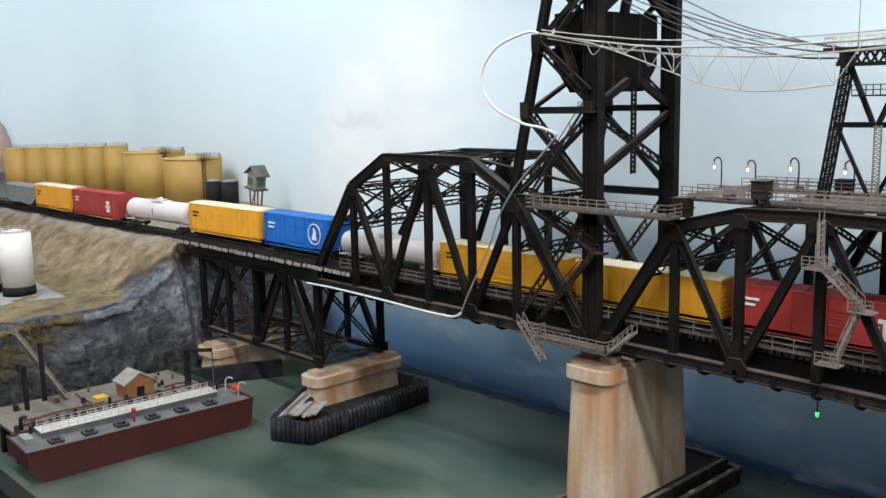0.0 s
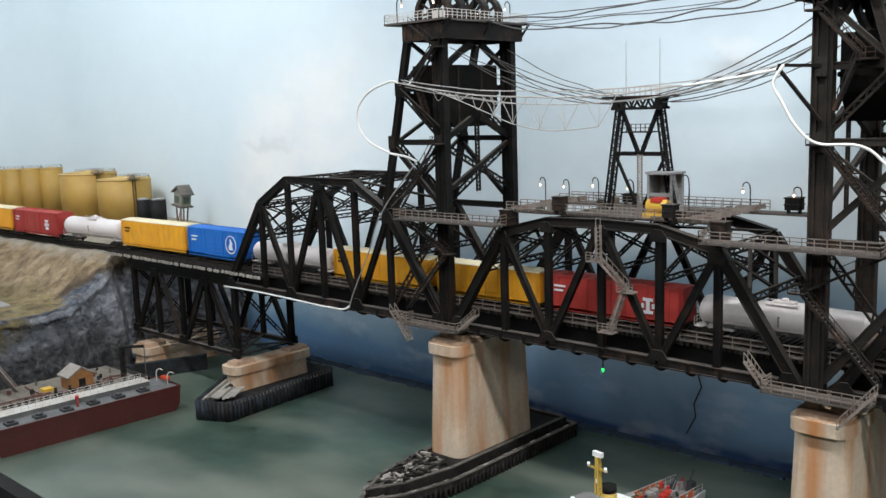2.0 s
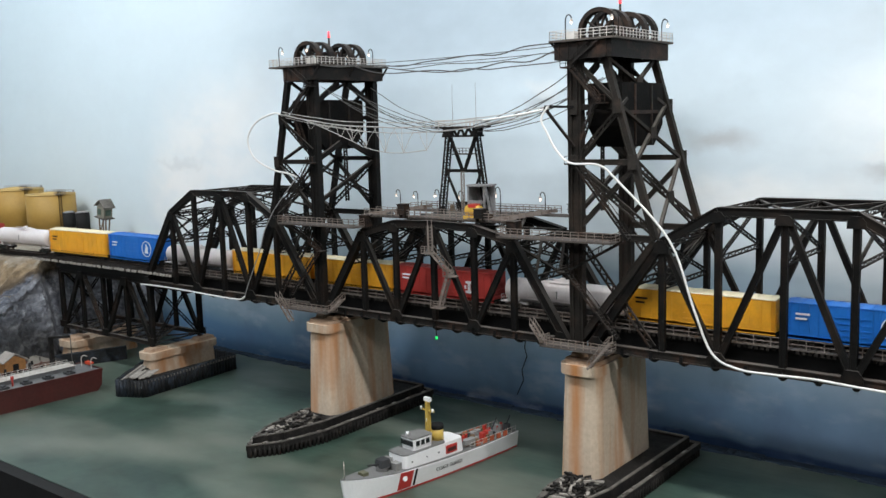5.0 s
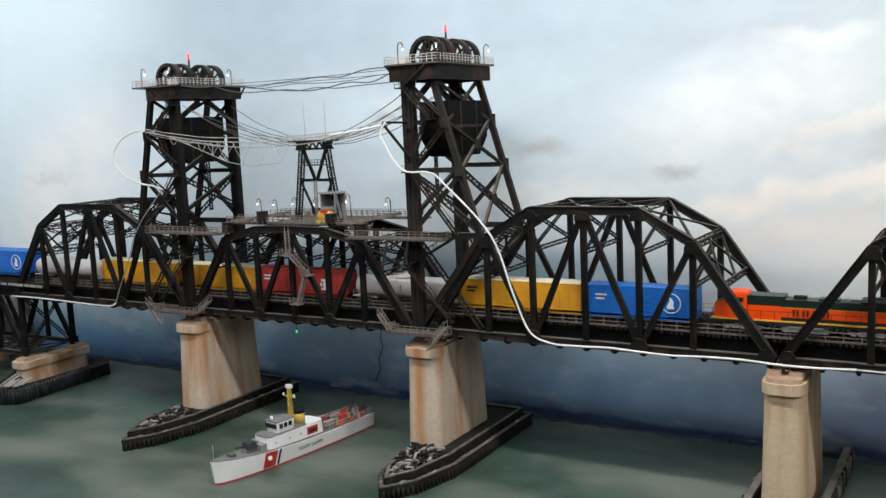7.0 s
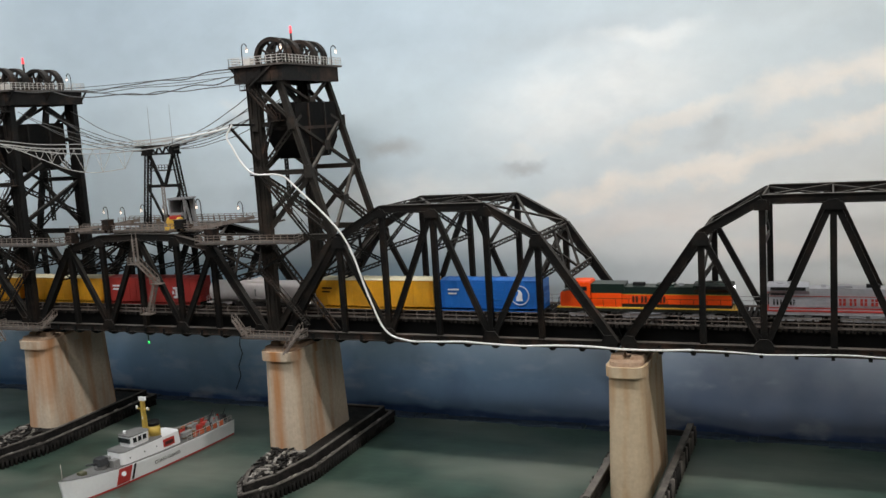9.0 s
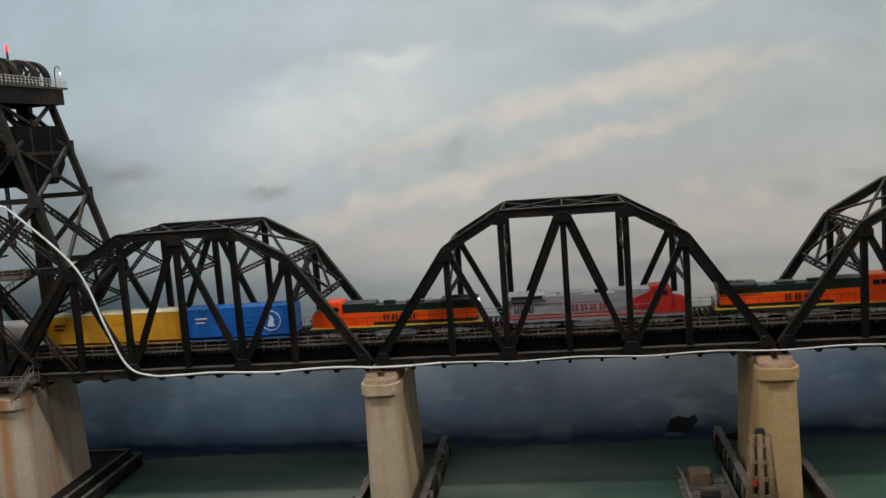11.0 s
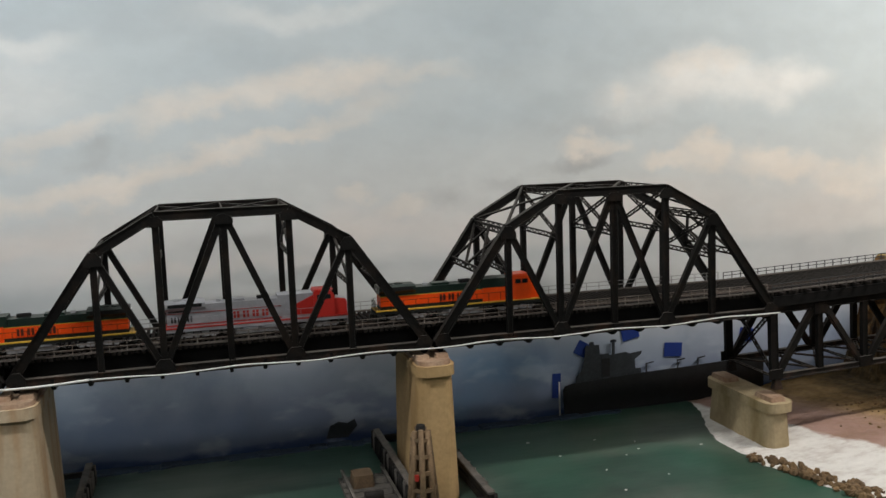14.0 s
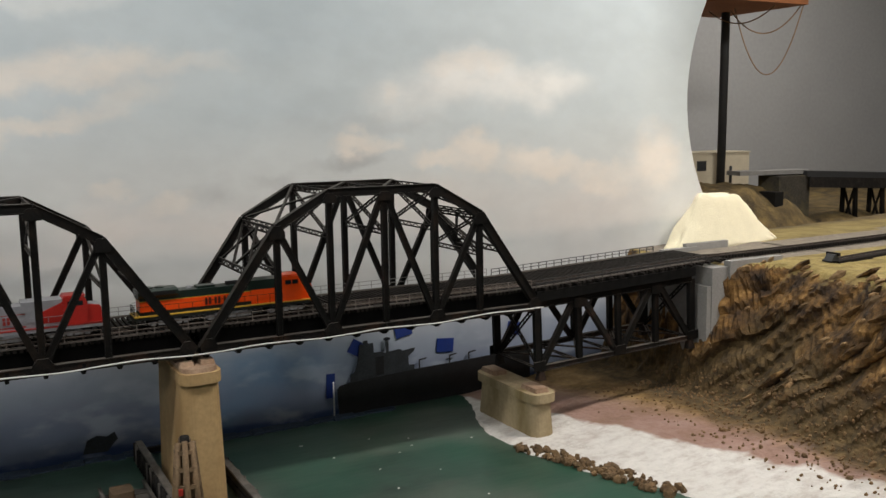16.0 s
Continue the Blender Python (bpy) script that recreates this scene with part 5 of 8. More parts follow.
for x0, x1 in ((0.110, 0.150), (-0.150, -0.115)):
    gw = thing("gangway", "tilted pale gangway planks on the lift span", "gangway", "gangways")
    for i in range(6):
        part("plank", beam(B(), (LIFT + x0, 0.01 + i * 0.026, 0.1775), (LIFT + x1, 0.02 + i * 0.024, 0.182), 0.006, 0.0016, (0, 0, 1)), RAILING, gw)
for x, y, w, h in ((-0.149, 0.0, 0.013, 0.024), (-0.062, 0.0, 0.012, 0.021), (0.096, 0.0, 0.012, 0.018), (0.159, 0.0, 0.014, 0.026), (0.190, 0.130, 0.014, 0.018), (-0.038, 0.130, 0.012, 0.014)):
    bm = B()
    z0 = 0.1765 if abs(x) < 0.148 or y > 0.1 else 0.152
    box(bm, LIFT + x - w * 0.62, LIFT + x + w * 0.62, y - w * 0.6, y + w * 0.6, z0 + h * 0.22, z0 + h)
    box(bm, LIFT + x - w * 0.70, LIFT + x + w * 0.70, y - w * 0.68, y + w * 0.68, z0 + h, z0 + h + 0.0014)
    box(bm, LIFT + x - w * 0.70, LIFT + x + w * 0.70, y - w * 0.68, y + w * 0.68, z0 + h * 0.55, z0 + h * 0.62)
    for sx in (-1, 1):
        box(bm, LIFT + x + sx * w * 0.5 - 0.0012, LIFT + x + sx * w * 0.5 + 0.0012, y - 0.003, y + 0.003, z0 - 0.001, z0 + h * 0.24)
    whole("cable_anchor", bm, STEEL_RUST, "small rusty dark anchor box on the lift span", "anchor box", "anchor boxes")
HOUSEGREY = material("weathered_house_grey", (0.25, 0.25, 0.255), 0.7, 0.0, 0.25, 60, 0.1, 300, (0.05, 0.045, 0.04), 40, 0.6)
hut = thing("control_house", "small open grey control house on the lift span", "control house", "", "", (LIFT + 0.060, 0.058, 0.1762))
hut.scale = (1.05, 1.05, 1.14)
for px in (-0.018, 0.012):
    for py in (-0.013, 0.013):
        part("post", beam(B(), (px, py, 0.0), (px, py, 0.044), 0.0028), HOUSEGREY, hut)
part("back_wall", box(B(), -0.0165, 0.0105, 0.0122, 0.0136, 0.0, 0.043), HOUSEGREY, hut)
part("side_wall", box(B(), -0.0186, -0.0172, -0.0115, 0.0115, 0.0, 0.043), HOUSEGREY, hut)
part("desk", box(B(), -0.016, 0.004, -0.008, 0.010, 0.0, 0.016), DARKGREY, hut)
part("shelf", box(B(), -0.0165, 0.0105, -0.0135, -0.0120, 0.020, 0.024), HOUSEGREY, hut)
part("roof", box(B(), -0.021, 0.015, -0.016, 0.016, 0.044, 0.0465), HOUSEGREY, hut)
part("leg_brace", beam(B(), (0.015, -0.014, 0.043), (0.026, -0.014, 0.0), 0.003), HOUSEGREY, hut)
eng = thing("engine", "small yellow winch engine on the lift span", "engine", "", "", (LIFT + 0.066, 0.024, 0.1762))
eng.scale = (1.5, 1.3, 1.5)
part("bed", box(B(), -0.011, 0.011, -0.007, 0.007, 0.0, 0.004), YELLOWTRIM, eng)
part("drum", cyl(B(), (-0.009, 0, 0.009), (0.009, 0, 0.009), 0.0055, seg=12), YELLOWTRIM, eng)
part("cover", box(B(), -0.004, 0.005, -0.006, 0.006, 0.0125, 0.016), BARRED, eng)
for x, y, d, h in ((-0.178, 0.126, -1, 0.034), (-0.136, 0.126, -1, 0.032), (-0.086, 0.126, -1, 0.036), (-0.020, 0.110, -1, 0.036), (0.072, 0.090, -1, 0.046), (0.136, 0.126, -1, 0.036), (0.200, 0.126, -1, 0.032)):
    lamp_post(LIFT + x, y, 0.1765, d, h)
rnd = random.Random(5)
for i in range(14):
    x, y = rnd.uniform(-0.145, 0.145), rnd.choice((0.012, 0.022, 0.128, 0.140, 0.06, 0.09))
    if not -0.055 < x < 0.075 and 0.03 < y < 0.12:
        y = 0.018
    w, h = rnd.uniform(0.003, 0.006), rnd.uniform(0.004, 0.010)
    bm = prism(B(), rounded(LIFT + x - w, LIFT + x + w, y - w * 0.7, y + w * 0.7, 0.001, 2), 0.1755, 0.176 + h, 0.0006)
    whole("deck_locker", bm, rnd.choice((STEEL_RUST, DARKGREY, TIMBER_BROWN, RAILING)), "small rusty locker among the gear on the lift span", "locker", "deck lockers")
for x in (-0.10, -0.03, 0.10):
    whole("deck_pipe", tube(B(), [(LIFT + x - 0.035, 0.008, 0.178), (LIFT + x, 0.010, 0.1785), (LIFT + x + 0.04, 0.007, 0.178)], 0.0012, 6), RAILING, "thin pale pipe along the lift-span walkway", "pipe", "deck pipes")
cab = thing("hanging_stair", "pale zigzag stair hanging on the side of the lift span", "stair", "", "", (LIFT + 0.016, 0, -0.004))
for a, b in (((-0.012, 0.170), (-0.012, 0.128)), ((-0.010, 0.128), (0.028, 0.094)), ((0.026, 0.092), (0.006, 0.040))):
    part("flight", stair(B(), (a[0], -0.008, a[1]), (b[0] + 0.0005, -0.008, b[1]), 0.010), RAILING, cab)
for x, z in ((-0.014, 0.126), (0.030, 0.092), (0.002, 0.038)):
    bm = B()
    box(bm, x - 0.012, x + 0.010, -0.020, -0.006, z - 0.0015, z)
    railing(bm, [(x - 0.012, -0.0195, z), (x + 0.010, -0.0195, z)], 0.011, 0.008, 0.0008, 3)
    part("landing", bm, RAILING, cab)

mast = thing("wire_mast", "black lattice wire mast with a railed platform on the lift span", "mast", "", "", (LIFT + 0.016, 0.066, 0.1762))
mast.scale = (1, 1, 1.03)
for sx in (-1, 1):
    bm = B()
    for sy in (-1, 1):
        laced(bm, (sx * 0.048, sy * 0.004, 0.0), (sx * 0.029, sy * 0.004, 0.126), 0.0075, 26, 0.0013, (1, 0, 0))
    part("leg", bm, STEEL, mast)
part("strut", channel(B(), (-0.0375, 0, 0.072), (0.0375, 0, 0.072), 0.007, 0.0050), STEEL, mast)
for sx in (-1, 1):
    part("brace", beam(B(), (sx * 0.026, 0, 0.126), (sx * 0.003, 0, 0.074), 0.005, 0.0040), STEEL, mast)
    part("foot_brace", beam(B(), (sx * 0.036, 0, 0.070), (sx * 0.004, 0, 0.006), 0.0035, 0.0030), STEEL, mast)
for y in (-0.009, 0.009):
    part("head_girder", laced(B(), (-0.036, y, 0.134), (0.036, y, 0.134), 0.013, 9, 0.0020, (0, 0, 1)), STEEL, mast)
for x in (-0.030, 0.030):
    part("head_beam", box(B(), x - 0.003, x + 0.003, -0.011, 0.011, 0.126, 0.1405), STEEL, mast)
part("platform", box(B(), -0.048, 0.048, -0.013, 0.013, 0.1405, 0.1430), STEEL_RUST, mast)
part("platform_railing", railing(B(), [(-0.047, -0.012, 0.143), (0.047, -0.012, 0.143), (0.047, 0.012, 0.143), (-0.047, 0.012, 0.143), (-0.047, -0.012, 0.143)], 0.010, 0.008, 0.0008), RAILPALE, mast)
part("inner_platform", railing(box(B(), -0.020, 0.020, -0.010, 0.010, 0.098, 0.0995), [(-0.020, -0.010, 0.0995), (0.020, -0.010, 0.0995)], 0.009, 0.007, 0.0008), STEEL_RUST, mast)
part("ladder", laced(B(), (0.008, -0.014, 0.0), (0.008, -0.014, 0.072), 0.006, 40, 0.0008, (1, 0, 0)), RAILING, mast)
for x in (-0.020, 0.028):
    part("whip_aerial", cyl(B(), (x, 0, 0.142), (x, 0, 0.210), 0.0004, 0.0002, 5), WIRE, mast)

sig = thing("signal_lamp", "small green hanging navigation light under the lift span", "signal light", "", "", (LIFT + 0.004, -0.004, -0.006))
part("stem", cyl(B(), (0, 0, 0.0), (0, 0, -0.012), 0.0009, seg=6), BLACK, sig)
part("lens", cyl(B(), (0, 0, -0.012), (0, 0, -0.0165), 0.0019, 0.0016, 10), GREENGLOW, sig, "glowing green lens")


# ---- cables ----
def wire(name, pts, r, mat, label, group=""):
    return whole(name, tube(B(), pts, r, 6), mat, label, "cable", group)


def sag(a, b, drop, n=6, wob=0.0):
    out = []
    for i in range(n + 1):
        t = i / n
        p = Vector(a).lerp(Vector(b), t)
        p.z -= 4 * drop * t * (1 - t) + (random.uniform(-wob, wob) if 0 < i < n else 0)
        out.append(p)
    return out


for y, d, w, r in ((-0.010, 0.012, 0.004, 0.0009), (0.03, 0.003, 0.0, 0.0006), (0.076, 0.020, 0.006, 0.0010), (0.10, 0.010, 0.004, 0.0007), (0.12, 0.003, 0.0, 0.0006), (DEEP + 0.010, 0.016, 0.003, 0.0009)):
    wire("span_cable", sag((T1X + 0.032, y, 0.436), (T2X - 0.032, y, 0.436), d, 10, w), r, WIRE, "thin dark slack cable between the two towers", "tower cables")
for k, y in enumerate((0.012, 0.030, 0.052, 0.076, 0.098, 0.120, 0.140)):
    for side, tx in ((-1, T1X + 0.010), (1, T2X - 0.010)):
        top = 0.400 - 0.010 * (k % 3)
        wire("hoist_cable", sag((tx, y, top), (LIFT + 0.016 + side * 0.036, 0.066 + (y - 0.076) * 0.30, 0.324 - 0.005 * (k % 3)), 0.010 + 0.003 * (k % 3), 6, 0.001), 0.0007, WIRE, "thin dark cable from a tower to the mast", "mast cables")
A1, A2 = Vector((T1X - 0.055, -0.030, 0.354)), Vector((T2X - 0.041, -0.020, 0.344))
for k, (dz, dr, r) in enumerate(((0.0, 0.024, 0.0010), (-0.004, 0.029, 0.0007), (0.004, 0.021, 0.0007), (0.001, 0.034, 0.0006))):
    wire("bundle_cable", sag(A1 + Vector((0, 0.003 * k, dz)), A2 + Vector((0, 0.003 * k, dz)), dr, 12, 0.0012), r, WIRE_PALE, "thin pale cable strung across between tower brackets", "strung cables")


def bundle(x):
    t = (x - A1.x) / (A2.x - A1.x)
    p = A1.lerp(A2, t)
    p.z -= 4 * 0.024 * t * (1 - t)
    return p


low = [bundle(-1.11), Vector((-1.049, -0.030, 0.325)), Vector((-0.991, -0.029, 0.304)), Vector((-0.959, -0.030, 0.293)), Vector((-0.919, -0.027, 0.285)), Vector((-0.877, -0.030, 0.284)), Vector((-0.829, -0.030, 0.288))]
wire("slack_string", low, 0.0007, WIRE_PALE, "slack pale string under the strung cables", "strung cables")
for i, b in enumerate(low[1:]):
    for x in (b.x - 0.024, b.x - 0.006, b.x + 0.022):
        wire("string_web", [bundle(x), (bundle(x) + b) / 2 + Vector((random.uniform(-0.004, 0.004), 0, random.uniform(-0.003, 0.003))), b], 0.00045, WIRE_PALE, "thin tangled pale web string", "web strings")
for x, d in ((-1.10, 0.016), (-1.06, 0.010), (-1.03, 0.022), (-1.00, 0.012)):
    wire("string_web", [bundle(x), bundle(x) + Vector((0.010, 0, -d)), bundle(x + 0.025)], 0.00045, WIRE_PALE, "thin tangled pale web string", "web strings")
# white cable: loops off each tower and runs along the lower chords
wire("white_cable", [A1, A1 + Vector((-0.018, 0, 0.002)), (-1.224, -0.036, 0.342), (-1.246, -0.040, 0.312), (-1.233, -0.038, 0.277), (-1.198, -0.026, 0.255), (-1.178, -0.010, 0.248), (-1.165, 0.002, 0.240)],
     0.0017, CABLE_WHITE, "white cable looping off the tower's side bracket", "white cables")
wire("grey_cable", [(-1.165, 0.002, 0.240), (-1.185, -0.009, 0.212), (-1.222, -0.010, 0.175), (-1.248, -0.010, 0.139), (-1.263, -0.010, 0.104), (-1.284, -0.010, 0.068), (-1.306, -0.010, 0.030), (-1.318, -0.010, 0.006)],
     0.0010, MIDGREY, "thin grey cable hanging down in front of the truss", "white cables")
wire("white_cable", [(-1.318, -0.010, 0.006), (-1.328, -0.011, 0.000), (-1.345, -0.011, -0.002), (-1.40, -0.011, -0.002), (-1.49, -0.011, 0.0005), (-1.586, -0.011, 0.002), (-1.668, -0.011, 0.001)],
     0.0016, CABLE_WHITE, "white cable tied along the lower chord", "white cables")
wire("white_cable", [(-0.72, -0.029, 0.331), (-0.66, -0.030, 0.337), A2, A2 + Vector((0.008, -0.004, 0.003)), A2 + Vector((0.0, -0.008, -0.014)), A2 + Vector((0.009, -0.008, -0.032)), A2 + Vector((0.024, -0.007, -0.058)), A2 + Vector((0.046, -0.006, -0.076)), A2 + Vector((0.085, 0.002, -0.079)),
                     A2 + Vector((0.112, 0.006, -0.100)), (-0.430, -0.012, 0.165), (-0.395, -0.012, 0.075), (-0.370, -0.011, 0.018), (-0.335, -0.011, 0.002)] + [(-0.29 + 0.048 * i, -0.010, 0.0008 + 0.0016 * math.sin(i * 1.7)) for i in range(9)],
     0.0016, CABLE_WHITE, "white cable looping off the tower and along the chords", "white cables")
wire("white_cable", [(0.094 + 0.048 * i, -0.010, 0.0008 + 0.0016 * math.sin((i + 8) * 1.7) + 0.0030 * smooth(0.9, 1.1, 0.094 + 0.048 * i)) for i in range(22)],
     0.0011, CABLE_WHITE, "thin white cable tied along the lower chords", "white cables")


# ---- left bank ----
def rock_relief(x, y, z, scale):
    """Blocky rock: rounded cells with cracks, plus finer chips."""
    d, _ = noise.voronoi(Vector((x * scale, y * scale, z * scale * 0.8)))
    d2, _ = noise.voronoi(Vector((x * scale * 2.6 + 7, y * scale * 2.6, z * scale * 2.2)))
    return (d[1] - d[0]) - 0.35 + 0.35 * (d2[1] - d2[0])


def left_height(x, y):
    n = fbm(x, y, 0, 6)
    n2 = fbm(x, y, 3, 22)
    plate = 0.020 + 0.026 * smooth(0.165, 0.24, y + 0.02 * n) * smooth(-2.12, -2.22, x)
    ledge = -0.068 + 0.010 * n
    s = smooth(-0.165, 0.030, y + 0.018 * n + 0.012 * n2)
    z = ledge + (plate - ledge) * s
    # furrows running down the sandy face
    z -= 0.020 * abs(noise.noise(Vector((x * 26, y * 4, 0.3)))) * 4 * s * (1 - s)
    if y < 0.165:
        z += (0.005 * n2) * (1 - smooth(0.0, 0.04, y) * 0.85)
    edge = -2.035 + 0.020 * n + 0.014 * n2 + 0.03 * smooth(-0.05, -0.25, y) - 0.055 * smooth(-0.03, 0.02, y) * (1 - smooth(0.15, 0.2, y))
    c = smooth(edge, edge - 0.055, x)
    zz = (WATER - 0.03) + (z - WATER + 0.03) * c
    steep = min(1.0, c * (1 - c) * 5)
    if steep > 0.02:
        r = rock_relief(x, y, zz, 34)
        return (x + 0.020 * r * steep, y - 0.020 * r * steep, zz + 0.010 * n2 * steep)
    return (x, y, zz)


def sorted_faces(bm, rule, mats, name, label, category):
    me = bpy.data.meshes.new(name)
    for f in bm.faces:
        f.material_index = rule(f)
    bm.to_mesh(me)
    bm.free()
    for m in mats:
        me.materials.append(m)
    return tagged(new(name, me), label, category, "", "structure")


def layered_paint(name, layers, bump=0.8, warp=0.05, warp_scale=14.0):
    """Ground paint in layers: each is (colours, (ax, ay, az, offset), width, slope): laid where ax*x + ay*y + az*z > offset, ragged, and, with a slope, where it is that flat."""
    m = bpy.data.materials.new(name)
    m.use_nodes = True
    nt = m.node_tree
    n, l = nt.nodes, nt.links
    b = n["Principled BSDF"]
    b.inputs["Roughness"].default_value = 0.93
    geo = n.new("ShaderNodeNewGeometry")
    wn = n.new("ShaderNodeTexNoise")
    wn.inputs["Scale"].default_value, wn.inputs["Detail"].default_value = warp_scale, 7
    l.new(geo.outputs["Position"], wn.inputs["Vector"])
    mad = n.new("ShaderNodeVectorMath")
    mad.operation = "MULTIPLY_ADD"
    l.new(wn.outputs["Color"], mad.inputs[0])
    mad.inputs[1].default_value = (warp,) * 3
    l.new(geo.outputs["Position"], mad.inputs[2])
    nz = n.new("ShaderNodeSeparateXYZ")
    l.new(geo.outputs["Normal"], nz.inputs[0])
    base = None
    for i, (cols, plane, width, slope, grain) in enumerate(layers):
        t = n.new("ShaderNodeTexNoise")
        t.inputs["Scale"].default_value, t.inputs["Detail"].default_value, t.inputs["Roughness"].default_value = grain[0], 9, 0.68
        mp = n.new("ShaderNodeMapping")
        mp.inputs["Scale"].default_value = grain[1]
        mp.inputs["Rotation"].default_value = grain[2]
        l.new(geo.outputs["Position"], mp.inputs["Vector"])
        l.new(mp.outputs[0], t.inputs["Vector"])
        ramp = n.new("ShaderNodeValToRGB")
        e = ramp.color_ramp.elements
        e[0].position, e[0].color = 0.30, (*cols[0], 1)
        e[1].position, e[1].color = 0.70, (*cols[-1], 1)
        for k, c in enumerate(cols[1:-1]):
            e.new(0.30 + 0.40 * (k + 1) / (len(cols) - 1)).color = (*c, 1)
        l.new(t.outputs[0], ramp.inputs[0])
        if base is None:
            base = ramp.outputs[0]
            continue
        dot = n.new("ShaderNodeVectorMath")
        dot.operation = "DOT_PRODUCT"
        l.new(mad.outputs[0], dot.inputs[0])
        dot.inputs[1].default_value = plane[:3]
        r = n.new("ShaderNodeMapRange")
        off = plane[3] + warp / 2 * sum(plane[:3])
        r.inputs["From Min"].default_value, r.inputs["From Max"].default_value = off - width / 2, off + width / 2
        l.new(dot.outputs["Value"], r.inputs["Value"])
        f = r.outputs[0]
        if slope:
            r2 = n.new("ShaderNodeMapRange")
            r2.inputs["From Min"].default_value, r2.inputs["From Max"].default_value = slope - 0.06, slope + 0.04
            l.new(nz.outputs["Z"], r2.inputs["Value"])
            mul = n.new("ShaderNodeMath")
            mul.operation = "MULTIPLY"
            l.new(f, mul.inputs[0])
            l.new(r2.outputs[0], mul.inputs[1])
            f = mul.outputs[0]
        mx = n.new("ShaderNodeMix")
        mx.data_type = "RGBA"
        l.new(f, mx.inputs["Factor"])
        l.new(base, mx.inputs["A"])
        l.new(ramp.outputs[0], mx.inputs["B"])
        base = mx.outputs["Result"]
    l.new(base, b.inputs["Base Color"])
    fine = n.new("ShaderNodeTexNoise")
    fine.inputs["Scale"].default_value, fine.inputs["Detail"].default_value = 60, 9
    l.new(geo.outputs["Position"], fine.inputs["Vector"])
    bp = n.new("ShaderNodeBump")
    bp.inputs["Strength"].default_value, bp.inputs["Distance"].default_value = bump, 0.006
    l.new(fine.outputs[0], bp.inputs["Height"])
    l.new(bp.outputs[0], b.inputs["Normal"])
    return m


ONE, FLAT0 = (1, 1, 1), (0, 0, 0)
BANK = layered_paint("painted_bank", [
    (((0.075, 0.052, 0.028), (0.20, 0.145, 0.085), (0.34, 0.265, 0.175)), (0, 0, 0, 0), 1, None, (26, (1.6, 1.1, 0.5), FLAT0)),
    (((0.028, 0.022, 0.016), (0.085, 0.06, 0.035)), (1, 0, -1.15, -2.12), 0.03, None, (30, ONE, FLAT0)),
    (((0.035, 0.028, 0.015), (0.12, 0.095, 0.04), (0.19, 0.15, 0.06)), (0, 0, -1, 0.070), 0.02, None, (30, ONE, FLAT0)),
    (((0.012, 0.014, 0.018), (0.055, 0.062, 0.080), (0.125, 0.137, 0.165), (0.26, 0.275, 0.31)), (1, 0, -1.15, -2.085), 0.02, None, (30, (1, 1, 2.4), FLAT0)),
    (((0.006, 0.007, 0.008), (0.022, 0.024, 0.028), (0.055, 0.055, 0.055), (0.13, 0.125, 0.115)), (0, 0, -1, 0.098), 0.03, None, (40, (1, 1, 1.8), FLAT0)),
    (((0.04, 0.033, 0.016), (0.15, 0.115, 0.055), (0.24, 0.185, 0.095)), (0, 0, -1, 0.052), 0.012, 0.86, (22, ONE, FLAT0)),
    (((0.19, 0.165, 0.13), (0.28, 0.245, 0.195), (0.36, 0.32, 0.265)), (0, 0, 1, 0.008), 0.012, 0.72, (40, ONE, FLAT0)),
], 1.0)
bm = terrain(-3.0, -2.26, -0.452, 0.262, 0.0095, left_height)
sorted_faces(bm, lambda f: 0, (BANK,), "ground_west", "sandy plaster bank with furrows below a dusty track bed", "ground")
bm = terrain(-2.26, -1.93, -0.452, 0.262, 0.0040, left_height)
for f in bm.faces:
    f.smooth = False
sorted_faces(bm, lambda f: 0, (BANK,), "cliff_west", "blue-grey craggy rock cliff falling to the water", "cliff")


def cliff_face():
    """The upright rock face over the dock: a dense sheet from the bank's rim to the water, pushed out in blocks and chips."""
    bm = B()
    ny, nv = 190, 64
    rows = []
    for i in range(ny + 1):
        y = -0.452 + 0.714 * i / ny
        n, n2 = fbm(-2.03, y, 0, 6), fbm(-2.03, y, 3, 22)
        edge = -2.035 + 0.020 * n + 0.014 * n2 + 0.03 * smooth(-0.05, -0.25, y) - 0.055 * smooth(-0.03, 0.02, y) * (1 - smooth(0.15, 0.2, y))
        ztop = left_height(edge - 0.075, y)[2] - 0.003
        row = []
        for k in range(nv + 1):
            v = k / nv
            z = ztop + (WATER - 0.02 - ztop) * v
            x = edge - 0.052 + 0.066 * v ** 0.8 + 0.010 * math.sin(math.pi * v)
            r = 0.009 * rock_relief(x, y, z, 26) + 0.0055 * rock_relief(x + 3, y, z, 85) + 0.012 * fbm(y, z, 5, 14)
            # the rim under the sand hangs over a little
            r = r * min(1.0, v * 9) + 0.012 * math.exp(-((v - 0.06) / 0.05) ** 2)
            row.append(bm.verts.new((x + r, y - 0.35 * r, z)))
        rows.append(row)
    for a, b in zip(rows, rows[1:]):
        for k in range(nv):
            bm.faces.new((a[k], a[k + 1], b[k + 1], b[k]))
    bmesh.ops.recalc_face_normals(bm, faces=bm.faces)
    return bm


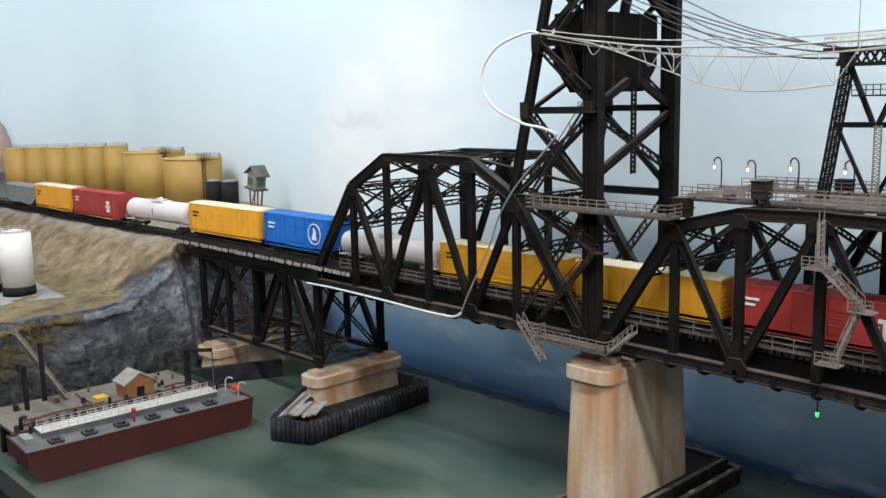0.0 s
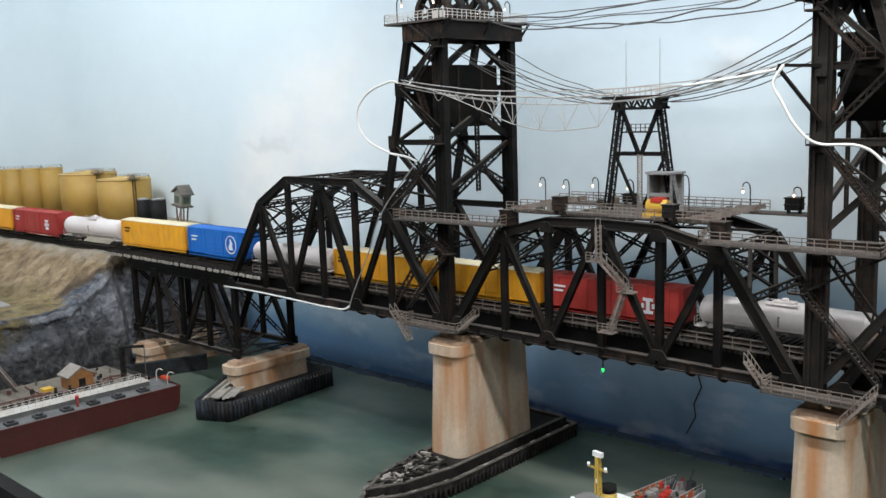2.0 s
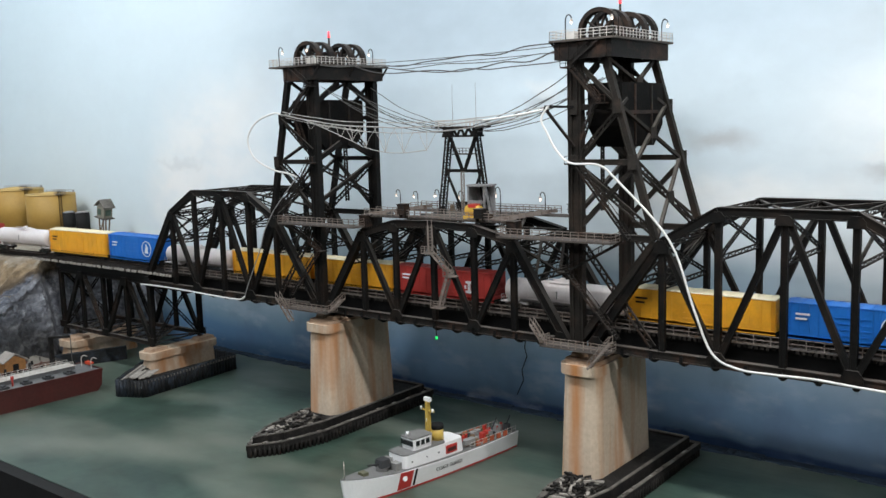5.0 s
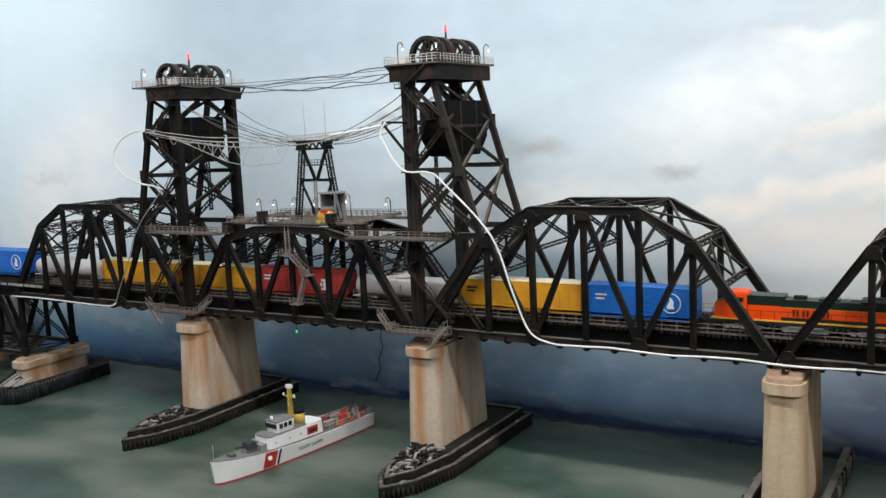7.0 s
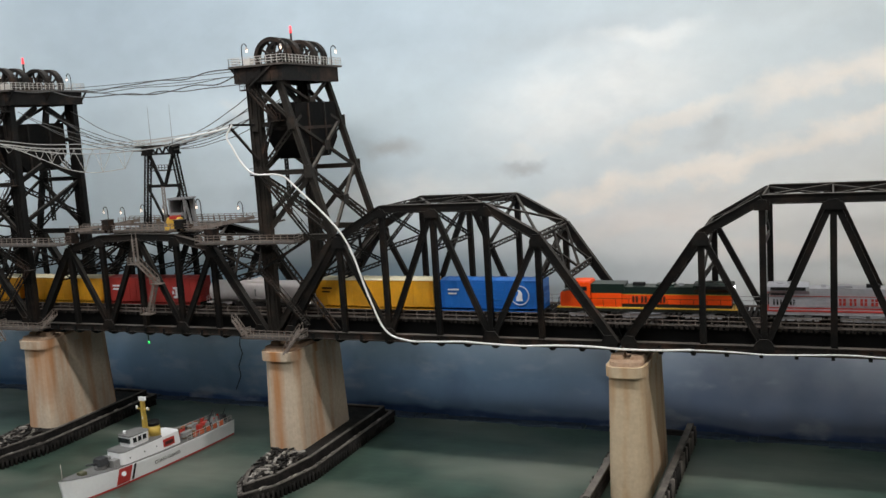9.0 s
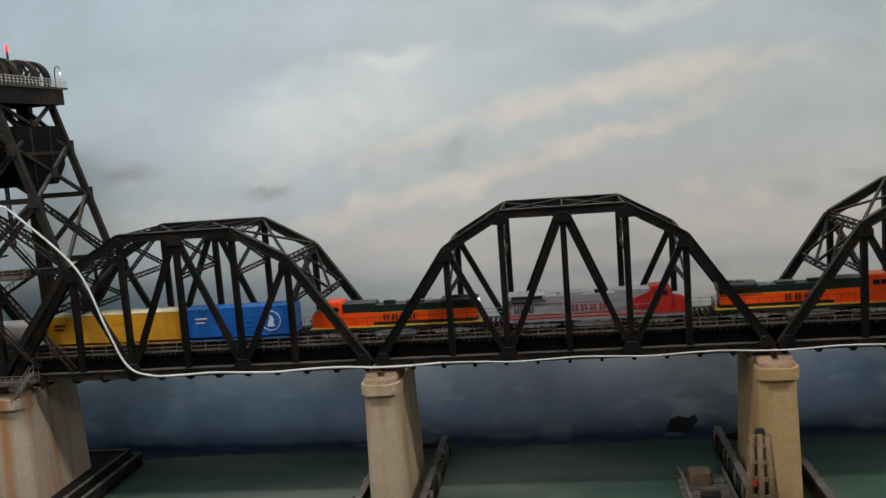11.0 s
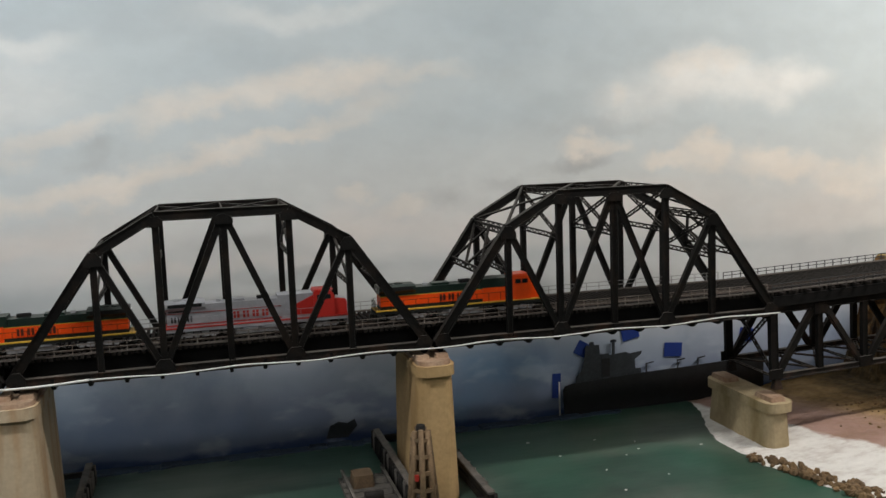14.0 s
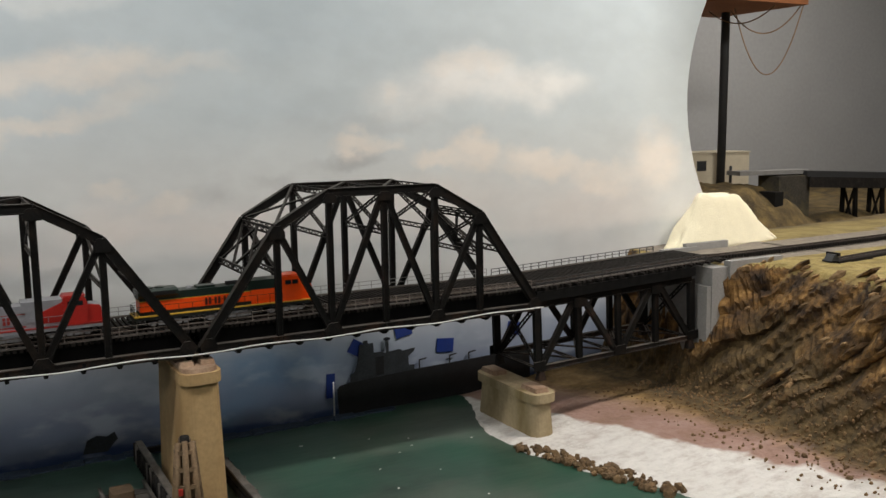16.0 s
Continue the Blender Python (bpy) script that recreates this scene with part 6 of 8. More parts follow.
ROCKFACE = layered_paint("painted_rock_face", [
    (((0.028, 0.030, 0.036), (0.075, 0.080, 0.094), (0.125, 0.134, 0.152), (0.33, 0.34, 0.36)), (0, 0, 0, 0), 1, None, (34, (1, 1, 1.3), FLAT0)),
    (((0.010, 0.010, 0.011), (0.036, 0.037, 0.040), (0.085, 0.083, 0.080)), (0, 0, -1, 0.120), 0.06, None, (46, ONE, FLAT0)),
    (((0.075, 0.080, 0.095), (0.16, 0.168, 0.19), (0.36, 0.37, 0.39)), (0, 1, 0.35, -0.075), 0.05, None, (40, (1, 1, 1.3), FLAT0)),
    (((0.020, 0.016, 0.008), (0.075, 0.058, 0.024), (0.15, 0.12, 0.055)), (0, -0.45, 1, 0.018), 0.04, None, (30, ONE, FLAT0)),
    (((0.026, 0.019, 0.012), (0.085, 0.062, 0.038), (0.17, 0.13, 0.085)), (0, 0, 1, -0.022), 0.03, None, (40, ONE, FLAT0)),
], 1.0)
structure("cliff_face", cliff_face(), ROCKFACE, "blue-grey plaster rock face with pale chipped edges", "cliff")
bm = terrain(-3.60, -2.99, -0.452, 0.45, 0.03, lambda x, y: (x, y, left_height(min(x, -3.0), y)[2]))
sorted_faces(bm, lambda f: 0, (BANK,), "ground_far_west", "dusty bank running back to the backdrop", "ground")
bm = terrain(-3.0, -1.93, 0.258, 0.60, 0.02, lambda x, y: (x, y, left_height(x, 0.255)[2]))
sorted_faces(bm, lambda f: 0, (BANK,), "ground_strip_west", "dusty strip of ground at the foot of the backdrop", "ground")

# bank track
for y in TRACKS:
    tr = thing("bank_track", "weathered track on the dusty bank", "track", "bank tracks")
    for s in (-1, 1):
        bm = B()
        pts = [(-3.80 + 0.1 * i, y + s * 0.0083 - 0.025 * smooth(-1.9, -2.6, -3.80 + 0.1 * i), DECK + 0.0012) for i in range(18)]
        tube(bm, pts, 0.0012, 4)
        part("rail", bm, RAILSTEEL, tr)
    bm = B()
    for i in range(216):
        x = -3.79 + i * 0.0077
        yy = y - 0.025 * smooth(-1.9, -2.6, x)
        box(bm, x, x + 0.0035, yy - 0.015, yy + 0.015, DECK - 0.008, DECK)
    o = part("ties", bm, TIES, tr)
    o["kind"] = "stuff"


def oil_tank(x, y, z, r, h, label, stair_side=None):
    ob = thing("oil_tank", label, "storage tank", "ochre storage tanks", "", (x, y, z))
    part("shell", cyl(B(), (0, 0, -0.01), (0, 0, h), r, seg=40), OCHRE, ob)
    part("roof", cyl(B(), (0, 0, h + 0.0002), (0, 0, h + r * 0.10), r * 0.985, r * 0.12, 40), OCHRETOP, ob)
    part("rim", cyl(B(), (0, 0, h - 0.002), (0, 0, h + 0.0012), r * 1.012, seg=40), OCHRETOP, ob)
    ring = [(r * 0.95 * math.cos(a), r * 0.95 * math.sin(a), h) for a in (radians(40 + 20 * i) for i in range(8))]
    part("railing", railing(B(), ring, 0.009, 0.012, 0.0007), RAILING, ob)
    if stair_side:
        part("ladder", laced(B(), (r * 1.03, -r * 0.15, 0), (r * 1.03, -r * 0.15, h + 0.012), 0.008, 24, 0.0008), STEEL_RUST, ob)
        bm = B()
        box(bm, r * 0.86, r * 1.10, -r * 0.3, 0.004, h + 0.001, h + 0.0025)
        railing(bm, [(r * 0.86, -r * 0.3, h), (r * 1.10, -r * 0.3, h), (r * 1.10, 0.004, h)], 0.014, 0.008, 0.0009, 3)
        part("landing", bm, RAILING, ob)
    return ob


TZ = 0.050
oil_tank(-2.532, 0.264, TZ, 0.070, 0.108, "wide ochre-yellow oil tank with a ladder, beside the backdrop", True)
oil_tank(-2.742, 0.268, TZ, 0.078, 0.118, "wide ochre-yellow oil tank with a railed roof", True)
for x, y in ((-3.018, 0.285), (-3.052, 0.240), (-3.085, 0.197), (-3.116, 0.154), (-3.146, 0.111), (-3.176, 0.068)):
    oil_tank(x, y, 0.040, 0.0345, 0.136, "slim ochre-yellow oil tank in a row of six")
for x, y, r in ((-2.378, 0.232, 0.017), (-2.335, 0.248, 0.019)):
    t = thing("dark_tank", "small dark grey upright tank beside the ochre tanks", "storage tank", "dark tanks", "", (x, y, TZ - 0.005))
    part("shell", cyl(B(), (0, 0, 0), (0, 0, 0.066), r, seg=24), BLACK, t)
    part("lid", cyl(B(), (0, 0, 0.066), (0, 0, 0.070), r * 1.05, r * 0.6, 24), MIDGREY, t)

# hut on stilts
sh = thing("stilt_hut", "small green and cream hut on tall crooked stilts", "hut", "", "", (-2.234, 0.250, 0.054))
sh.rotation_euler = (0, radians(10), 0)
for sx, sy in ((-1, -1), (1, -1), (-1, 1), (1, 1)):
    part("stilt", beam(B(), (sx * 0.006 + 0.004, sy * 0.008, -0.02), (sx * 0.010, sy * 0.010, 0.046), 0.0028), TIMBER_BROWN, sh)
part("brace", beam(B(), (-0.004, -0.009, 0.006), (0.010, -0.010, 0.040), 0.0020), TIMBER_BROWN, sh)
part("floor", box(B(), -0.022, 0.022, -0.018, 0.018, 0.046, 0.049), TIMBER_GREY, sh)
part("wall", box(B(), -0.017, 0.017, -0.013, 0.013, 0.049, 0.079), material("hut_cream", (0.20, 0.19, 0.15), 0.8, 0, 0.2, 50, 0.1), sh)
GREENDK = material("hut_green", (0.05, 0.085, 0.065), 0.7, 0, 0.2, 50, 0.1)
part("window", box(B(), -0.012, 0.004, -0.0142, -0.0128, 0.056, 0.072), GREENDK, sh)
part("window", box(B(), 0.0168, 0.0182, -0.008, 0.008, 0.056, 0.072), GREENDK, sh)
bm = B()
profile_y(bm, [(-0.024, 0.077), (0.0, 0.096), (0.024, 0.077), (0.024, 0.080), (0.0, 0.0995), (-0.024, 0.080)], -0.018, 0.018)
part("roof", bm, TIMBER_GREY, sh)
bm = B()
profile_y(bm, [(-0.017, 0.079), (0.017, 0.079), (0.0, 0.0935)], -0.0128, 0.0128)
part("gable", bm, material("hut_gable", (0.17, 0.165, 0.14), 0.8), sh)

# painted domes and dark works building at the far end
for x, y, h in ((-3.40, 0.090, 0.175), (-3.41, 0.022, 0.15)):
    d = thing("onion_dome", "pink and grey painted dome behind the storage tanks", "dome", "domes", "", (x, y, 0.10))
    bm = B()
    prof = [(0.030, 0.0), (0.040, 0.03), (0.038, 0.06), (0.026, 0.09), (0.010, 0.108), (0.002, 0.125)]
    for (r0, z0), (r1, z1) in zip(prof, prof[1:]):
        cyl(bm, (0, 0, z0 * h / 0.12), (0, 0, z1 * h / 0.12), r0, r1, 18, False)
    part("shell", bm, material("dome_pink", (0.42, 0.29, 0.27), 0.8, 0, 0.15, 20, 0.05), d)
bm = B()
box(bm, -3.45, -3.33, -0.13, 0.06, 0.02, 0.112)
whole("works_building", bm, material("dark_grey_wash", (0.16, 0.165, 0.17), 0.85, 0, 0.25, 15, 0.1), "low dark grey works building below the domes", "building")


# white silos on their ledge
def silo(x, y):
    ob = thing("white_silo", "tall white silo with a black base on a concrete pad", "silo", "white silos", "", (x, y, -0.066))
    part("base", cyl(B(), (0, 0, 0), (0, 0, 0.017), 0.0300, seg=32), BLACK, ob)
    part("shell", cyl(B(), (0, 0, 0.017), (0, 0, 0.121), 0.0288, seg=32), TANKWHITE, ob)
    part("roof", cyl(B(), (0, 0, 0.121), (0, 0, 0.125), 0.0292, 0.004, 32), TANKWHITE, ob)
    part("railing", railing(B(), [(0.024 * math.cos(a), 0.024 * math.sin(a), 0.1215) for a in (radians(45 * i) for i in range(9))], 0.008, 0.01, 0.0006), RAILPALE, ob)
    part("pipe", tube(B(), [(0.029, -0.004, 0.004), (0.038, -0.004, 0.004), (0.040, -0.004, 0.010)], 0.0022), BLACK, ob)
    return ob


CONCRETEG = material("grey_concrete", (0.27, 0.265, 0.255), 0.85, 0, 0.15, 20, 0.2)
whole("silo_pad", prism(B(), [(-2.52, -0.33), (-2.205, -0.31), (-2.195, -0.195), (-2.44, -0.175)], -0.085, -0.066, 0.001), CONCRETEG, "flat grey concrete pad under white silos", "concrete pad")
for x, y in ((-2.285, -0.246), (-2.358, -0.272), (-2.430, -0.298)):
    silo(x, y)

# ---- dock, hut, gangway and barge ----
RUSTRED = material("rusty_red_iron", (0.115, 0.042, 0.030), 0.75, 0.0, 0.4, 60, 0.2, 300, (0.05, 0.03, 0.025), 40, 0.6)
dock = thing("dock", "long dusty timber dock on black piles beside the barge", "dock")
for i in range(24):
    y = -0.43 + i * 0.0125
    part("board", box(B(), -1.925 + random.uniform(-0.002, 0.002), -1.795 + random.uniform(-0.002, 0.002), y, y + 0.0123, -0.172, -0.168), DOCKBOARD, dock)
for i in range(13):
    y = -0.425 + i * 0.024
    for x in (-1.797, -1.86, -1.915):
        part("dock_post", cyl(B(), (x, y, WATER - 0.004), (x, y, -0.172 if x < -1.80 else -0.160), 0.0042, 0.0038, 8), TIMBER, dock)
part("fender_beam", beam(B(), (-1.792, -0.43, -0.178), (-1.792, -0.135, -0.178), 0.010, 0.006, (0, 0, 1)), TIMBER, dock)
part("kerb_pipe", tube(B(), [(-1.81, -0.42, -0.165), (-1.812, -0.3, -0.165), (-1.808, -0.2, -0.165), (-1.81, -0.145, -0.165)], 0.0018), RUSTRED, dock, "dull red pipe along the dock edge")
part("cross_pipe", tube(B(), [(-1.90, -0.30, -0.165), (-1.86, -0.302, -0.165), (-1.812, -0.300, -0.165)], 0.0016), RUSTRED, dock)
hut = thing("dock_hut", "little orange-brown wooden hut with a grey shingle roof on the dock", "hut", "", "", (-1.833, -0.232, -0.168))
part("wall", box(B(), -0.019, 0.019, -0.022, 0.022, 0, 0.024), HUTWOOD, hut)
bm = B()
profile_x(bm, [(-0.022, 0.024), (0.022, 0.024), (0.0, 0.0365)], -0.019, 0.019)
part("gable", bm, HUTWOOD, hut)
bm = B()
profile_x(bm, [(-0.027, 0.0225), (0.0, 0.0385), (0.027, 0.0225), (0.027, 0.0250), (0.0, 0.0412), (-0.027, 0.0250)], -0.022, 0.022)
part("roof", bm, SHINGLE, hut)
part("door", box(B(), 0.0188, 0.0202, -0.006, 0.006, 0.0005, 0.018), BLACK, hut)
part("trim", box(B(), 0.0186, 0.0196, -0.0225, -0.0195, 0, 0.024), HUTWOOD, hut)
pal = whole("pallet", box(B(), -1.862, -1.842, -0.290, -0.272, -0.168, -0.163), YELLOWTRIM, "small yellow pallet on the dock", "pallet")
rk = thing("loading_ramp", "steep rusty loading ramp with rails rising from the dock", "ramp", "", "", (0, 0.025, 0))
for o in (0.0, 0.016):
    part("side_rail", beam(B(), (-1.90 + o, -0.345, -0.166), (-1.985 + o, -0.385, -0.070), 0.0025, 0.005), RAILING, rk)
    part("side_rail", beam(B(), (-1.90 + o, -0.345, -0.156), (-1.985 + o, -0.385, -0.060), 0.0012), RAILING, rk)
for i in range(14):
    p = Vector((-1.90, -0.345, -0.165)).lerp(Vector((-1.985, -0.385, -0.070)), i / 13)
    part("tread", beam(B(), p, p + Vector((0.016, 0, 0)), 0.004, 0.001, (0, 1, 0)), TIMBER_GREY, rk)
part("post", beam(B(), (-1.91, -0.37, -0.168), (-1.91, -0.37, -0.075), 0.006), TIMBER, rk)
part("post", beam(B(), (-1.885, -0.405, -0.168), (-1.885, -0.405, -0.10), 0.006), TIMBER, rk)
part("head_pipe", tube(B(), [(-2.02, -0.395, -0.058), (-1.985, -0.385, -0.054), (-1.96, -0.372, -0.056), (-1.95, -0.37, -0.07)], 0.0017), RUSTRED, rk, "dull red pipe head")
dv = thing("dock_gallows", "black timber gallows frame with a hanging line", "gallows frame")
part("post", beam(B(), (-1.815, -0.150, -0.168), (-1.815, -0.150, -0.108), 0.008), TIMBER, dv)
part("arm", beam(B(), (-1.8185, -0.150, -0.110), (-1.790, -0.118, -0.110), 0.005), TIMBER, dv)
part("post", beam(B(), (-1.790, -0.118, -0.168), (-1.790, -0.118, -0.112), 0.0015), WIRE, dv)
for i in range(11):
    y = -0.418 + i * 0.026
    whole("mooring_post", cyl(B(), (-1.799, y, -0.1685), (-1.799, y, -0.1685 + random.uniform(0.010, 0.020)), 0.0030, 0.0026, 7), random.choice((TIMBER, TIMBER, RUSTRED)), "short dark mooring post on the dock edge", "post", "mooring posts")
for i in range(16):
    x, y = random.uniform(-1.915, -1.825), random.choice((random.uniform(-0.415, -0.275), random.uniform(-0.19, -0.142)))
    w, h = random.uniform(0.002, 0.006), random.uniform(0.003, 0.009)
    whole("dock_crate", prism(B(), rounded(x - w, x + w, y - w * 0.8, y + w * 0.8, 0.001, 2), -0.168, -0.168 + h, 0.0005), random.choice((RUSTRED, TIMBER_GREY, RUSTRED, DARKGREY, TIMBER)), "small weathered crate among the gear on the dock", "crate", "dock crates")
for a, b in ((-0.405, -0.285), (-0.185, -0.145)):
    whole("dock_pipe", tube(B(), [(-1.828, a, -0.1655), (-1.832, (a + b) / 2, -0.1655), (-1.826, b, -0.1655)], 0.0014), RUSTRED, "thin rusty red pipe lying along the dock", "pipe", "dock pipes")
whole("dock_apron", box(B(), -1.935, -1.76, -0.134, -0.10, WATER, -0.176), TIMBER, "dark timber apron at the end of the dock", "dock")


def build_barge():
    ob = thing("barge", "maroon steel tank barge with a grey deck moored at the dock", "barge", "", "", (-1.738, -0.275, WATER))
    ob.rotation_euler = (0, 0, radians(-2.5))
    hx, hy, h = 0.045, 0.168, 0.043
    bm = B()
    profile_x(bm, [(-hy, h), (-hy, 0.022), (-hy + 0.022, -0.004), (hy - 0.016, -0.004), (hy - 0.003, 0.012), (hy, h)], -hx, hx)
    part("hull", bm, BARGERED, ob)
    part("deck", box(B(), -hx + 0.001, hx - 0.001, -hy + 0.001, hy - 0.001, h - 0.001, h + 0.0008), BARGEDECK, ob)
    for x in (-hx, hx):
        part("gunwale", box(B(), x - 0.0012, x + 0.0012, -hy, hy, h - 0.001, h + 0.0035), BARGERED, ob)
    for y in (-hy, hy):
        part("gunwale", box(B(), -hx, hx, y - 0.0012, y + 0.0012, h - 0.001, h + 0.0033), BARGERED, ob)
    part("trunk", box(B(), -0.036, -0.004, -hy + 0.035, hy - 0.035, h, h + 0.009), BARGEDECK, ob)
    part("trunk_top", box(B(), -0.037, -0.003, -hy + 0.034, hy - 0.034, h + 0.009, h + 0.0100), RAILPALE, ob, "pale grey top of the tank trunk")
    part("trunk_railing", railing(B(), [(-0.034, -hy + 0.037, h + 0.009), (-0.034, hy - 0.037, h + 0.009)], 0.009, 0.012, 0.0007), RAILPALE, ob)
    part("trunk_railing", railing(B(), [(-0.006, -hy + 0.037, h + 0.009), (-0.006, hy - 0.037, h + 0.009)], 0.009, 0.012, 0.0007), RAILPALE, ob)
    for i in range(6):
        y = -hy + 0.045 + i * 0.046
        hatch = part("hatch", box(B(), 0.012, 0.030, y - 0.009, y + 0.009, h, h + 0.005), DARKGREY, ob)
        part("hatch_lid", cyl(B(), (0.021, y, h + 0.005), (0.021, y, h + 0.009), 0.006, 0.005, 10), DARKGREY, ob)
    for i in range(9):
        y = -hy + 0.03 + i * 0.036
        part("bollard", cyl(B(), (-0.040, y, h), (-0.040, y, h + 0.011), 0.0022, seg=8), BLACK, ob)
    part("vent", cyl(B(), (0.016, -0.01, h), (0.016, -0.01, h + 0.016), 0.002, seg=8), BARRED, ob)
    part("vent_head", cyl(B(), (0.016, -0.01, h + 0.015), (0.016, -0.01, h + 0.021), 0.0035, seg=8), BARRED, ob, "red vent head")
    for x, y in ((-0.020, hy - 0.012), (0.018, hy - 0.010)):
        part("davit", tube(B(), [(x, y, h), (x, y, h + 0.018), (x + 0.003, y + 0.004, h + 0.024), (x + 0.010, y + 0.008, h + 0.022)], 0.001, 5), RAILPALE, ob)
    bm = B()
    profile_y(bm, [(-0.013, 0.004), (-0.008, 0.0), (0.008, 0.0), (0.013, 0.004), (0.010, 0.006), (-0.010, 0.006)], -0.004, 0.004)
    for v in bm.verts:
        v.co += Vector((0.006, hy - 0.008, h + 0.008))
    part("lifeboat", bm, material("red_orange", (0.55, 0.06, 0.02), 0.5), ob, "small red lifeboat")
    part("winch", box(B(), -0.020, 0.010, -hy + 0.008, -hy + 0.020, h, h + 0.010), MIDGREY, ob)
    return ob


build_barge()


# ---- patrol ship ----
def build_ship():
    ob = thing("patrol_ship", "white patrol ship with a red bow stripe and buff mast", "ship", "", "", (-0.793, -0.084, WATER))
    ob.rotation_euler = (0, 0, radians(-8.0))
    L2 = 0.178
    st = [(-1.0, 0.002, 0.040), (-0.92, 0.010, 0.038), (-0.78, 0.018, 0.035), (-0.5, 0.026, 0.031), (0.0, 0.029, 0.028), (0.5, 0.028, 0.027), (0.85, 0.025, 0.0275), (1.0, 0.022, 0.028)]
    def ring(t, w, z, lo, hi, k0, k1):
        return [(-w * k1, t * L2, hi), (-w * k0, t * L2, lo), (w * k0, t * L2, lo), (w * k1, t * L2, hi)]
    for nm, mat, lo, hi, k0, k1 in (("boot_stripe", SHIPRED, -0.004, 0.0032, 0.80, 0.85), ("hull", SHIPWHITE, 0.0032, None, 0.85, 1.0)):
        bm = B()
        rows = [[bm.verts.new(p) for p in ring(t if not (i == 0 and nm != "hull") else t + 0.03, w, z, lo, (hi if hi else z), k0, k1)] for i, (t, w, z) in enumerate(st)]
        if nm == "hull":
            for v in rows[0][1:3]:
                v.co.y += 0.03 * L2
        for a, b in zip(rows, rows[1:]):
            for j in range(4):
                bm.faces.new((a[j], a[(j + 1) % 4], b[(j + 1) % 4], b[j]))
        bm.faces.new(rows[0])
        bm.faces.new(rows[-1][::-1])
        bmesh.ops.recalc_face_normals(bm, faces=bm.faces)
        part(nm, bm, mat, ob)
    bm = B()
    rows = [[bm.verts.new((s * w * 0.93, t * L2, z + 0.0006)) for s in (-1, 1)] for t, w, z in st]
    for a, b in zip(rows, rows[1:]):
        bm.faces.new((a[0], a[1], b[1], b[0]))
    for v in list(bm.verts):
        pass
    r = bmesh.ops.extrude_face_region(bm, geom=bm.faces[:])
    for v in [g for g in r["geom"] if isinstance(g, bmesh.types.BMVert)]:
        v.co.z += 0.0008
    bmesh.ops.recalc_face_normals(bm, faces=bm.faces)
    part("deck", bm, SHIPDECK, ob)
    # slanting stripe on each bow
    for s in (-1, 1):
        for t0, t1, mat in ((-0.52, -0.38, SHIPRED), (-0.355, -0.335, BLACK)):
            bm = B()
            vs = []
            for t, sl in ((t0, 0.0), (t1, 0.0)):
                w = 0.026 + (t + 0.5) * 0.006
                z = 0.031 - (t + 0.5) * 0.006
                for zz, k in ((0.005, 0.862), (z, 1.0)):
                    for e in (0.0003, 0.0012):
                        vs.append(bm.verts.new((s * (w * k + e), (t + (0.03 if zz > 0.01 else 0)) * L2, zz)))
            a = vs
            for f in ((1, 3, 7, 5), (0, 4, 6, 2), (0, 2, 3, 1), (4, 5, 7, 6), (2, 6, 7, 3), (0, 1, 5, 4)):
                bm.faces.new([a[i] for i in f])
            bmesh.ops.recalc_face_normals(bm, faces=bm.faces)
            part("bow_stripe", bm, mat, ob, "slanting red and dark bow stripe")
        part("emblem", cyl(B(), (s * 0.0258, -0.45 * L2, 0.021), (s * 0.0275, -0.45 * L2, 0.0215), 0.0042, seg=16), SHIPWHITE, ob)
    for s in (-1, 1):
        cu = bpy.data.curves.new("hull_lettering", "FONT")
        cu.body, cu.size, cu.extrude, cu.align_x = "COAST GUARD", 0.0080, 0.0002, "CENTER"
        tmp = new("hull_lettering", cu)
        dg = bpy.context.evaluated_depsgraph_get()
        me = bpy.data.meshes.new_from_object(tmp.evaluated_get(dg))
        bpy.data.objects.remove(tmp)
        me.materials.append(DARKGREY)
        o = new("hull_lettering", me)
        o.parent = ob
        o.matrix_local = pose(s * 0.0281, 0.06 * L2, 0.0145, 83, 0, 90 if s > 0 else -90)
    # deckhouse and bridge
    z = 0.030
    part("deckhouse", prism(B(), rounded(-0.0215, 0.0215, -0.076, 0.052, 0.009, 4), z - 0.004, z + 0.021, 0.0022), SHIPWHITE, ob)
    part("deckhouse_roof", prism(B(), rounded(-0.0200, 0.0200, -0.0745, 0.014, 0.008, 4), z + 0.021, z + 0.0225, 0), SHIPDECK, ob)
    part("wheelhouse", prism(B(), rounded(-0.0150, 0.0150, -0.050, -0.012, 0.005, 4), z + 0.0225, z + 0.0400, -0.0015), SHIPWHITE, ob)
    for x in (-0.0105, -0.0035, 0.0035, 0.0105):
        part("window", box(B(), x - 0.0026, x + 0.0026, -0.0523, -0.0505, z + 0.0295, z + 0.0372), GLASS, ob)
    for s in (-1, 1):
        for y in (-0.043, -0.033, -0.023):
            part("window", box(B(), s * 0.0162 - 0.0007, s * 0.0162 + 0.0007, y - 0.0032, y + 0.0032, z + 0.0295, z + 0.0372), GLASS, ob)
        part("stair_panel", box(B(), s * 0.0212 - 0.0008, s * 0.0212 + 0.0008, 0.010, 0.034, z + 0.003, z + 0.016), SHIPRED, ob, "red panel on the deckhouse side")
        part("panel_recess", box(B(), s * 0.0218 - 0.0008, s * 0.0218 + 0.0008, 0.013, 0.031, z + 0.006, z + 0.012), BARGERED, ob)
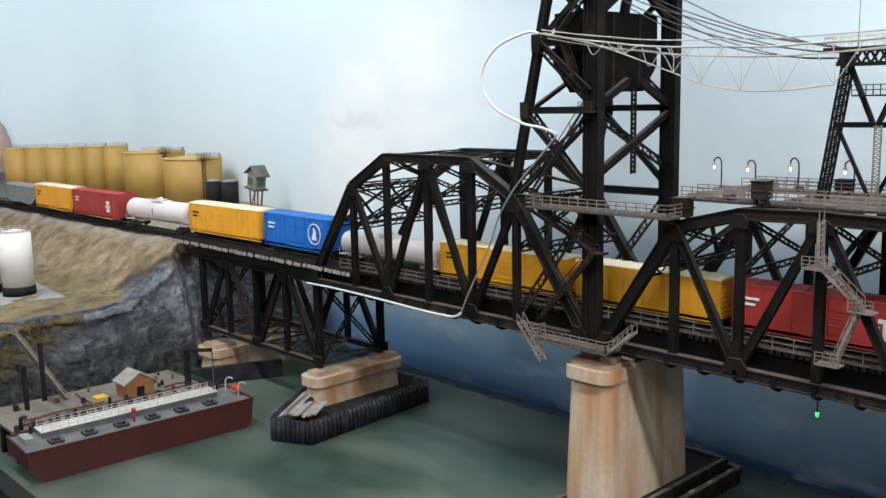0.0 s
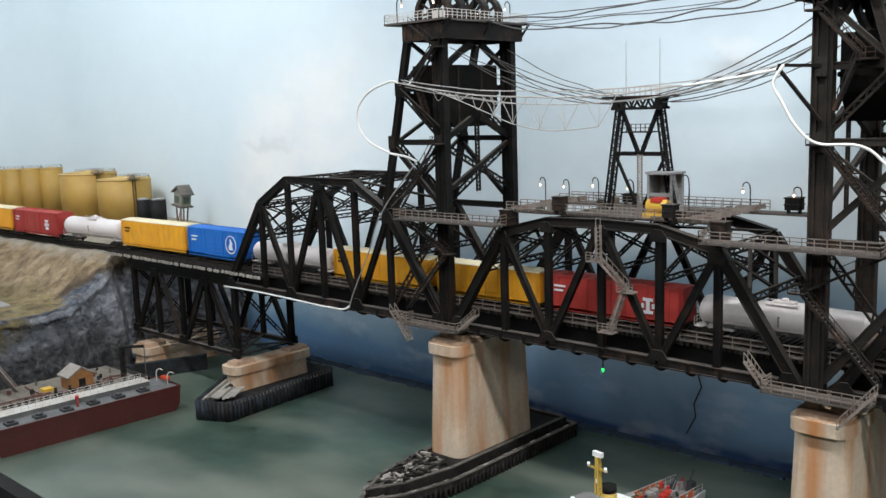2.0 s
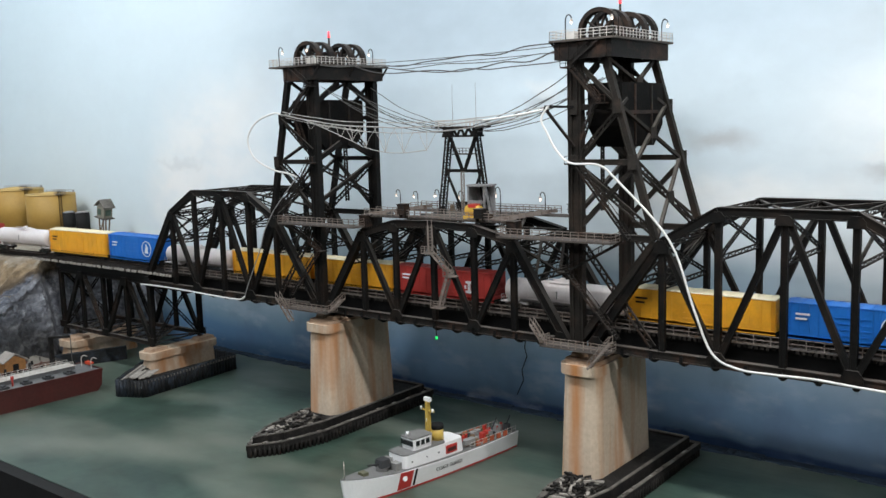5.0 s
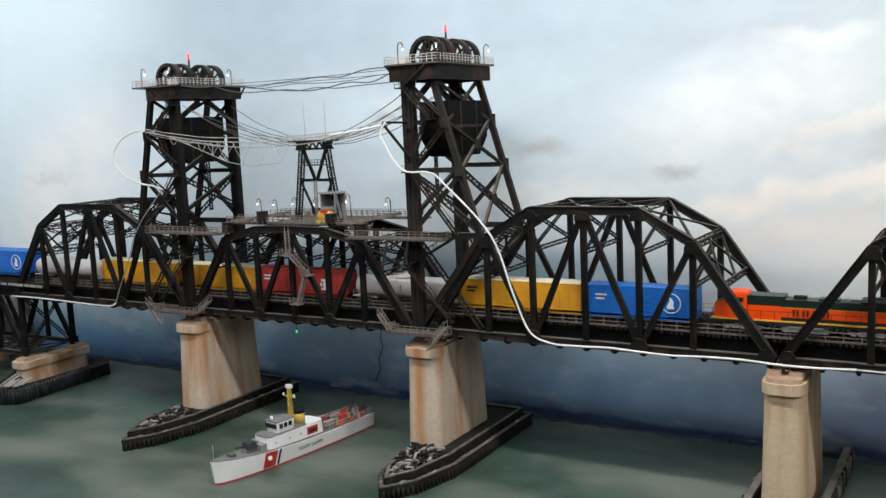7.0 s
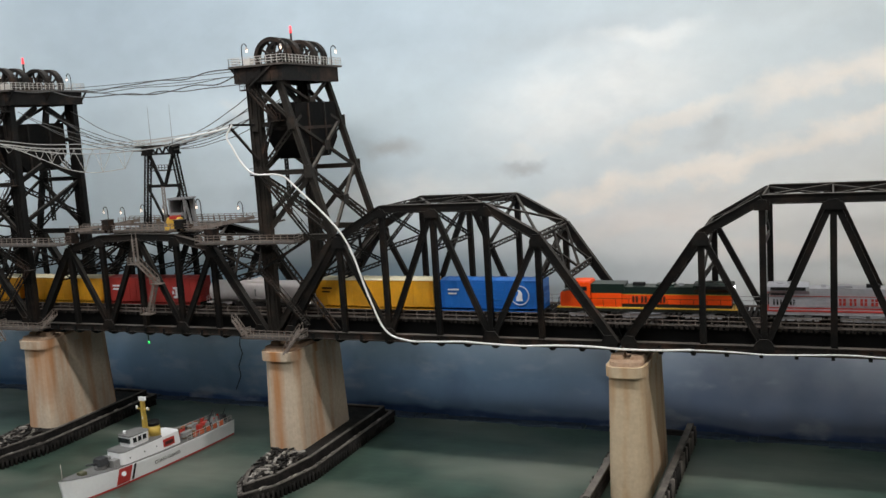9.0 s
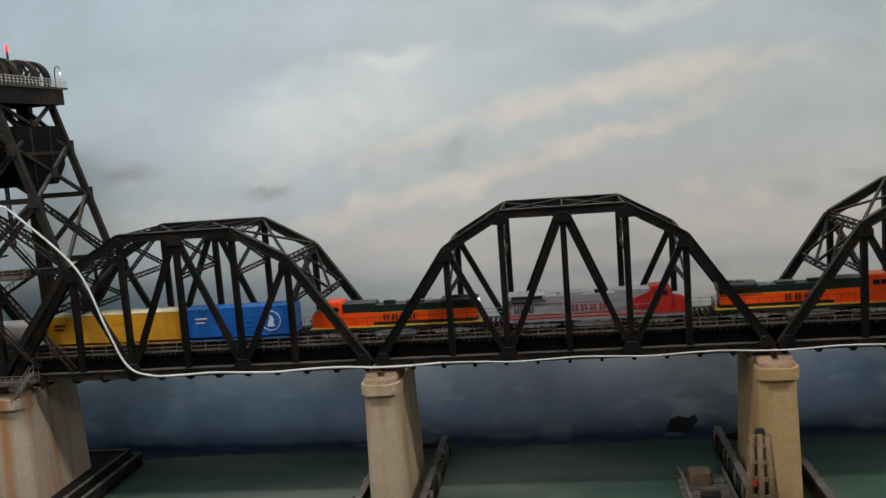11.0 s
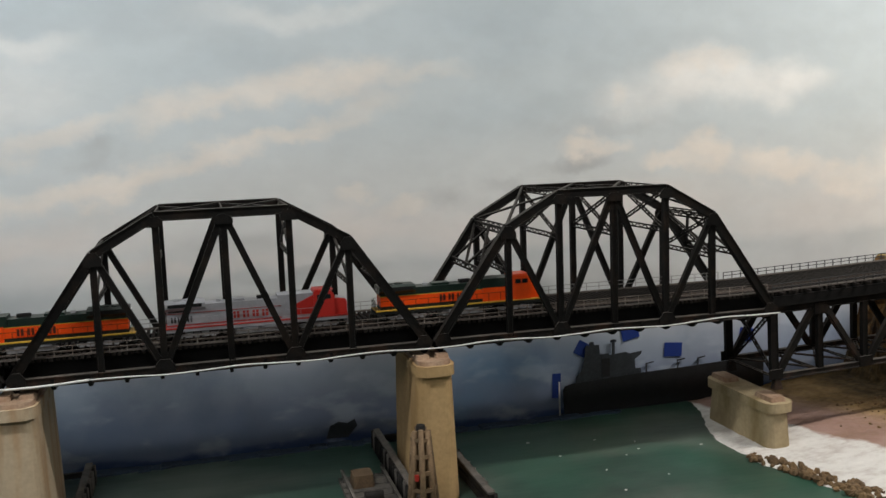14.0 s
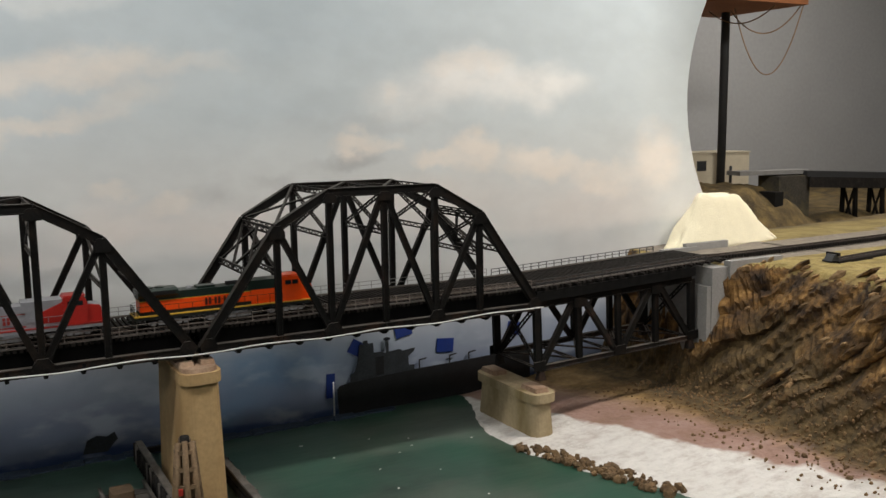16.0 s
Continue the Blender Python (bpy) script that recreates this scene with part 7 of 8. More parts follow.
        for y in (-0.060, -0.030, -0.005):
            part("porthole", cyl(B(), (s * 0.0203, y, z + 0.010), (s * 0.0216, y, z + 0.010), 0.0013, seg=8), GLASS, ob)
    part("wheelhouse_roof", prism(B(), rounded(-0.0160, 0.0160, -0.052, -0.010, 0.005, 4), z + 0.0400, z + 0.0416, 0), SHIPDECK, ob)
    part("searchlight", cyl(B(), (-0.006, -0.044, z + 0.0416), (-0.006, -0.044, z + 0.047), 0.0026, seg=8), SHIPWHITE, ob)
    part("funnel", cyl(B(), (0, 0.012, z + 0.0205), (0, 0.012, z + 0.040), 0.0105, 0.0100, 16), SHIPBUFF, ob)
    part("funnel_cap", cyl(B(), (0, 0.012, z + 0.040), (0, 0.012, z + 0.047), 0.0104, 0.0100, 16), BLACK, ob)
    bm = B()
    laced(bm, (-0.003, -0.006, z + 0.018), (-0.001, -0.006, z + 0.088), 0.005, 18, 0.0012)
    laced(bm, (0.003, -0.006, z + 0.018), (0.001, -0.006, z + 0.088), 0.005, 18, 0.0012)
    part("mast", bm, SHIPBUFF, ob, "buff lattice mast")
    part("yard", beam(B(), (-0.014, -0.006, z + 0.073), (0.014, -0.006, z + 0.073), 0.0022), SHIPBUFF, ob)
    for x, zz in ((-0.013, 0.075), (0.013, 0.075), (0.0, 0.058)):
        part("lamp", cyl(B(), (x, -0.008, z + zz - 0.002), (x, -0.008, z + zz + 0.003), 0.0018, seg=8), SHIPWHITE, ob)
    part("radar", box(B(), -0.0065, 0.0065, -0.0085, -0.0035, z + 0.088, z + 0.094), SHIPWHITE, ob)
    # fore gun, boats, rails and after gear
    part("gun_base", cyl(B(), (0, -0.102, z + 0.001), (0, -0.102, z + 0.012), 0.010, 0.008, 14), SHIPDECK, ob)
    part("gun_house", prism(B(), rounded(-0.010, 0.010, -0.110, -0.090, 0.003, 2), z + 0.010, z + 0.021, 0.002), DARKGREY, ob)
    part("gun_barrel", cyl(B(), (0, -0.103, z + 0.014), (0, -0.128, z + 0.018), 0.0014, seg=8), DARKGREY, ob)
    part("windlass", box(B(), -0.006, 0.006, -0.142, -0.132, z + 0.004, z + 0.011), material("olive_gear", (0.10, 0.10, 0.06), 0.7), ob)
    part("locker", box(B(), -0.017, -0.003, -0.088, -0.078, z + 0.0, z + 0.016), MIDGREY, ob)
    part("locker", box(B(), 0.004, 0.018, -0.090, -0.078, z + 0.0, z + 0.014), MIDGREY, ob)
    part("jackstaff", cyl(B(), (0, -0.172, 0.040), (0, -0.172, 0.066), 0.0006, seg=5), RAILPALE, ob)
    for s in (-1, 1):
        part("ship_boat", prism(B(), rounded(s * 0.016 - 0.0045, s * 0.016 + 0.0045, 0.055, 0.078, 0.004, 3), z + 0.004, z + 0.012, -0.001), MIDGREY, ob)
        part("deck_rail", railing(B(), [(s * 0.0245, 0.060, 0.028), (s * 0.0235, 0.12, 0.028), (s * 0.021, 0.172, 0.0285)], 0.010, 0.010, 0.0006), RAILPALE, ob)
        for i in range(5):
            y = 0.075 + i * 0.016
            part("rail_net", box(B(), s * 0.0236 - 0.0006, s * 0.0236 + 0.0006, y, y + 0.009, 0.029, 0.037), material("net_orange", (0.45, 0.10, 0.04), 0.8) if (i == 0 and s == -1) else bpy.data.materials["net_orange"], ob)
    for i in range(46):
        x, y = random.uniform(-0.016, 0.016), random.uniform(0.060, 0.165)
        w, h = random.uniform(0.002, 0.006), random.uniform(0.005, 0.016)
        part("deck_gear", prism(B(), rounded(x - w, x + w, y - w, y + w, w * 0.4, 2), z - 0.002, z - 0.002 + h, w * 0.2), random.choice((DARKGREY, MIDGREY, TIMBER_BROWN, BARRED)), ob)
    for x, y in ((0.008, 0.12), (-0.006, 0.14), (0.002, 0.165)):
        part("derrick", beam(B(), (x, y, z - 0.001), (x + 0.006, y + 0.008, z + 0.024), 0.0014), DARKGREY, ob)
    return ob


build_ship()


# ---- the train ----
RAIL_TOP = DECK + 0.0024
TY = TRACKS[0]


def truck(parent, x, axles, mat, gap):
    n = axles
    bm = B()
    for s in (-1, 1):
        hl = gap * (n - 1) / 2 + 0.006
        box(bm, x - hl, x + hl, s * 0.0125 - 0.0014, s * 0.0125 + 0.0014, 0.0050, 0.0078)
        for i in range(n):
            xx = x + (i - (n - 1) / 2) * gap
            box(bm, xx - 0.0028, xx + 0.0028, s * 0.0135 - 0.0012, s * 0.0135 + 0.0012, 0.0032, 0.0086)
        for i in range(n - 1):
            xx = x + (i + 0.5 - (n - 1) / 2) * gap
            box(bm, xx - 0.0045, xx + 0.0045, s * 0.0138 - 0.001, s * 0.0138 + 0.001, 0.0035, 0.0100)
    box(bm, x - 0.004, x + 0.004, -0.012, 0.012, 0.006, 0.010)
    t = part("truck", bm, mat, parent)
    for i in range(n):
        xx = x + (i - (n - 1) / 2) * gap
        bm = B()
        for s in (-1, 1):
            cyl(bm, (xx, s * 0.0068, 0.0056), (xx, s * 0.0098, 0.0056), 0.0056, seg=16)
        cyl(bm, (xx, -0.007, 0.0056), (xx, 0.007, 0.0056), 0.0015, seg=6)
        part("wheelset", bm, RAILSTEEL, t)
    return t


def locomotive(x0, facing, upper, body, cab, stripe, sill, label, mark, slots=0):
    """A long-hood diesel 0.252 m long; facing +1 has its cab at the right."""
    ob = thing("locomotive", label, "locomotive", "locomotives", "", (x0 + 0.126, TY, RAIL_TOP))
    ob.scale = (1.05, 1.05, 1.05)
    f = facing

    def bx(a, b, y0, y1, z0, z1):
        return box(B(), min(a * f, b * f), max(a * f, b * f), y0, y1, z0, z1)

    w = 0.0178
    part("underframe", bx(-0.122, 0.120, -w, w, 0.0118, 0.0165), sill, ob)
    part("sill_stripe", bx(-0.122, 0.120, -w - 0.0004, w + 0.0004, 0.0158, 0.0172), stripe, ob, "thin yellow sill stripe")
    part("fuel_tank", prism(B(), rounded(-0.030, 0.030, -0.0145, 0.0145, 0.004, 3), 0.0030, 0.0118, 0), TRUCKGREY, ob)
    for s in (-1, 1):
        for a in (-0.020, 0.004):
            part("air_reservoir", cyl(B(), (a, s * 0.0150, 0.0098), (a + 0.019, s * 0.0150, 0.0098), 0.0022, seg=10), SILVER, ob)
    for x in (-0.078, 0.078):
        truck(ob, x, 3, TRUCKGREY, 0.0205)
    # hood
    hw = 0.0125
    part("long_hood", bx(-0.114, 0.072, -hw, hw, 0.0172, 0.0395), body, ob)
    part("hood_top", bx(-0.114, 0.072, -hw - 0.0002, hw + 0.0002, 0.0352, 0.0450), upper, ob)
    part("radiator_wing", profile_x(B(), [(-hw, 0.038), (-w, 0.0425), (-w, 0.0480), (-0.010, 0.0498), (0.010, 0.0498), (w, 0.0480), (w, 0.0425), (hw, 0.038)], *sorted((-0.116 * f, -0.066 * f))), upper, ob)
    part("equipment_bay", bx(0.030, 0.072, -hw - 0.0015, hw + 0.0015, 0.0175, 0.0470), body, ob)
    part("equipment_roof", bx(0.026, 0.072, -hw - 0.0017, hw + 0.0017, 0.0365, 0.0490), upper, ob)
    part("hood_stripe", bx(-0.1142, 0.0722, -hw - 0.0006, hw + 0.0006, 0.0346, 0.0354), stripe, ob)
    part("hood_band", bx(-0.1142, 0.072, -hw - 0.0005, hw + 0.0005, 0.0172, 0.0215), sill, ob)
    for i in range(7):
        x = -0.060 + i * 0.013
        part("hood_door", bx(x, x + 0.0105, -hw - 0.0006, hw + 0.0006, 0.0222, 0.0338), body, ob)
    for i in range(slots):
        x = -0.109 + i * 0.0040
        part("intake_slot", bx(x, x + 0.0022, -hw - 0.0007, hw + 0.0007, 0.0235, 0.0305), BLACK, ob)
    if slots:
        part("intake_panel", bx(-0.112, -0.084, -hw - 0.0007, hw + 0.0007, 0.0365, 0.0425), BLACK, ob)
        part("cab_sweep", profile_y(B(), [(0.0735 * f, 0.0215), (0.050 * f, 0.0215), (0.045 * f, 0.0245), (0.0435 * f, 0.029), (0.045 * f, 0.0335), (0.050 * f, 0.0365), (0.0735 * f, 0.0465)], -hw - 0.0024, hw + 0.0024), cab, ob, "red sweep of paint behind the cab")
        part("belt_stripe", bx(-0.114, 0.045, -hw - 0.0008, hw + 0.0008, 0.0190, 0.0206), BARRED, ob, "thin red belt stripe")
    for s in (-1, 1):
        part("radiator_grille", box(B(), *sorted((-0.112 * f, -0.070 * f)), s * w - 0.0004, s * w + 0.0004, 0.0432, 0.0474), BLACK, ob)
        # plain marking blocks where the road's name stands
        for i in range(4):
            x = -0.008 * f - 0.0235 + i * 0.0122
            for a, b in ((0.0, 0.0030), (0.0046, 0.0078)):
                part("marking", box(B(), x + a, x + b, s * (hw + 0.0010) - 0.0004, s * (hw + 0.0010) + 0.0004, 0.0238, 0.0325), mark, ob)
    part("exhaust", bx(0.000, 0.016, -0.004, 0.004, 0.0450, 0.0490), BLACK, ob)
    for x in (-0.100, -0.086):
        part("roof_fan", cyl(B(), (x * f, 0, 0.0496), (x * f, 0, 0.0512), 0.0062, seg=18), upper, ob)
    part("dynamic_brake", bx(-0.040, -0.016, -0.008, 0.008, 0.0450, 0.0478), upper, ob)
    # cab and nose
    part("cab", profile_y(B(), [(0.0725 * f, 0.0172), (0.1000 * f, 0.0172), (0.1000 * f, 0.0440), (0.0965 * f, 0.0500), (0.0760 * f, 0.0515), (0.0725 * f, 0.0500)], -w + 0.0012, w - 0.0012), cab, ob)
    part("nose", profile_y(B(), [(0.1002 * f, 0.0172), (0.1165 * f, 0.0172), (0.1165 * f, 0.0345), (0.1145 * f, 0.0375), (0.1002 * f, 0.0395)], -0.0125, 0.0125), cab, ob)
    part("nose_top", profile_y(B(), [(0.1004 * f, 0.0395), (0.1142 * f, 0.0376), (0.1142 * f, 0.0384), (0.1004 * f, 0.0404)], -0.0105, 0.0105), upper, ob)
    for s in (-1, 1):
        for a, b in ((0.0770, 0.0850), (0.0870, 0.0950)):
            part("cab_window", box(B(), *sorted((a * f, b * f)), s * (w - 0.001) - 0.0005, s * (w - 0.001) + 0.0005, 0.0400, 0.0458), GLASS, ob)
        part("windscreen", box(B(), *sorted((0.0996 * f, 0.1007 * f)), *sorted((s * 0.0020, s * 0.0135)), 0.0410, 0.0460), GLASS, ob)
    part("cab_roof", bx(0.0735, 0.0985, -w + 0.003, w - 0.003, 0.0508, 0.0524), cab, ob)
    part("headlight", cyl(B(), (0.1165 * f, 0, 0.0300), (0.1180 * f, 0, 0.0300), 0.0016, seg=10), SILVER, ob)
    part("tail_light", cyl(B(), (-0.1158 * f, 0, 0.0440), (-0.1175 * f, 0, 0.0440), 0.0016, seg=10), HEADGLOW if facing < 0 else SILVER, ob)
    part("horn", bx(-0.052, -0.046, -0.002, 0.002, 0.0450, 0.0485), SILVER, ob)
    for s in (-1, 1):
        part("handrail", railing(B(), [(-0.118 * f, s * (w - 0.0006), 0.0170), (0.072 * f, s * (w - 0.0006), 0.0170)], 0.0125, 0.017, 0.0005, 1), sill, ob)
    for e in (-0.121, 0.119):
        part("end_rail", railing(B(), [(e * f, -0.014, 0.0165), (e * f, 0.014, 0.0165)], 0.0125, 0.007, 0.0006, 2), sill, ob)
        part("pilot", bx(e - 0.0012, e + 0.0012, -0.0165, 0.0165, 0.0030, 0.0120), LOCOBLACK, ob)
        part("step", bx(e - 0.003 if e > 0 else e, e if e > 0 else e + 0.003, -w, w, 0.0036, 0.0100), sill, ob)
        part("coupler", bx(e, e + math.copysign(0.0065, e), -0.0016, 0.0016, 0.0072, 0.0102), LOCOBLACK, ob)
    return ob


locomotive(0.476, 1, LOCOGREEN, ORANGE, ORANGE, YELLOWTRIM, LOCOBLACK, "orange and dark green diesel locomotive leading the train, cab forward", MARKBROWN)
locomotive(0.186, 1, SILVER, SILVER, WARRED, BARRED, SILVER, "dusty silver diesel locomotive with a red cab", BARRED, 7)
locomotive(-0.102, -1, LOCOGREEN, ORANGE, ORANGE, YELLOWTRIM, LOCOBLACK, "orange and dark green diesel locomotive running cab backward", MARKBROWN)


def boxcar(x0, length, paint, roof, label, emblem=None, ribs=14, height=0.0545):
    ob = thing("boxcar", label, "boxcar", "freight cars", "", (x0 + length / 2, TY, RAIL_TOP))
    h = length / 2 - 0.006
    w = 0.0172
    part("floor_sill", box(B(), -h, h, -w, w, 0.0098, 0.0130), LOCOBLACK, ob)
    for s in (-1, 1):
        part("side_sill", box(B(), -h, h, s * (w - 0.0006) - 0.0006, s * (w - 0.0006) + 0.0006, 0.0082, 0.0131), paint, ob)
    part("body", box(B(), -h, h, -w + 0.0006, w - 0.0006, 0.0128, height), paint, ob)
    part("roof", profile_x(B(), [(-w - 0.0003, height), (-w, height + 0.0012), (0, height + 0.0034), (w, height + 0.0012), (w + 0.0003, height)], -h - 0.0005, h + 0.0005), roof, ob)
    bm = B()
    for i in range(12):
        x = -h + 2 * h * (i + 0.5) / 12
        profile_x(bm, [(-w, height + 0.0011), (0, height + 0.0033), (w, height + 0.0011), (w, height + 0.0018), (0, height + 0.0042), (-w, height + 0.0018)], x - 0.0007, x + 0.0007)
    part("roof_ribs", bm, roof, ob)
    for s in (-1, 1):
        for i in range(ribs):
            x = -h + 0.004 + (2 * h - 0.008) * i / (ribs - 1)
            if abs(x) < 0.024:
                continue
            part("rib", box(B(), x - 0.0007, x + 0.0007, s * (w - 0.0003) - 0.0005, s * (w - 0.0003) + 0.0005, 0.0132, height - 0.0004), paint, ob)
        for x in (-0.0115, 0.0115):
            door = part("door", box(B(), x - 0.0110, x + 0.0110, s * w - 0.0006, s * w + 0.0008, 0.0140, height - 0.0015), paint, ob)
            for k in range(4):
                z = 0.0185 + k * 0.0075
                part("door_rib", box(B(), x - 0.0100, x + 0.0100, s * (w + 0.0010) - 0.0004, s * (w + 0.0010) + 0.0004, z, z + 0.0009), paint, ob)
        part("door_track", box(B(), -0.026, 0.040, s * (w + 0.0006) - 0.0006, s * (w + 0.0006) + 0.0006, 0.0124, 0.0138), paint, ob)
        for x in (-h + 0.003, h - 0.003):
            part("ladder", laced(B(), (x, s * (w + 0.0008), 0.0130), (x, s * (w + 0.0008), height), 0.0045, 12, 0.0004, (1, 0, 0)), paint, ob)
        for i in range(2):
            part("marking", box(B(), -h + 0.012, -h + 0.030 - i * 0.004, s * (w + 0.0004) - 0.0004, s * (w + 0.0004) + 0.0004, 0.0400 - i * 0.006, 0.0425 - i * 0.006), MARKWHITE if paint is not BOXYELLOW else BLACK, ob)
        if emblem == "ring":
            bm = B()
            seg = 24
            c = (h * 0.56, s * (w + 0.0009), 0.0335)
            rr = []
            for k in range(seg):
                a = k * math.tau / seg
                rr.append([bm.verts.new((c[0] + r * math.cos(a), c[1] + e, c[2] + r * math.sin(a))) for r, e in ((0.0150, -0.0004), (0.0150, 0.0004), (0.0136, 0.0004), (0.0136, -0.0004))])
            for k in range(seg):
                p, q = rr[k], rr[(k + 1) % seg]
                for j in range(4):
                    bm.faces.new((p[j], p[(j + 1) % 4], q[(j + 1) % 4], q[j]))
            part("emblem_ring", bm, MARKWHITE, ob, "white emblem ring")
            part("emblem", profile_y(B(), [(c[0] - 0.006, 0.025), (c[0] + 0.005, 0.025), (c[0] + 0.0035, 0.031), (c[0] + 0.0045, 0.036), (c[0] + 0.001, 0.041), (c[0] - 0.003, 0.0425), (c[0] - 0.0015, 0.037), (c[0] - 0.005, 0.031)], c[1] - 0.0003, c[1] + 0.0003), MARKWHITE, ob, "plain white emblem patch")
        elif emblem == "cross":
            for a, b, z0, z1 in ((0.46, 0.60, 0.020, 0.024), (0.46, 0.60, 0.036, 0.040), (0.505, 0.555, 0.024, 0.036), (0.44, 0.475, 0.027, 0.033), (0.585, 0.62, 0.027, 0.033)):
                part("emblem", box(B(), a * h, b * h, s * (w + 0.0008) - 0.0004, s * (w + 0.0008) + 0.0004, z0, z1), MARKWHITE, ob)
    for x in (-h, h):
        e = math.copysign(1, x)
        for k in range(6):
            z = 0.0165 + k * 0.005
            part("end_rib", box(B(), *sorted((x - e * 0.0004, x + e * 0.0010)), -0.0145, 0.0145, z, z + 0.0016), paint, ob)
        part("coupler", box(B(), *sorted((x, x + e * 0.0085)), -0.0016, 0.0016, 0.0072, 0.0100), LOCOBLACK, ob)
        truck(ob, x - e * 0.021, 2, LOCOBLACK, 0.0200)
    return ob


def tank_car(x0, length):
    ob = thing("tank_car", "dusty white tank car with a grey underframe", "tank car", "freight cars", "", (x0 + length / 2, TY, RAIL_TOP))
    h = length / 2 - 0.006
    bm = B()
    prof = [(-h + 0.004, 0.0), (-h + 0.005, 0.011), (-h + 0.009, 0.017), (-h + 0.014, 0.0186), (h - 0.014, 0.0186), (h - 0.009, 0.017), (h - 0.005, 0.011), (h - 0.004, 0.0)]
    for (xa, ra), (xb, rb) in zip(prof, prof[1:]):
        cyl(bm, (xa, 0, 0.0318), (xb, 0, 0.0318), max(ra, 0.0004), max(rb, 0.0004), 28, False)
    part("shell", bm, CARWHITE, ob)
    bm = B()
    box(bm, -0.012, 0.012, -0.006, 0.006, 0.0485, 0.0530)
    cyl(bm, (0, 0, 0.052), (0, 0, 0.0560), 0.004, seg=12)
    part("manway", bm, CARWHITE, ob)
    part("platform", railing(box(B(), -0.018, 0.018, -0.012, 0.012, 0.0492, 0.0500), [(-0.018, -0.012, 0.050), (0.018, -0.012, 0.050)], 0.006, 0.009, 0.0005), CARWHITE, ob)
    for x in (-h, h):
        e = math.copysign(1, x)
        part("stub_sill", box(B(), *sorted((x, x - e * 0.045)), -0.0045, 0.0045, 0.0090, 0.0135), CARWHITE, ob)
        part("saddle", box(B(), *sorted((x - e * 0.018, x - e * 0.026)), -0.012, 0.012, 0.0125, 0.0200), CARWHITE, ob)
        part("end_platform", railing(box(B(), *sorted((x, x - e * 0.012)), -0.015, 0.015, 0.0128, 0.0138), [(x, -0.014, 0.0138), (x, 0.014, 0.0138)], 0.010, 0.007, 0.0005), CARWHITE, ob)
        part("coupler", box(B(), *sorted((x, x + e * 0.0085)), -0.0016, 0.0016, 0.0072, 0.0100), LOCOBLACK, ob)
        truck(ob, x - e * 0.021, 2, LOCOBLACK, 0.0200)
    for s in (-1, 1):
        part("side_rail", railing(B(), [(-h + 0.015, s * 0.0175, 0.018), (h - 0.015, s * 0.0175, 0.018)], 0.004, 0.02, 0.0006, 1), CARWHITE, ob)
        part("band", box(B(), -0.0012, 0.0012, s * 0.0185 - 0.0004, s * 0.0185 + 0.0004, 0.026, 0.038), MIDGREY, ob)
    return ob


def hopper_car(x0, length):
    ob = thing("hopper_car", "plain grey covered hopper car at the end of the train", "hopper car", "freight cars", "", (x0 + length / 2, TY, RAIL_TOP))
    h = length / 2 - 0.006
    part("body", profile_y(B(), [(-h, 0.020), (-h + 0.020, 0.010), (-h + 0.040, 0.0075), (0, 0.011), (h - 0.040, 0.0075), (h - 0.020, 0.010), (h, 0.020), (h, 0.046), (-h, 0.046)], -0.0168, 0.0168), HOPPERGREY, ob)
    part("roof", profile_x(B(), [(-0.0172, 0.046), (-0.010, 0.0495), (0.010, 0.0495), (0.0172, 0.046)], -h, h), HOPPERGREY, ob)
    for s in (-1, 1):
        for i in range(13):
            x = -h + 0.004 + (2 * h - 0.008) * i / 12
            part("rib", box(B(), x - 0.0008, x + 0.0008, s * 0.0172 - 0.0008, s * 0.0172 + 0.0008, 0.0205, 0.0455), HOPPERGREY, ob)
    for x in (-h, h):
        e = math.copysign(1, x)
        part("coupler", box(B(), *sorted((x - e * 0.01, x + e * 0.0085)), -0.0016, 0.0016, 0.0072, 0.0100), LOCOBLACK, ob)
        part("end_sill", box(B(), *sorted((x - e * 0.03, x)), -0.005, 0.005, 0.009, 0.0125), LOCOBLACK, ob)
        truck(ob, x - e * 0.021, 2, LOCOBLACK, 0.0200)
    return ob


x = -0.116
CARS = (("blue", 0.176), ("yellow", 0.222), ("tank", 0.222), ("red", 0.215), ("yellow_short", 0.205))
REST = (("yellow", 0.237), ("tank", 0.237))
for i, (kind, length) in enumerate(CARS + REST + CARS + (("hopper", 0.190),)):
    big = 1.17 if i > 6 else 1.0
    x -= length * big + 0.0015
    if kind == "blue":
        car = boxcar(x, length, BOXBLUE, BOXBLUE, "bright blue boxcar with a white ring emblem", "ring")
    elif kind == "yellow":
        car = boxcar(x, length, BOXYELLOW, ROOFCREAM, "yellow plug-door boxcar with a cream roof")
    elif kind == "tank":
        car = tank_car(x, length)
    elif kind == "red":
        car = boxcar(x, length, BOXRED, BOXRED, "oxide-red boxcar with a white cross emblem", "cross")
    elif kind == "yellow_short":
        car = boxcar(x, length, BOXYELLOW, ROOFCREAM, "yellow ribbed boxcar with a cream roof", None, 18)
    else:
        car = hopper_car(x, length)
    mid = x + length * big / 2
    car.location.x = mid
    car.scale = (big,) * 3
    car.location.y -= 0.025 * smooth(-1.9, -2.6, mid)
    car.rotation_euler = (0, 0, math.atan2(0.025 * (smooth(-1.9, -2.6, mid - 0.05) - smooth(-1.9, -2.6, mid + 0.05)), 0.1))


# ---- right bank ----
def shore(y):
    return 1.028 + 0.06 * smooth(0.04, 0.25, y) + 0.10 * smooth(-0.02, -0.35, y) + 0.012 * fbm(0, y, 2, 14)


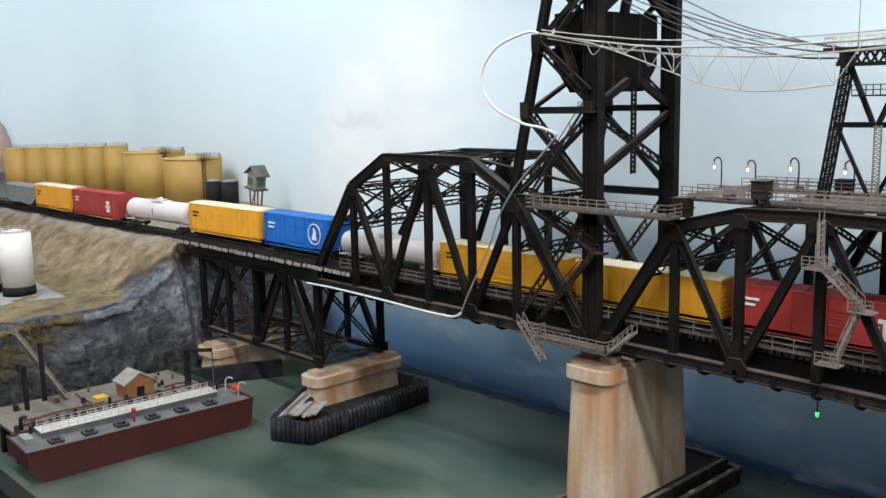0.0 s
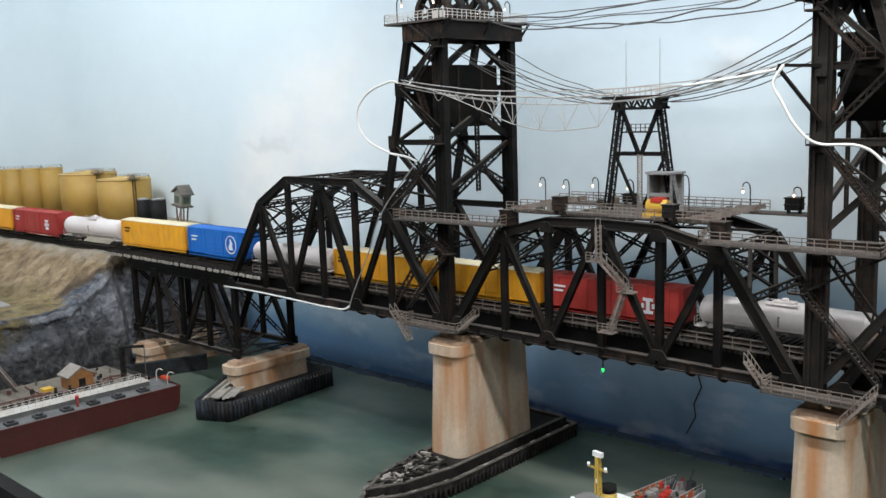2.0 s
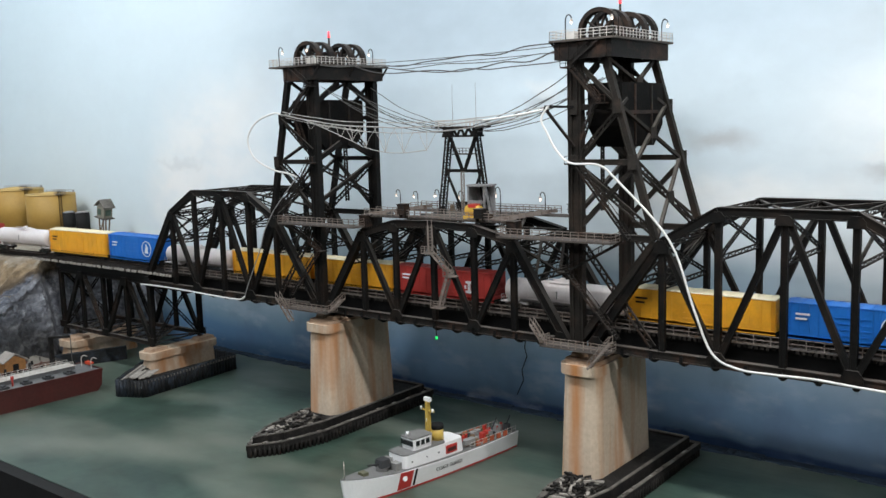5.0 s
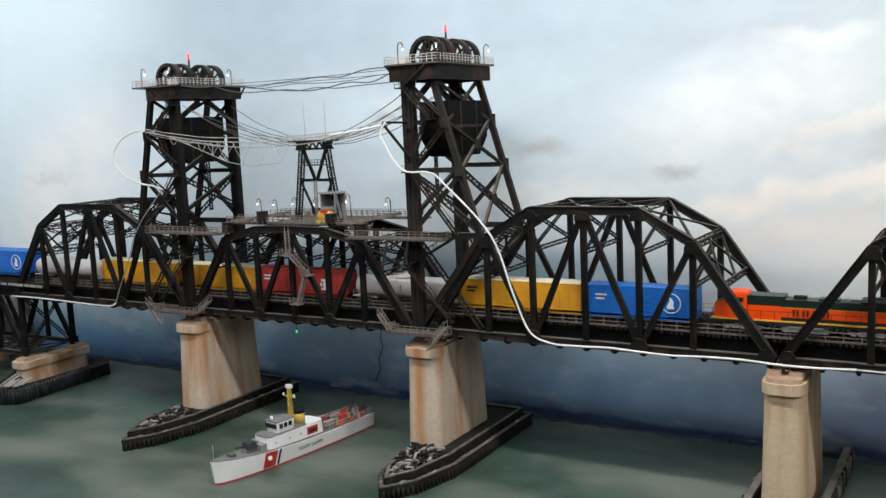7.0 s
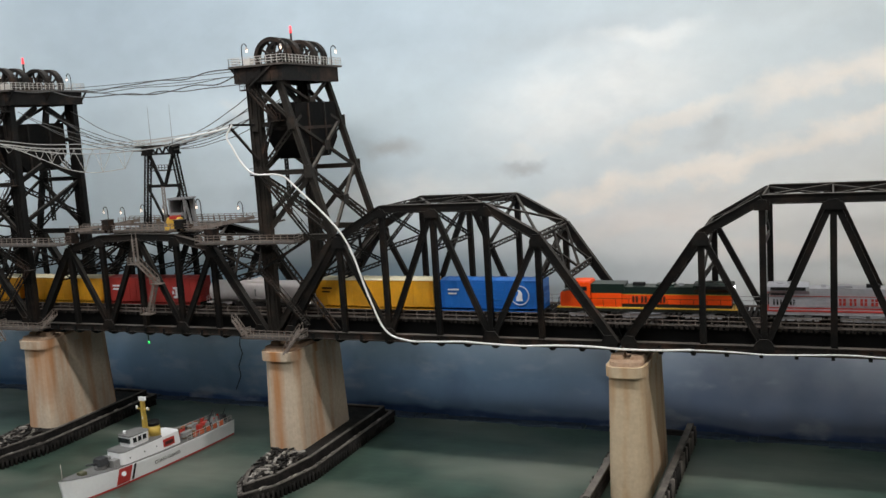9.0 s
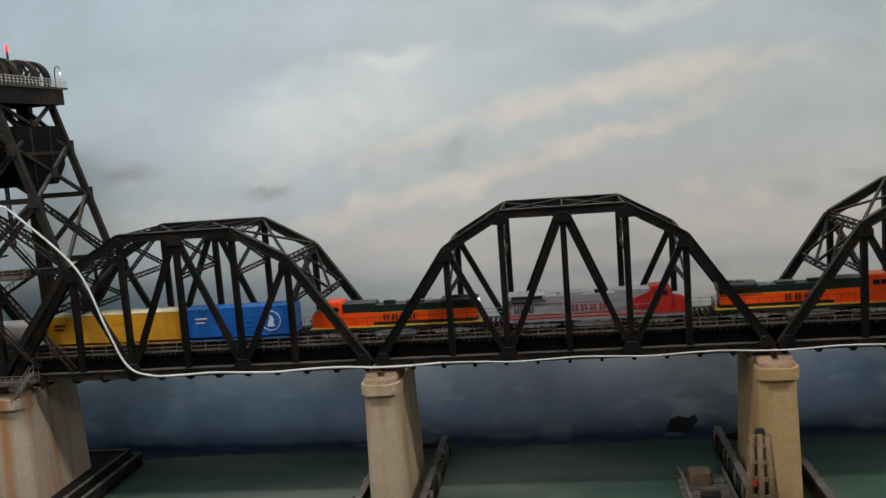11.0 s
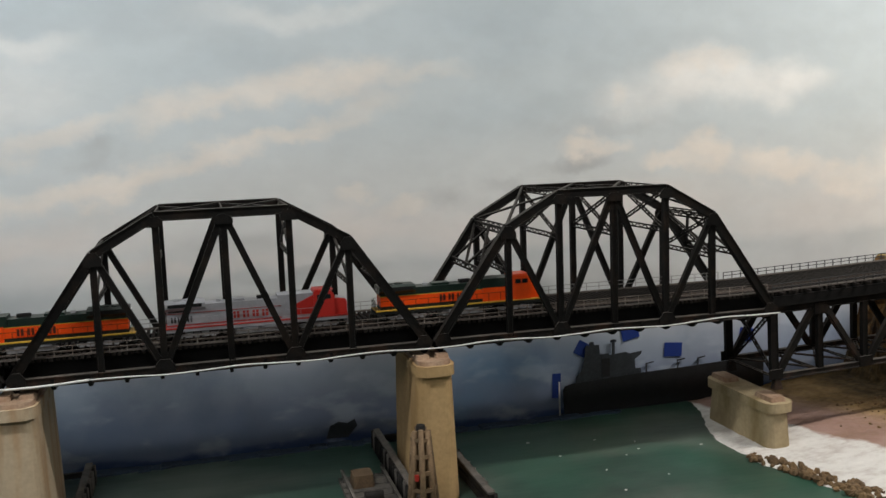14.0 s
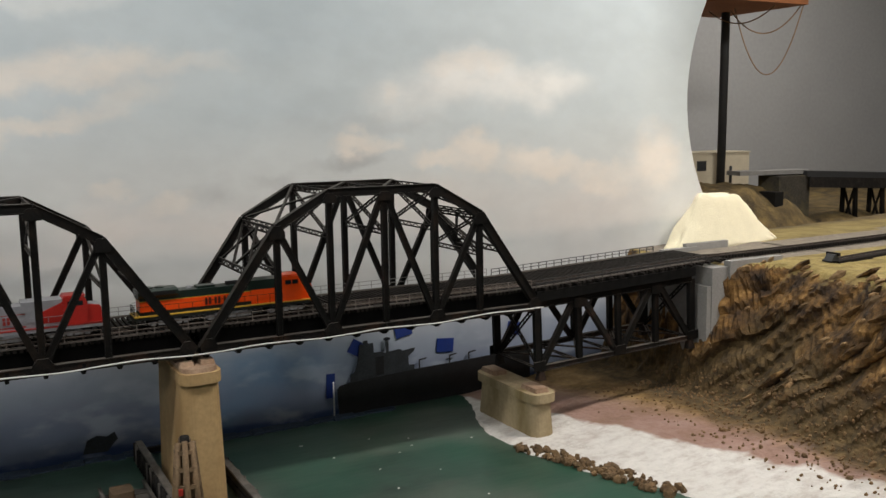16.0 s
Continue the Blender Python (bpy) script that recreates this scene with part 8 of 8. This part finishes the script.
def right_height(x, y):
    n = fbm(x, y, 1, 7)
    n2 = fbm(x, y, 4, 26)
    xs = shore(y)
    toe = 1.425 + 0.03 * n - 0.05 * smooth(-0.05, -0.25, y)
    crest = 1.525 + 0.02 * n + 0.105 * smooth(0.0, -0.07, y) - 0.03 * smooth(-0.08, -0.30, y)
    if x < toe:
        z = WATER - 0.008 + 0.010 * smooth(xs - 0.02, xs + 0.015, x) + 0.022 * smooth(xs, toe, x) + 0.002 * n2
        return (x, y, z)
    c = smooth(toe, crest, x)
    z = WATER + 0.024 + (0.022 + RISE - WATER - 0.024) * c
    steep = min(1.0, 4 * c * (1 - c) + 0.15)
    if c > 0.995:
        steep = 0.0
        z += 0.0 if (-0.01 < y < 0.17) else 0.004 * n
    # ledges that dip towards the viewer, broken across by finer noise
    q = z + 1.15 * y + 0.25 * x + 0.02 * n
    ridge = 1 - 2 * abs(noise.fractal(Vector((x * 2.2, z * 1.5, q * 19)), 1.0, 2.0, 3))
    chip = rock_relief(x + 0.3 * z, y, z, 22)
    fine = rock_relief(x, y, z + 0.5 * x, 60)
    out = (0.017 * ridge + 0.009 * chip + 0.005 * fine) * steep
    return (x - out, y - out * 0.5 + 0.004 * n2 * steep, z + 0.004 * n2 * steep)


def right_rule(f):
    c = f.calc_center_median()
    return 1 if c.z > 0.012 and c.x > 1.52 and c.y > -0.005 else 0


HILLROCK = ((0.008, 0.004, 0.0015), (0.030, 0.0145, 0.0045), (0.095, 0.050, 0.015), (0.21, 0.112, 0.033), (0.40, 0.25, 0.095))
HILLGRAIN = (15, (1.0, 2.6, 2.0), (radians(46), 0, 0))
EASTPAINT = layered_paint("painted_shore_and_hillside", [
    (((0.50, 0.45, 0.42), (0.68, 0.66, 0.63), (0.76, 0.74, 0.71)), (0, 0, 0, 0), 1, None, (26, (1, 2, 1), FLAT0)),
    (((0.27, 0.165, 0.12), (0.33, 0.205, 0.165), (0.40, 0.27, 0.235)), (1, 0.34, 0, 1.190), 0.012, None, (14, ONE, FLAT0)),
    (((0.11, 0.065, 0.025), (0.25, 0.155, 0.060), (0.37, 0.25, 0.11)), (1, 0.34, 0, 1.300), 0.07, None, (28, ONE, FLAT0)),
    (HILLROCK, (0.35, 0, 1, WATER + 0.040 + 0.35 * 1.33), 0.05, None, HILLGRAIN),
    (((0.025, 0.016, 0.007), (0.085, 0.055, 0.021), (0.18, 0.118, 0.050)), (0.8, 0, -1, 1.285), 0.03, None, (55, ONE, FLAT0)),
    (((0.10, 0.075, 0.022), (0.25, 0.19, 0.065), (0.36, 0.28, 0.11)), (0, 0, 1, 0.022), 0.012, 0.75, (26, ONE, FLAT0)),
], 1.0, 0.06, 17)
HILL = layered_paint("hill_rock", [(HILLROCK, (0, 0, 0, 0), 1, None, HILLGRAIN)], 1.0)
ROCKTAN = material("tan_rock", (0.26, 0.165, 0.08), 0.9, 0.0, 0.4, 40, 0.9, 180, (0.10, 0.06, 0.03), 40, 0.7, 0.4)
bm = terrain(1.0, 1.80, -0.727, 0.268, 0.0058, right_height)
for f in bm.faces:
    f.smooth = f.calc_center_median().z < WATER + 0.03
bm.normal_update()
sorted_faces(bm, right_rule, (EASTPAINT, BALLAST), "ground_east", "rocky brown hillside above a pink and white plaster beach", "ground")
def far_height(x, y):
    line = 0.34 + 0.10 * max(0.0, x - 1.9) + 0.02 * fbm(x, y, 0, 5)
    dip = smooth(line, line + 0.12, y)
    hill = smooth(0.72, 1.06, y + 0.12 * fbm(x, y, 0, 3)) * (1 - 0.55 * smooth(2.72, 2.9, x))
    return (x, y, 0.022 + RISE - 0.147 * dip + (0.185 + 0.03 * fbm(x, y, 2, 9)) * hill * dip)


bm = terrain(1.79, 4.4, -0.727, 1.75, 0.03, far_height)
FARGROUND = layered_paint("far_scrub", [
    (((0.12, 0.09, 0.03), (0.24, 0.185, 0.065), (0.33, 0.26, 0.11)), (0, 0, 0, 0), 1, None, (14, ONE, FLAT0)),
    (((0.035, 0.025, 0.014), (0.12, 0.085, 0.035), (0.24, 0.165, 0.06)), (0, 1, 0, 0.33), 0.05, None, (16, ONE, FLAT0)),
], 0.8)
sorted_faces(bm, lambda f: 1 if -0.01 < f.calc_center_median().y - 0.048 * (f.calc_center_median().x - 1.5) ** 2 < 0.17 else 0, (FARGROUND, BALLAST), "ground_far_east", "dry yellow plain and brown scrub of the next layout bay", "ground")
bm = terrain(1.655, 1.80, 0.266, 1.75, 0.05, far_height)
sorted_faces(bm, lambda f: 0, (FARGROUND,), "ground_behind", "dusty ground behind the backdrop edge", "ground")


def rock(bm, c, r, seed):
    """A broken stone: a coarse ball with pushed and flattened faces."""
    rnd = random.Random(seed)
    m = bmesh.ops.create_icosphere(bm, subdivisions=1, radius=1.0, matrix=Matrix.Translation(c) @ Euler((rnd.random() * 6, rnd.random() * 6, rnd.random() * 6)).to_matrix().to_4x4() @ Matrix.Diagonal((r * rnd.uniform(0.7, 1.3), r * rnd.uniform(0.6, 1.1), r * rnd.uniform(0.5, 0.9), 1)))
    for v in m["verts"]:
        v.co = Vector(c) + (v.co - Vector(c)) * rnd.uniform(0.78, 1.2)


for i in range(150):
    t = random.random()
    p = Vector((1.040, -0.028)).lerp(Vector((1.122, -0.300)), t) + Vector((random.uniform(-0.016, 0.020), random.uniform(-0.01, 0.01)))
    r = random.uniform(0.0045, 0.0095)
    bm = B()
    rock(bm, (p.x, p.y, WATER + r * 0.35), r, i)
    whole("rip_rap_stone", bm, ROCKBROWN, "rough brown stone in the row along the beach", "rock", "rip-rap stones")
bm = B()
for i in range(1300):
    y = random.uniform(-0.60, 0.10)
    x = random.triangular(1.26, 1.50, 1.44) if i % 60 else random.triangular(shore(y) + 0.14, 1.46, 1.38)
    r = random.uniform(0.0012, 0.0036) * (1.7 if random.random() < 0.10 else 1)
    p = right_height(x, y)
    rock(bm, (p[0], p[1], p[2] + r * 0.3), r, 1000 + i)
whole("scree", bm, ROCKBROWN, "loose brown scree and pebbles at the foot of the hillside", "stones", "", "stuff")
for i in range(18):
    y = random.uniform(-0.60, -0.01)
    x = random.uniform(1.475, 1.61)
    p = right_height(x, y)
    r = random.uniform(0.010, 0.024)
    bm = B()
    rock(bm, (p[0], p[1], p[2]), r, 300 + i)
    turn = Euler((radians(-38), radians(8), random.uniform(-0.3, 0.3))).to_matrix()
    for v in bm.verts:
        d = v.co - Vector(p)
        v.co = Vector(p) + turn @ Vector((d.x * 0.8, d.y * 1.9, d.z * 0.5))
    whole("outcrop", bm, HILL, "weathered brown rock outcrop on the hillside", "rock", "hillside outcrops")

for i in range(70):
    y = random.uniform(-0.62, -0.012)
    x = random.uniform(1.50, 1.63) if i < 50 else random.uniform(1.44, 1.54)
    p = right_height(x, y)
    r = random.uniform(0.004, 0.012) * (1.4 if i % 9 == 0 else 1)
    bm = B()
    rock(bm, (p[0], p[1], p[2]), r, 700 + i)
    for v in bm.verts:
        d = v.co - Vector(p)
        v.co = Vector(p) + Euler((radians(-35), 0, 0)).to_matrix() @ Vector((d.x, d.y * 1.5, d.z * 0.6))
    whole("loose_stone", bm, ROCKTAN, "pale tan stone set into the upper hillside", "rock", "hillside stones")

ab = thing("abutment", "pale concrete abutment at the end of the approach span", "abutment")
part("wall", box(B(), 1.468, 1.510, -0.014, 0.165, -0.13, 0.020 + RISE), CONCRETEG, ab)
part("seat", box(B(), 1.458, 1.468, -0.012, 0.165, -0.13, 0.000), CONCRETEG, ab)
part("wing_wall", box(B(), 1.506, 1.640, -0.020, -0.004, -0.01, 0.030 + RISE), CONCRETEG, ab)
part("wing_wall", box(B(), 1.506, 1.600, 0.158, 0.170, -0.01, 0.030 + RISE), CONCRETEG, ab)

bm = B()
seg, steps = 56, 16
rings = []
for j in range(steps + 1):
    t = j / steps
    row = []
    for k in range(seg):
        a = math.tau * k / seg
        lump = noise.fractal(Vector((math.cos(a) * 2 * (0.3 + t), math.sin(a) * 2 * (0.3 + t), t * 2)), 1.0, 2.0, 4)
        x = 1.700 + (0.195 if math.cos(a) > 0 else 0.135) * t * math.cos(a) * (1 + 0.07 * lump)
        y = 0.2185 + 0.041 * t * math.sin(a)
        h = 0.110 * max(0.0, min(1.0, (1 - t) * 1.55 + 0.05 * lump)) ** 1.1 + 0.006 * lump * (1 - t)
        row.append(bm.verts.new((x, y, 0.018 + RISE + max(h, 0.0) * (1 if t < 1 else 0))))
    rings.append(row)
for a, b in zip(rings, rings[1:]):
    for k in range(seg):
        bm.faces.new((a[k], b[k], b[(k + 1) % seg], a[(k + 1) % seg])).smooth = True
bm.faces.new(rings[-1])
bmesh.ops.remove_doubles(bm, verts=bm.verts, dist=0.0004)
bmesh.ops.recalc_face_normals(bm, faces=bm.faces)
whole("salt_heap", bm, SALT, "cream-white heap of salt beside the track", "salt heap")
whole("loading_slab", box(B(), 1.575, 1.690, 0.165, 0.176, 0.020 + RISE, 0.036 + RISE), CONCRETEG, "low grey concrete slab beside the track", "slab")

# tracks going on to the right
for y, bend in ((TRACKS[0], 0.16),):
    tr = thing("plain_track", "weathered track on ballast leaving the bridge", "track", "plain tracks")
    for s in (-1, 1):
        bm = B()
        pts = [(1.52 + 0.08 * i, y + s * 0.0083 + bend * (0.08 * i) ** 2 * 0.30, DECK + 0.0012 + RISE) for i in range(22)]
        tube(bm, pts, 0.0012, 4)
        part("rail", bm, RAILSTEEL, tr)
    bm = B()
    for i in range(210):
        x = 1.525 + i * 0.008
        yy = y + bend * (x - 1.52) ** 2 * 0.30
        box(bm, x, x + 0.0035, yy - 0.015, yy + 0.015, DECK - 0.006 + RISE, DECK + RISE)
    o = part("ties", bm, TIES, tr)
    o["kind"] = "stuff"
tr = thing("siding_track", "short dark siding with a buffer stop on dry grass", "track")
part("bed", beam(B(), (1.68, -0.095, 0.0235 + RISE), (2.3, -0.02, 0.0235 + RISE), 0.034, 0.006, (0, 1, 0)), TIES, tr)
for s in (-1, 1):
    part("rail", beam(B(), (1.68, -0.095 + s * 0.0083, 0.0275 + RISE), (2.3, -0.02 + s * 0.0083, 0.0275 + RISE), 0.0011, 0.0024), RAILSTEEL, tr)
bf = thing("buffer_stop", "small dark buffer stop at the siding's end", "buffer stop", "", "", (1.682, -0.095, 0.026 + RISE))
part("frame", profile_y(B(), [(-0.012, 0), (0.012, 0), (0.004, 0.012), (-0.002, 0.012)], -0.009, 0.009), DARKGREY, bf)
part("beam", box(B(), 0.002, 0.006, -0.014, 0.014, 0.009, 0.015), TIMBER, bf)

# ---- the far bay seen past the backdrop's edge ----
whole("conduit", cyl(B(), (2.735, 1.22, 0.02), (2.748, 1.22, CEIL), 0.015, seg=16), DARKGREY, "dark upright steel conduit from layout to ceiling", "conduit")
cb = thing("cream_building", "small cream flat-roofed building with dark windows", "building", "", "", (2.775, 1.26, 0.066))
part("wall", box(B(), -0.16, 0.145, 0.0, 0.16, -0.06, 0.110), CREAM, cb)
part("parapet", box(B(), -0.163, 0.148, -0.003, 0.163, 0.110, 0.114), CREAM, cb)
for x in (-0.095,):
    part("window", box(B(), x - 0.022, x + 0.022, -0.0025, 0.0005, 0.048, 0.084), DARKGREY, cb)
part("flue", cyl(B(), (0.045, -0.006, 0.0), (0.045, -0.006, 0.062), 0.005, seg=8), DARKGREY, cb)
vi = thing("far_viaduct", "dark low viaduct deck on trestle legs in the far bay", "viaduct")
part("deck", beam(B(), (2.60, 1.03, 0.118), (2.90, 0.99, 0.116), 0.07, 0.014, (0, 1, 0)), MIDGREY, vi)
part("deck", beam(B(), (2.86, 0.98, 0.110), (4.3, 0.80, 0.040), 0.08, 0.020, (0, 1, 0)), DARKGREY, vi)
part("girder", beam(B(), (2.86, 0.935, 0.082), (4.3, 0.755, 0.012), 0.008, 0.036, (0, 1, 0)), TIMBER, vi)
for t in (0.13, 0.22, 0.62):
    p = Vector((2.90, 0.97, 0.085)).lerp(Vector((4.3, 0.80, 0.015)), t)
    for s in (-1, 1):
        part("leg", beam(B(), (p.x, p.y + s * 0.03, -0.13), (p.x, p.y + s * 0.024, p.z), 0.012), STEEL, vi)
    part("brace", beam(B(), (p.x, p.y - 0.03, -0.11), (p.x, p.y + 0.025, p.z - 0.01), 0.006), STEEL, vi)
    part("brace", beam(B(), (p.x, p.y + 0.03, -0.11), (p.x, p.y - 0.025, p.z - 0.01), 0.006), STEEL, vi)
part("portal", box(B(), 2.69, 2.73, 0.93, 1.00, -0.11, 0.055), BLACK, vi)
part("abutment", box(B(), 2.73, 2.88, 0.95, 1.04, -0.13, 0.105), ROCKDARK, vi)
bm = B()
box(bm, 2.46, 2.84, 0.95, 1.36, 0.672, 0.690)
whole("hanging_board", bm, material("orange_board", (0.30, 0.11, 0.04), 0.8, 0, 0.3, 8, 0.1), "orange-brown board hung high in the far bay", "board")
for k, (a, b, d) in enumerate((((2.68, 1.12, 0.672), (2.84, 0.97, 0.672), 0.225), ((2.70, 1.16, 0.672), (2.84, 0.98, 0.672), 0.085), ((2.66, 1.22, 0.672), (2.74, 1.0, 0.672), 0.05))):
    wire("extension_lead", sag(a, b, d, 8), 0.0022, material("orange_cord", (0.34, 0.22, 0.13), 0.6) if k == 0 else bpy.data.materials["orange_cord"], "looped orange-brown lead draped from a high board", "extension leads")

# ---- on and before the backdrop ----
for x, z, w, h, a in ((0.893, -0.097, 0.030, 0.026, 30), (0.985, -0.074, 0.034, 0.026, -12), (1.072, -0.114, 0.036, 0.026, 5), (0.840, -0.158, 0.016, 0.044, 2), (1.225, -0.10, 0.028, 0.026, 10)):
    bm = box(B(), -w / 2, w / 2, -0.0006, 0.0006, -h / 2, h / 2)
    o = whole("tape_strip", bm, TAPE, "strip of blue masking tape on the backdrop", "tape", "tape strips")
    o.matrix_world = pose(x, 0.2685, z, 0, a, 0)
sp = thing("ship_cutout", "dark cut-out picture of a warship taped to the backdrop", "cut-out picture", "", "", (0.026, 0.2645, 0.002))
INK = material("ship_print", (0.010, 0.011, 0.013), 0.6, 0, 0.5, 60, 0.02)
INKGREY = material("ship_print_grey", (0.030, 0.036, 0.044), 0.6, 0, 0.5, 50, 0.02)
part("hull", profile_y(B(), [(x - 0.026, z - 0.002) for x, z in ((0.853, -0.2135), (0.851, -0.166), (0.856, -0.160), (0.876, -0.156), (1.0, -0.150), (1.10, -0.148), (1.26, -0.142), (1.26, -0.2135))], -0.0012, 0.0012), INK, sp)
part("superstructure", profile_y(B(), [(x - 0.026, z - 0.002) for x, z in ((0.876, -0.158), (0.877, -0.143), (0.885, -0.138), (0.890, -0.125), (0.893, -0.112), (0.895, -0.092), (0.899, -0.088), (0.903, -0.092), (0.903, -0.084), (0.911, -0.084),
                                 (0.912, -0.090), (0.922, -0.090), (0.923, -0.108), (0.941, -0.108), (0.942, -0.111), (0.975, -0.108), (0.982, -0.112), (1.006, -0.109), (1.004, -0.115), (0.992, -0.123), (0.993, -0.140), (1.004, -0.141), (1.004, -0.153))], -0.0010, 0.0008), INKGREY, sp)
part("mast", box(B(), 0.921, 0.9265, -0.0009, 0.0007, -0.114, -0.085), INKGREY, sp)
part("mast_head", box(B(), 0.918, 0.930, -0.0009, 0.0007, -0.090, -0.086), INKGREY, sp)
part("funnel", box(B(), 0.900, 0.916, -0.0015, -0.0010, -0.152, -0.118), INK, sp)
for x in (0.988, 1.052, 1.094):
    part("davit", profile_y(B(), [(x, -0.153), (x + 0.002, -0.153), (x + 0.002, -0.137), (x + 0.016, -0.135), (x + 0.016, -0.133), (x, -0.135)], -0.0009, 0.0007), INK, sp)
whole("white_rod", cyl(B(), (0.843, 0.262, WATER), (0.843, 0.262, -0.150), 0.0016, seg=8), CABLE_WHITE, "thin white rod standing at the backdrop", "rod")
bm = B()
crack = [(-0.845, -0.060), (-0.851, -0.095), (-0.846, -0.112), (-0.858, -0.140), (-0.855, -0.160), (-0.870, -0.190)]
for a, b in zip(crack, crack[1:]):
    beam(bm, (a[0], 0.2695, a[1]), (b[0], 0.2695, b[1]), 0.0006, 0.0018)
whole("crack", bm, BLACK, "thin jagged crack in the painted backdrop", "crack")
bm = B()
profile_y(bm, [(0.425, -0.205), (0.432, -0.184), (0.447, -0.178), (0.462, -0.182), (0.474, -0.176), (0.478, -0.188), (0.470, -0.196), (0.462, -0.206)], 0.2682, 0.2692)
whole("dark_patch", bm, INKGREY, "dark painted patch on the backdrop near the water", "paint patch")


# timber dolphin and raft before the fourth pier
dl = thing("pile_dolphin", "weathered brown timber pile cluster before a tall pier", "pile cluster", "", "", (P4X - 0.038, -0.080, WATER))
for k in range(7):
    a = k * math.tau / 7
    part("timber_post", cyl(B(), (0.020 * math.cos(a), 0.020 * math.sin(a), -0.004), (0.010 * math.cos(a), 0.010 * math.sin(a), 0.122 + random.uniform(-0.004, 0.006)), 0.0046, 0.0038, 8), TIMBER_BROWN, dl)
for z in (0.022, 0.045, 0.068, 0.090, 0.112):
    k = 0.0225 - z * 0.085
    for i in range(7):
        a, b = i * math.tau / 7, (i + 1) * math.tau / 7
        part("binding", beam(B(), (k * math.cos(a), k * math.sin(a), z), (k * math.cos(b), k * math.sin(b), z), 0.005, 0.003, (0, 0, 1)), TIMBER_BROWN, dl)
part("cap", cyl(B(), (0, 0, 0.112), (0, 0, 0.130), 0.007, 0.006, 10), TIMBER, dl)
part("cleat", box(B(), -0.014, -0.009, -0.018, -0.014, 0.060, 0.068), BARRED, dl)
rf = thing("work_raft", "low timber work raft with gear moored beside a pier", "raft", "", "", (P4X - 0.085, 0.02, WATER))
for i in range(8):
    part("log", box(B(), -0.042, 0.030, -0.10 + i * 0.022, -0.081 + i * 0.022, -0.004, 0.006), TIMBER_GREY, rf)
part("cabin", prism(B(), rounded(-0.028, 0.004, 0.02, 0.055, 0.004, 2), 0.006, 0.024, 0.002), TIMBER_BROWN, rf)
part("winch", cyl(B(), (-0.020, -0.03, 0.013), (0.006, -0.03, 0.013), 0.007, seg=12), TIMBER, rf)
for x in (-0.036, 0.024):
    part("guard_rail", beam(B(), (x, -0.10, 0.016), (x, 0.075, 0.016), 0.004), TIMBER_GREY, rf)
    for i in range(5):
        y = -0.095 + i * 0.041
        part("guard_post", beam(B(), (x, y, 0.005), (x, y, 0.018), 0.003), TIMBER_GREY, rf)
whole("marker_post", cyl(B(), (0.175, -0.21, WATER - 0.001), (0.175, -0.21, WATER + 0.014), 0.0012, 0.0010, 6), RAILPALE, "tiny pale marker post in the water", "marker post")
bm = B()
for i in range(26):
    x, y = random.uniform(0.55, 1.0), random.uniform(-0.40, 0.18)
    r = random.uniform(0.0010, 0.0028)
    prism(bm, [(x + r * random.uniform(0.6, 1.4) * math.cos(a), y + r * random.uniform(0.5, 1.2) * math.sin(a)) for a in (radians(60 * k) for k in range(6))], WATER - 0.0005, WATER + 0.0006)
whole("plaster_specks", bm, PLASTER, "white plaster specks scattered on the water", "debris", "", "stuff")
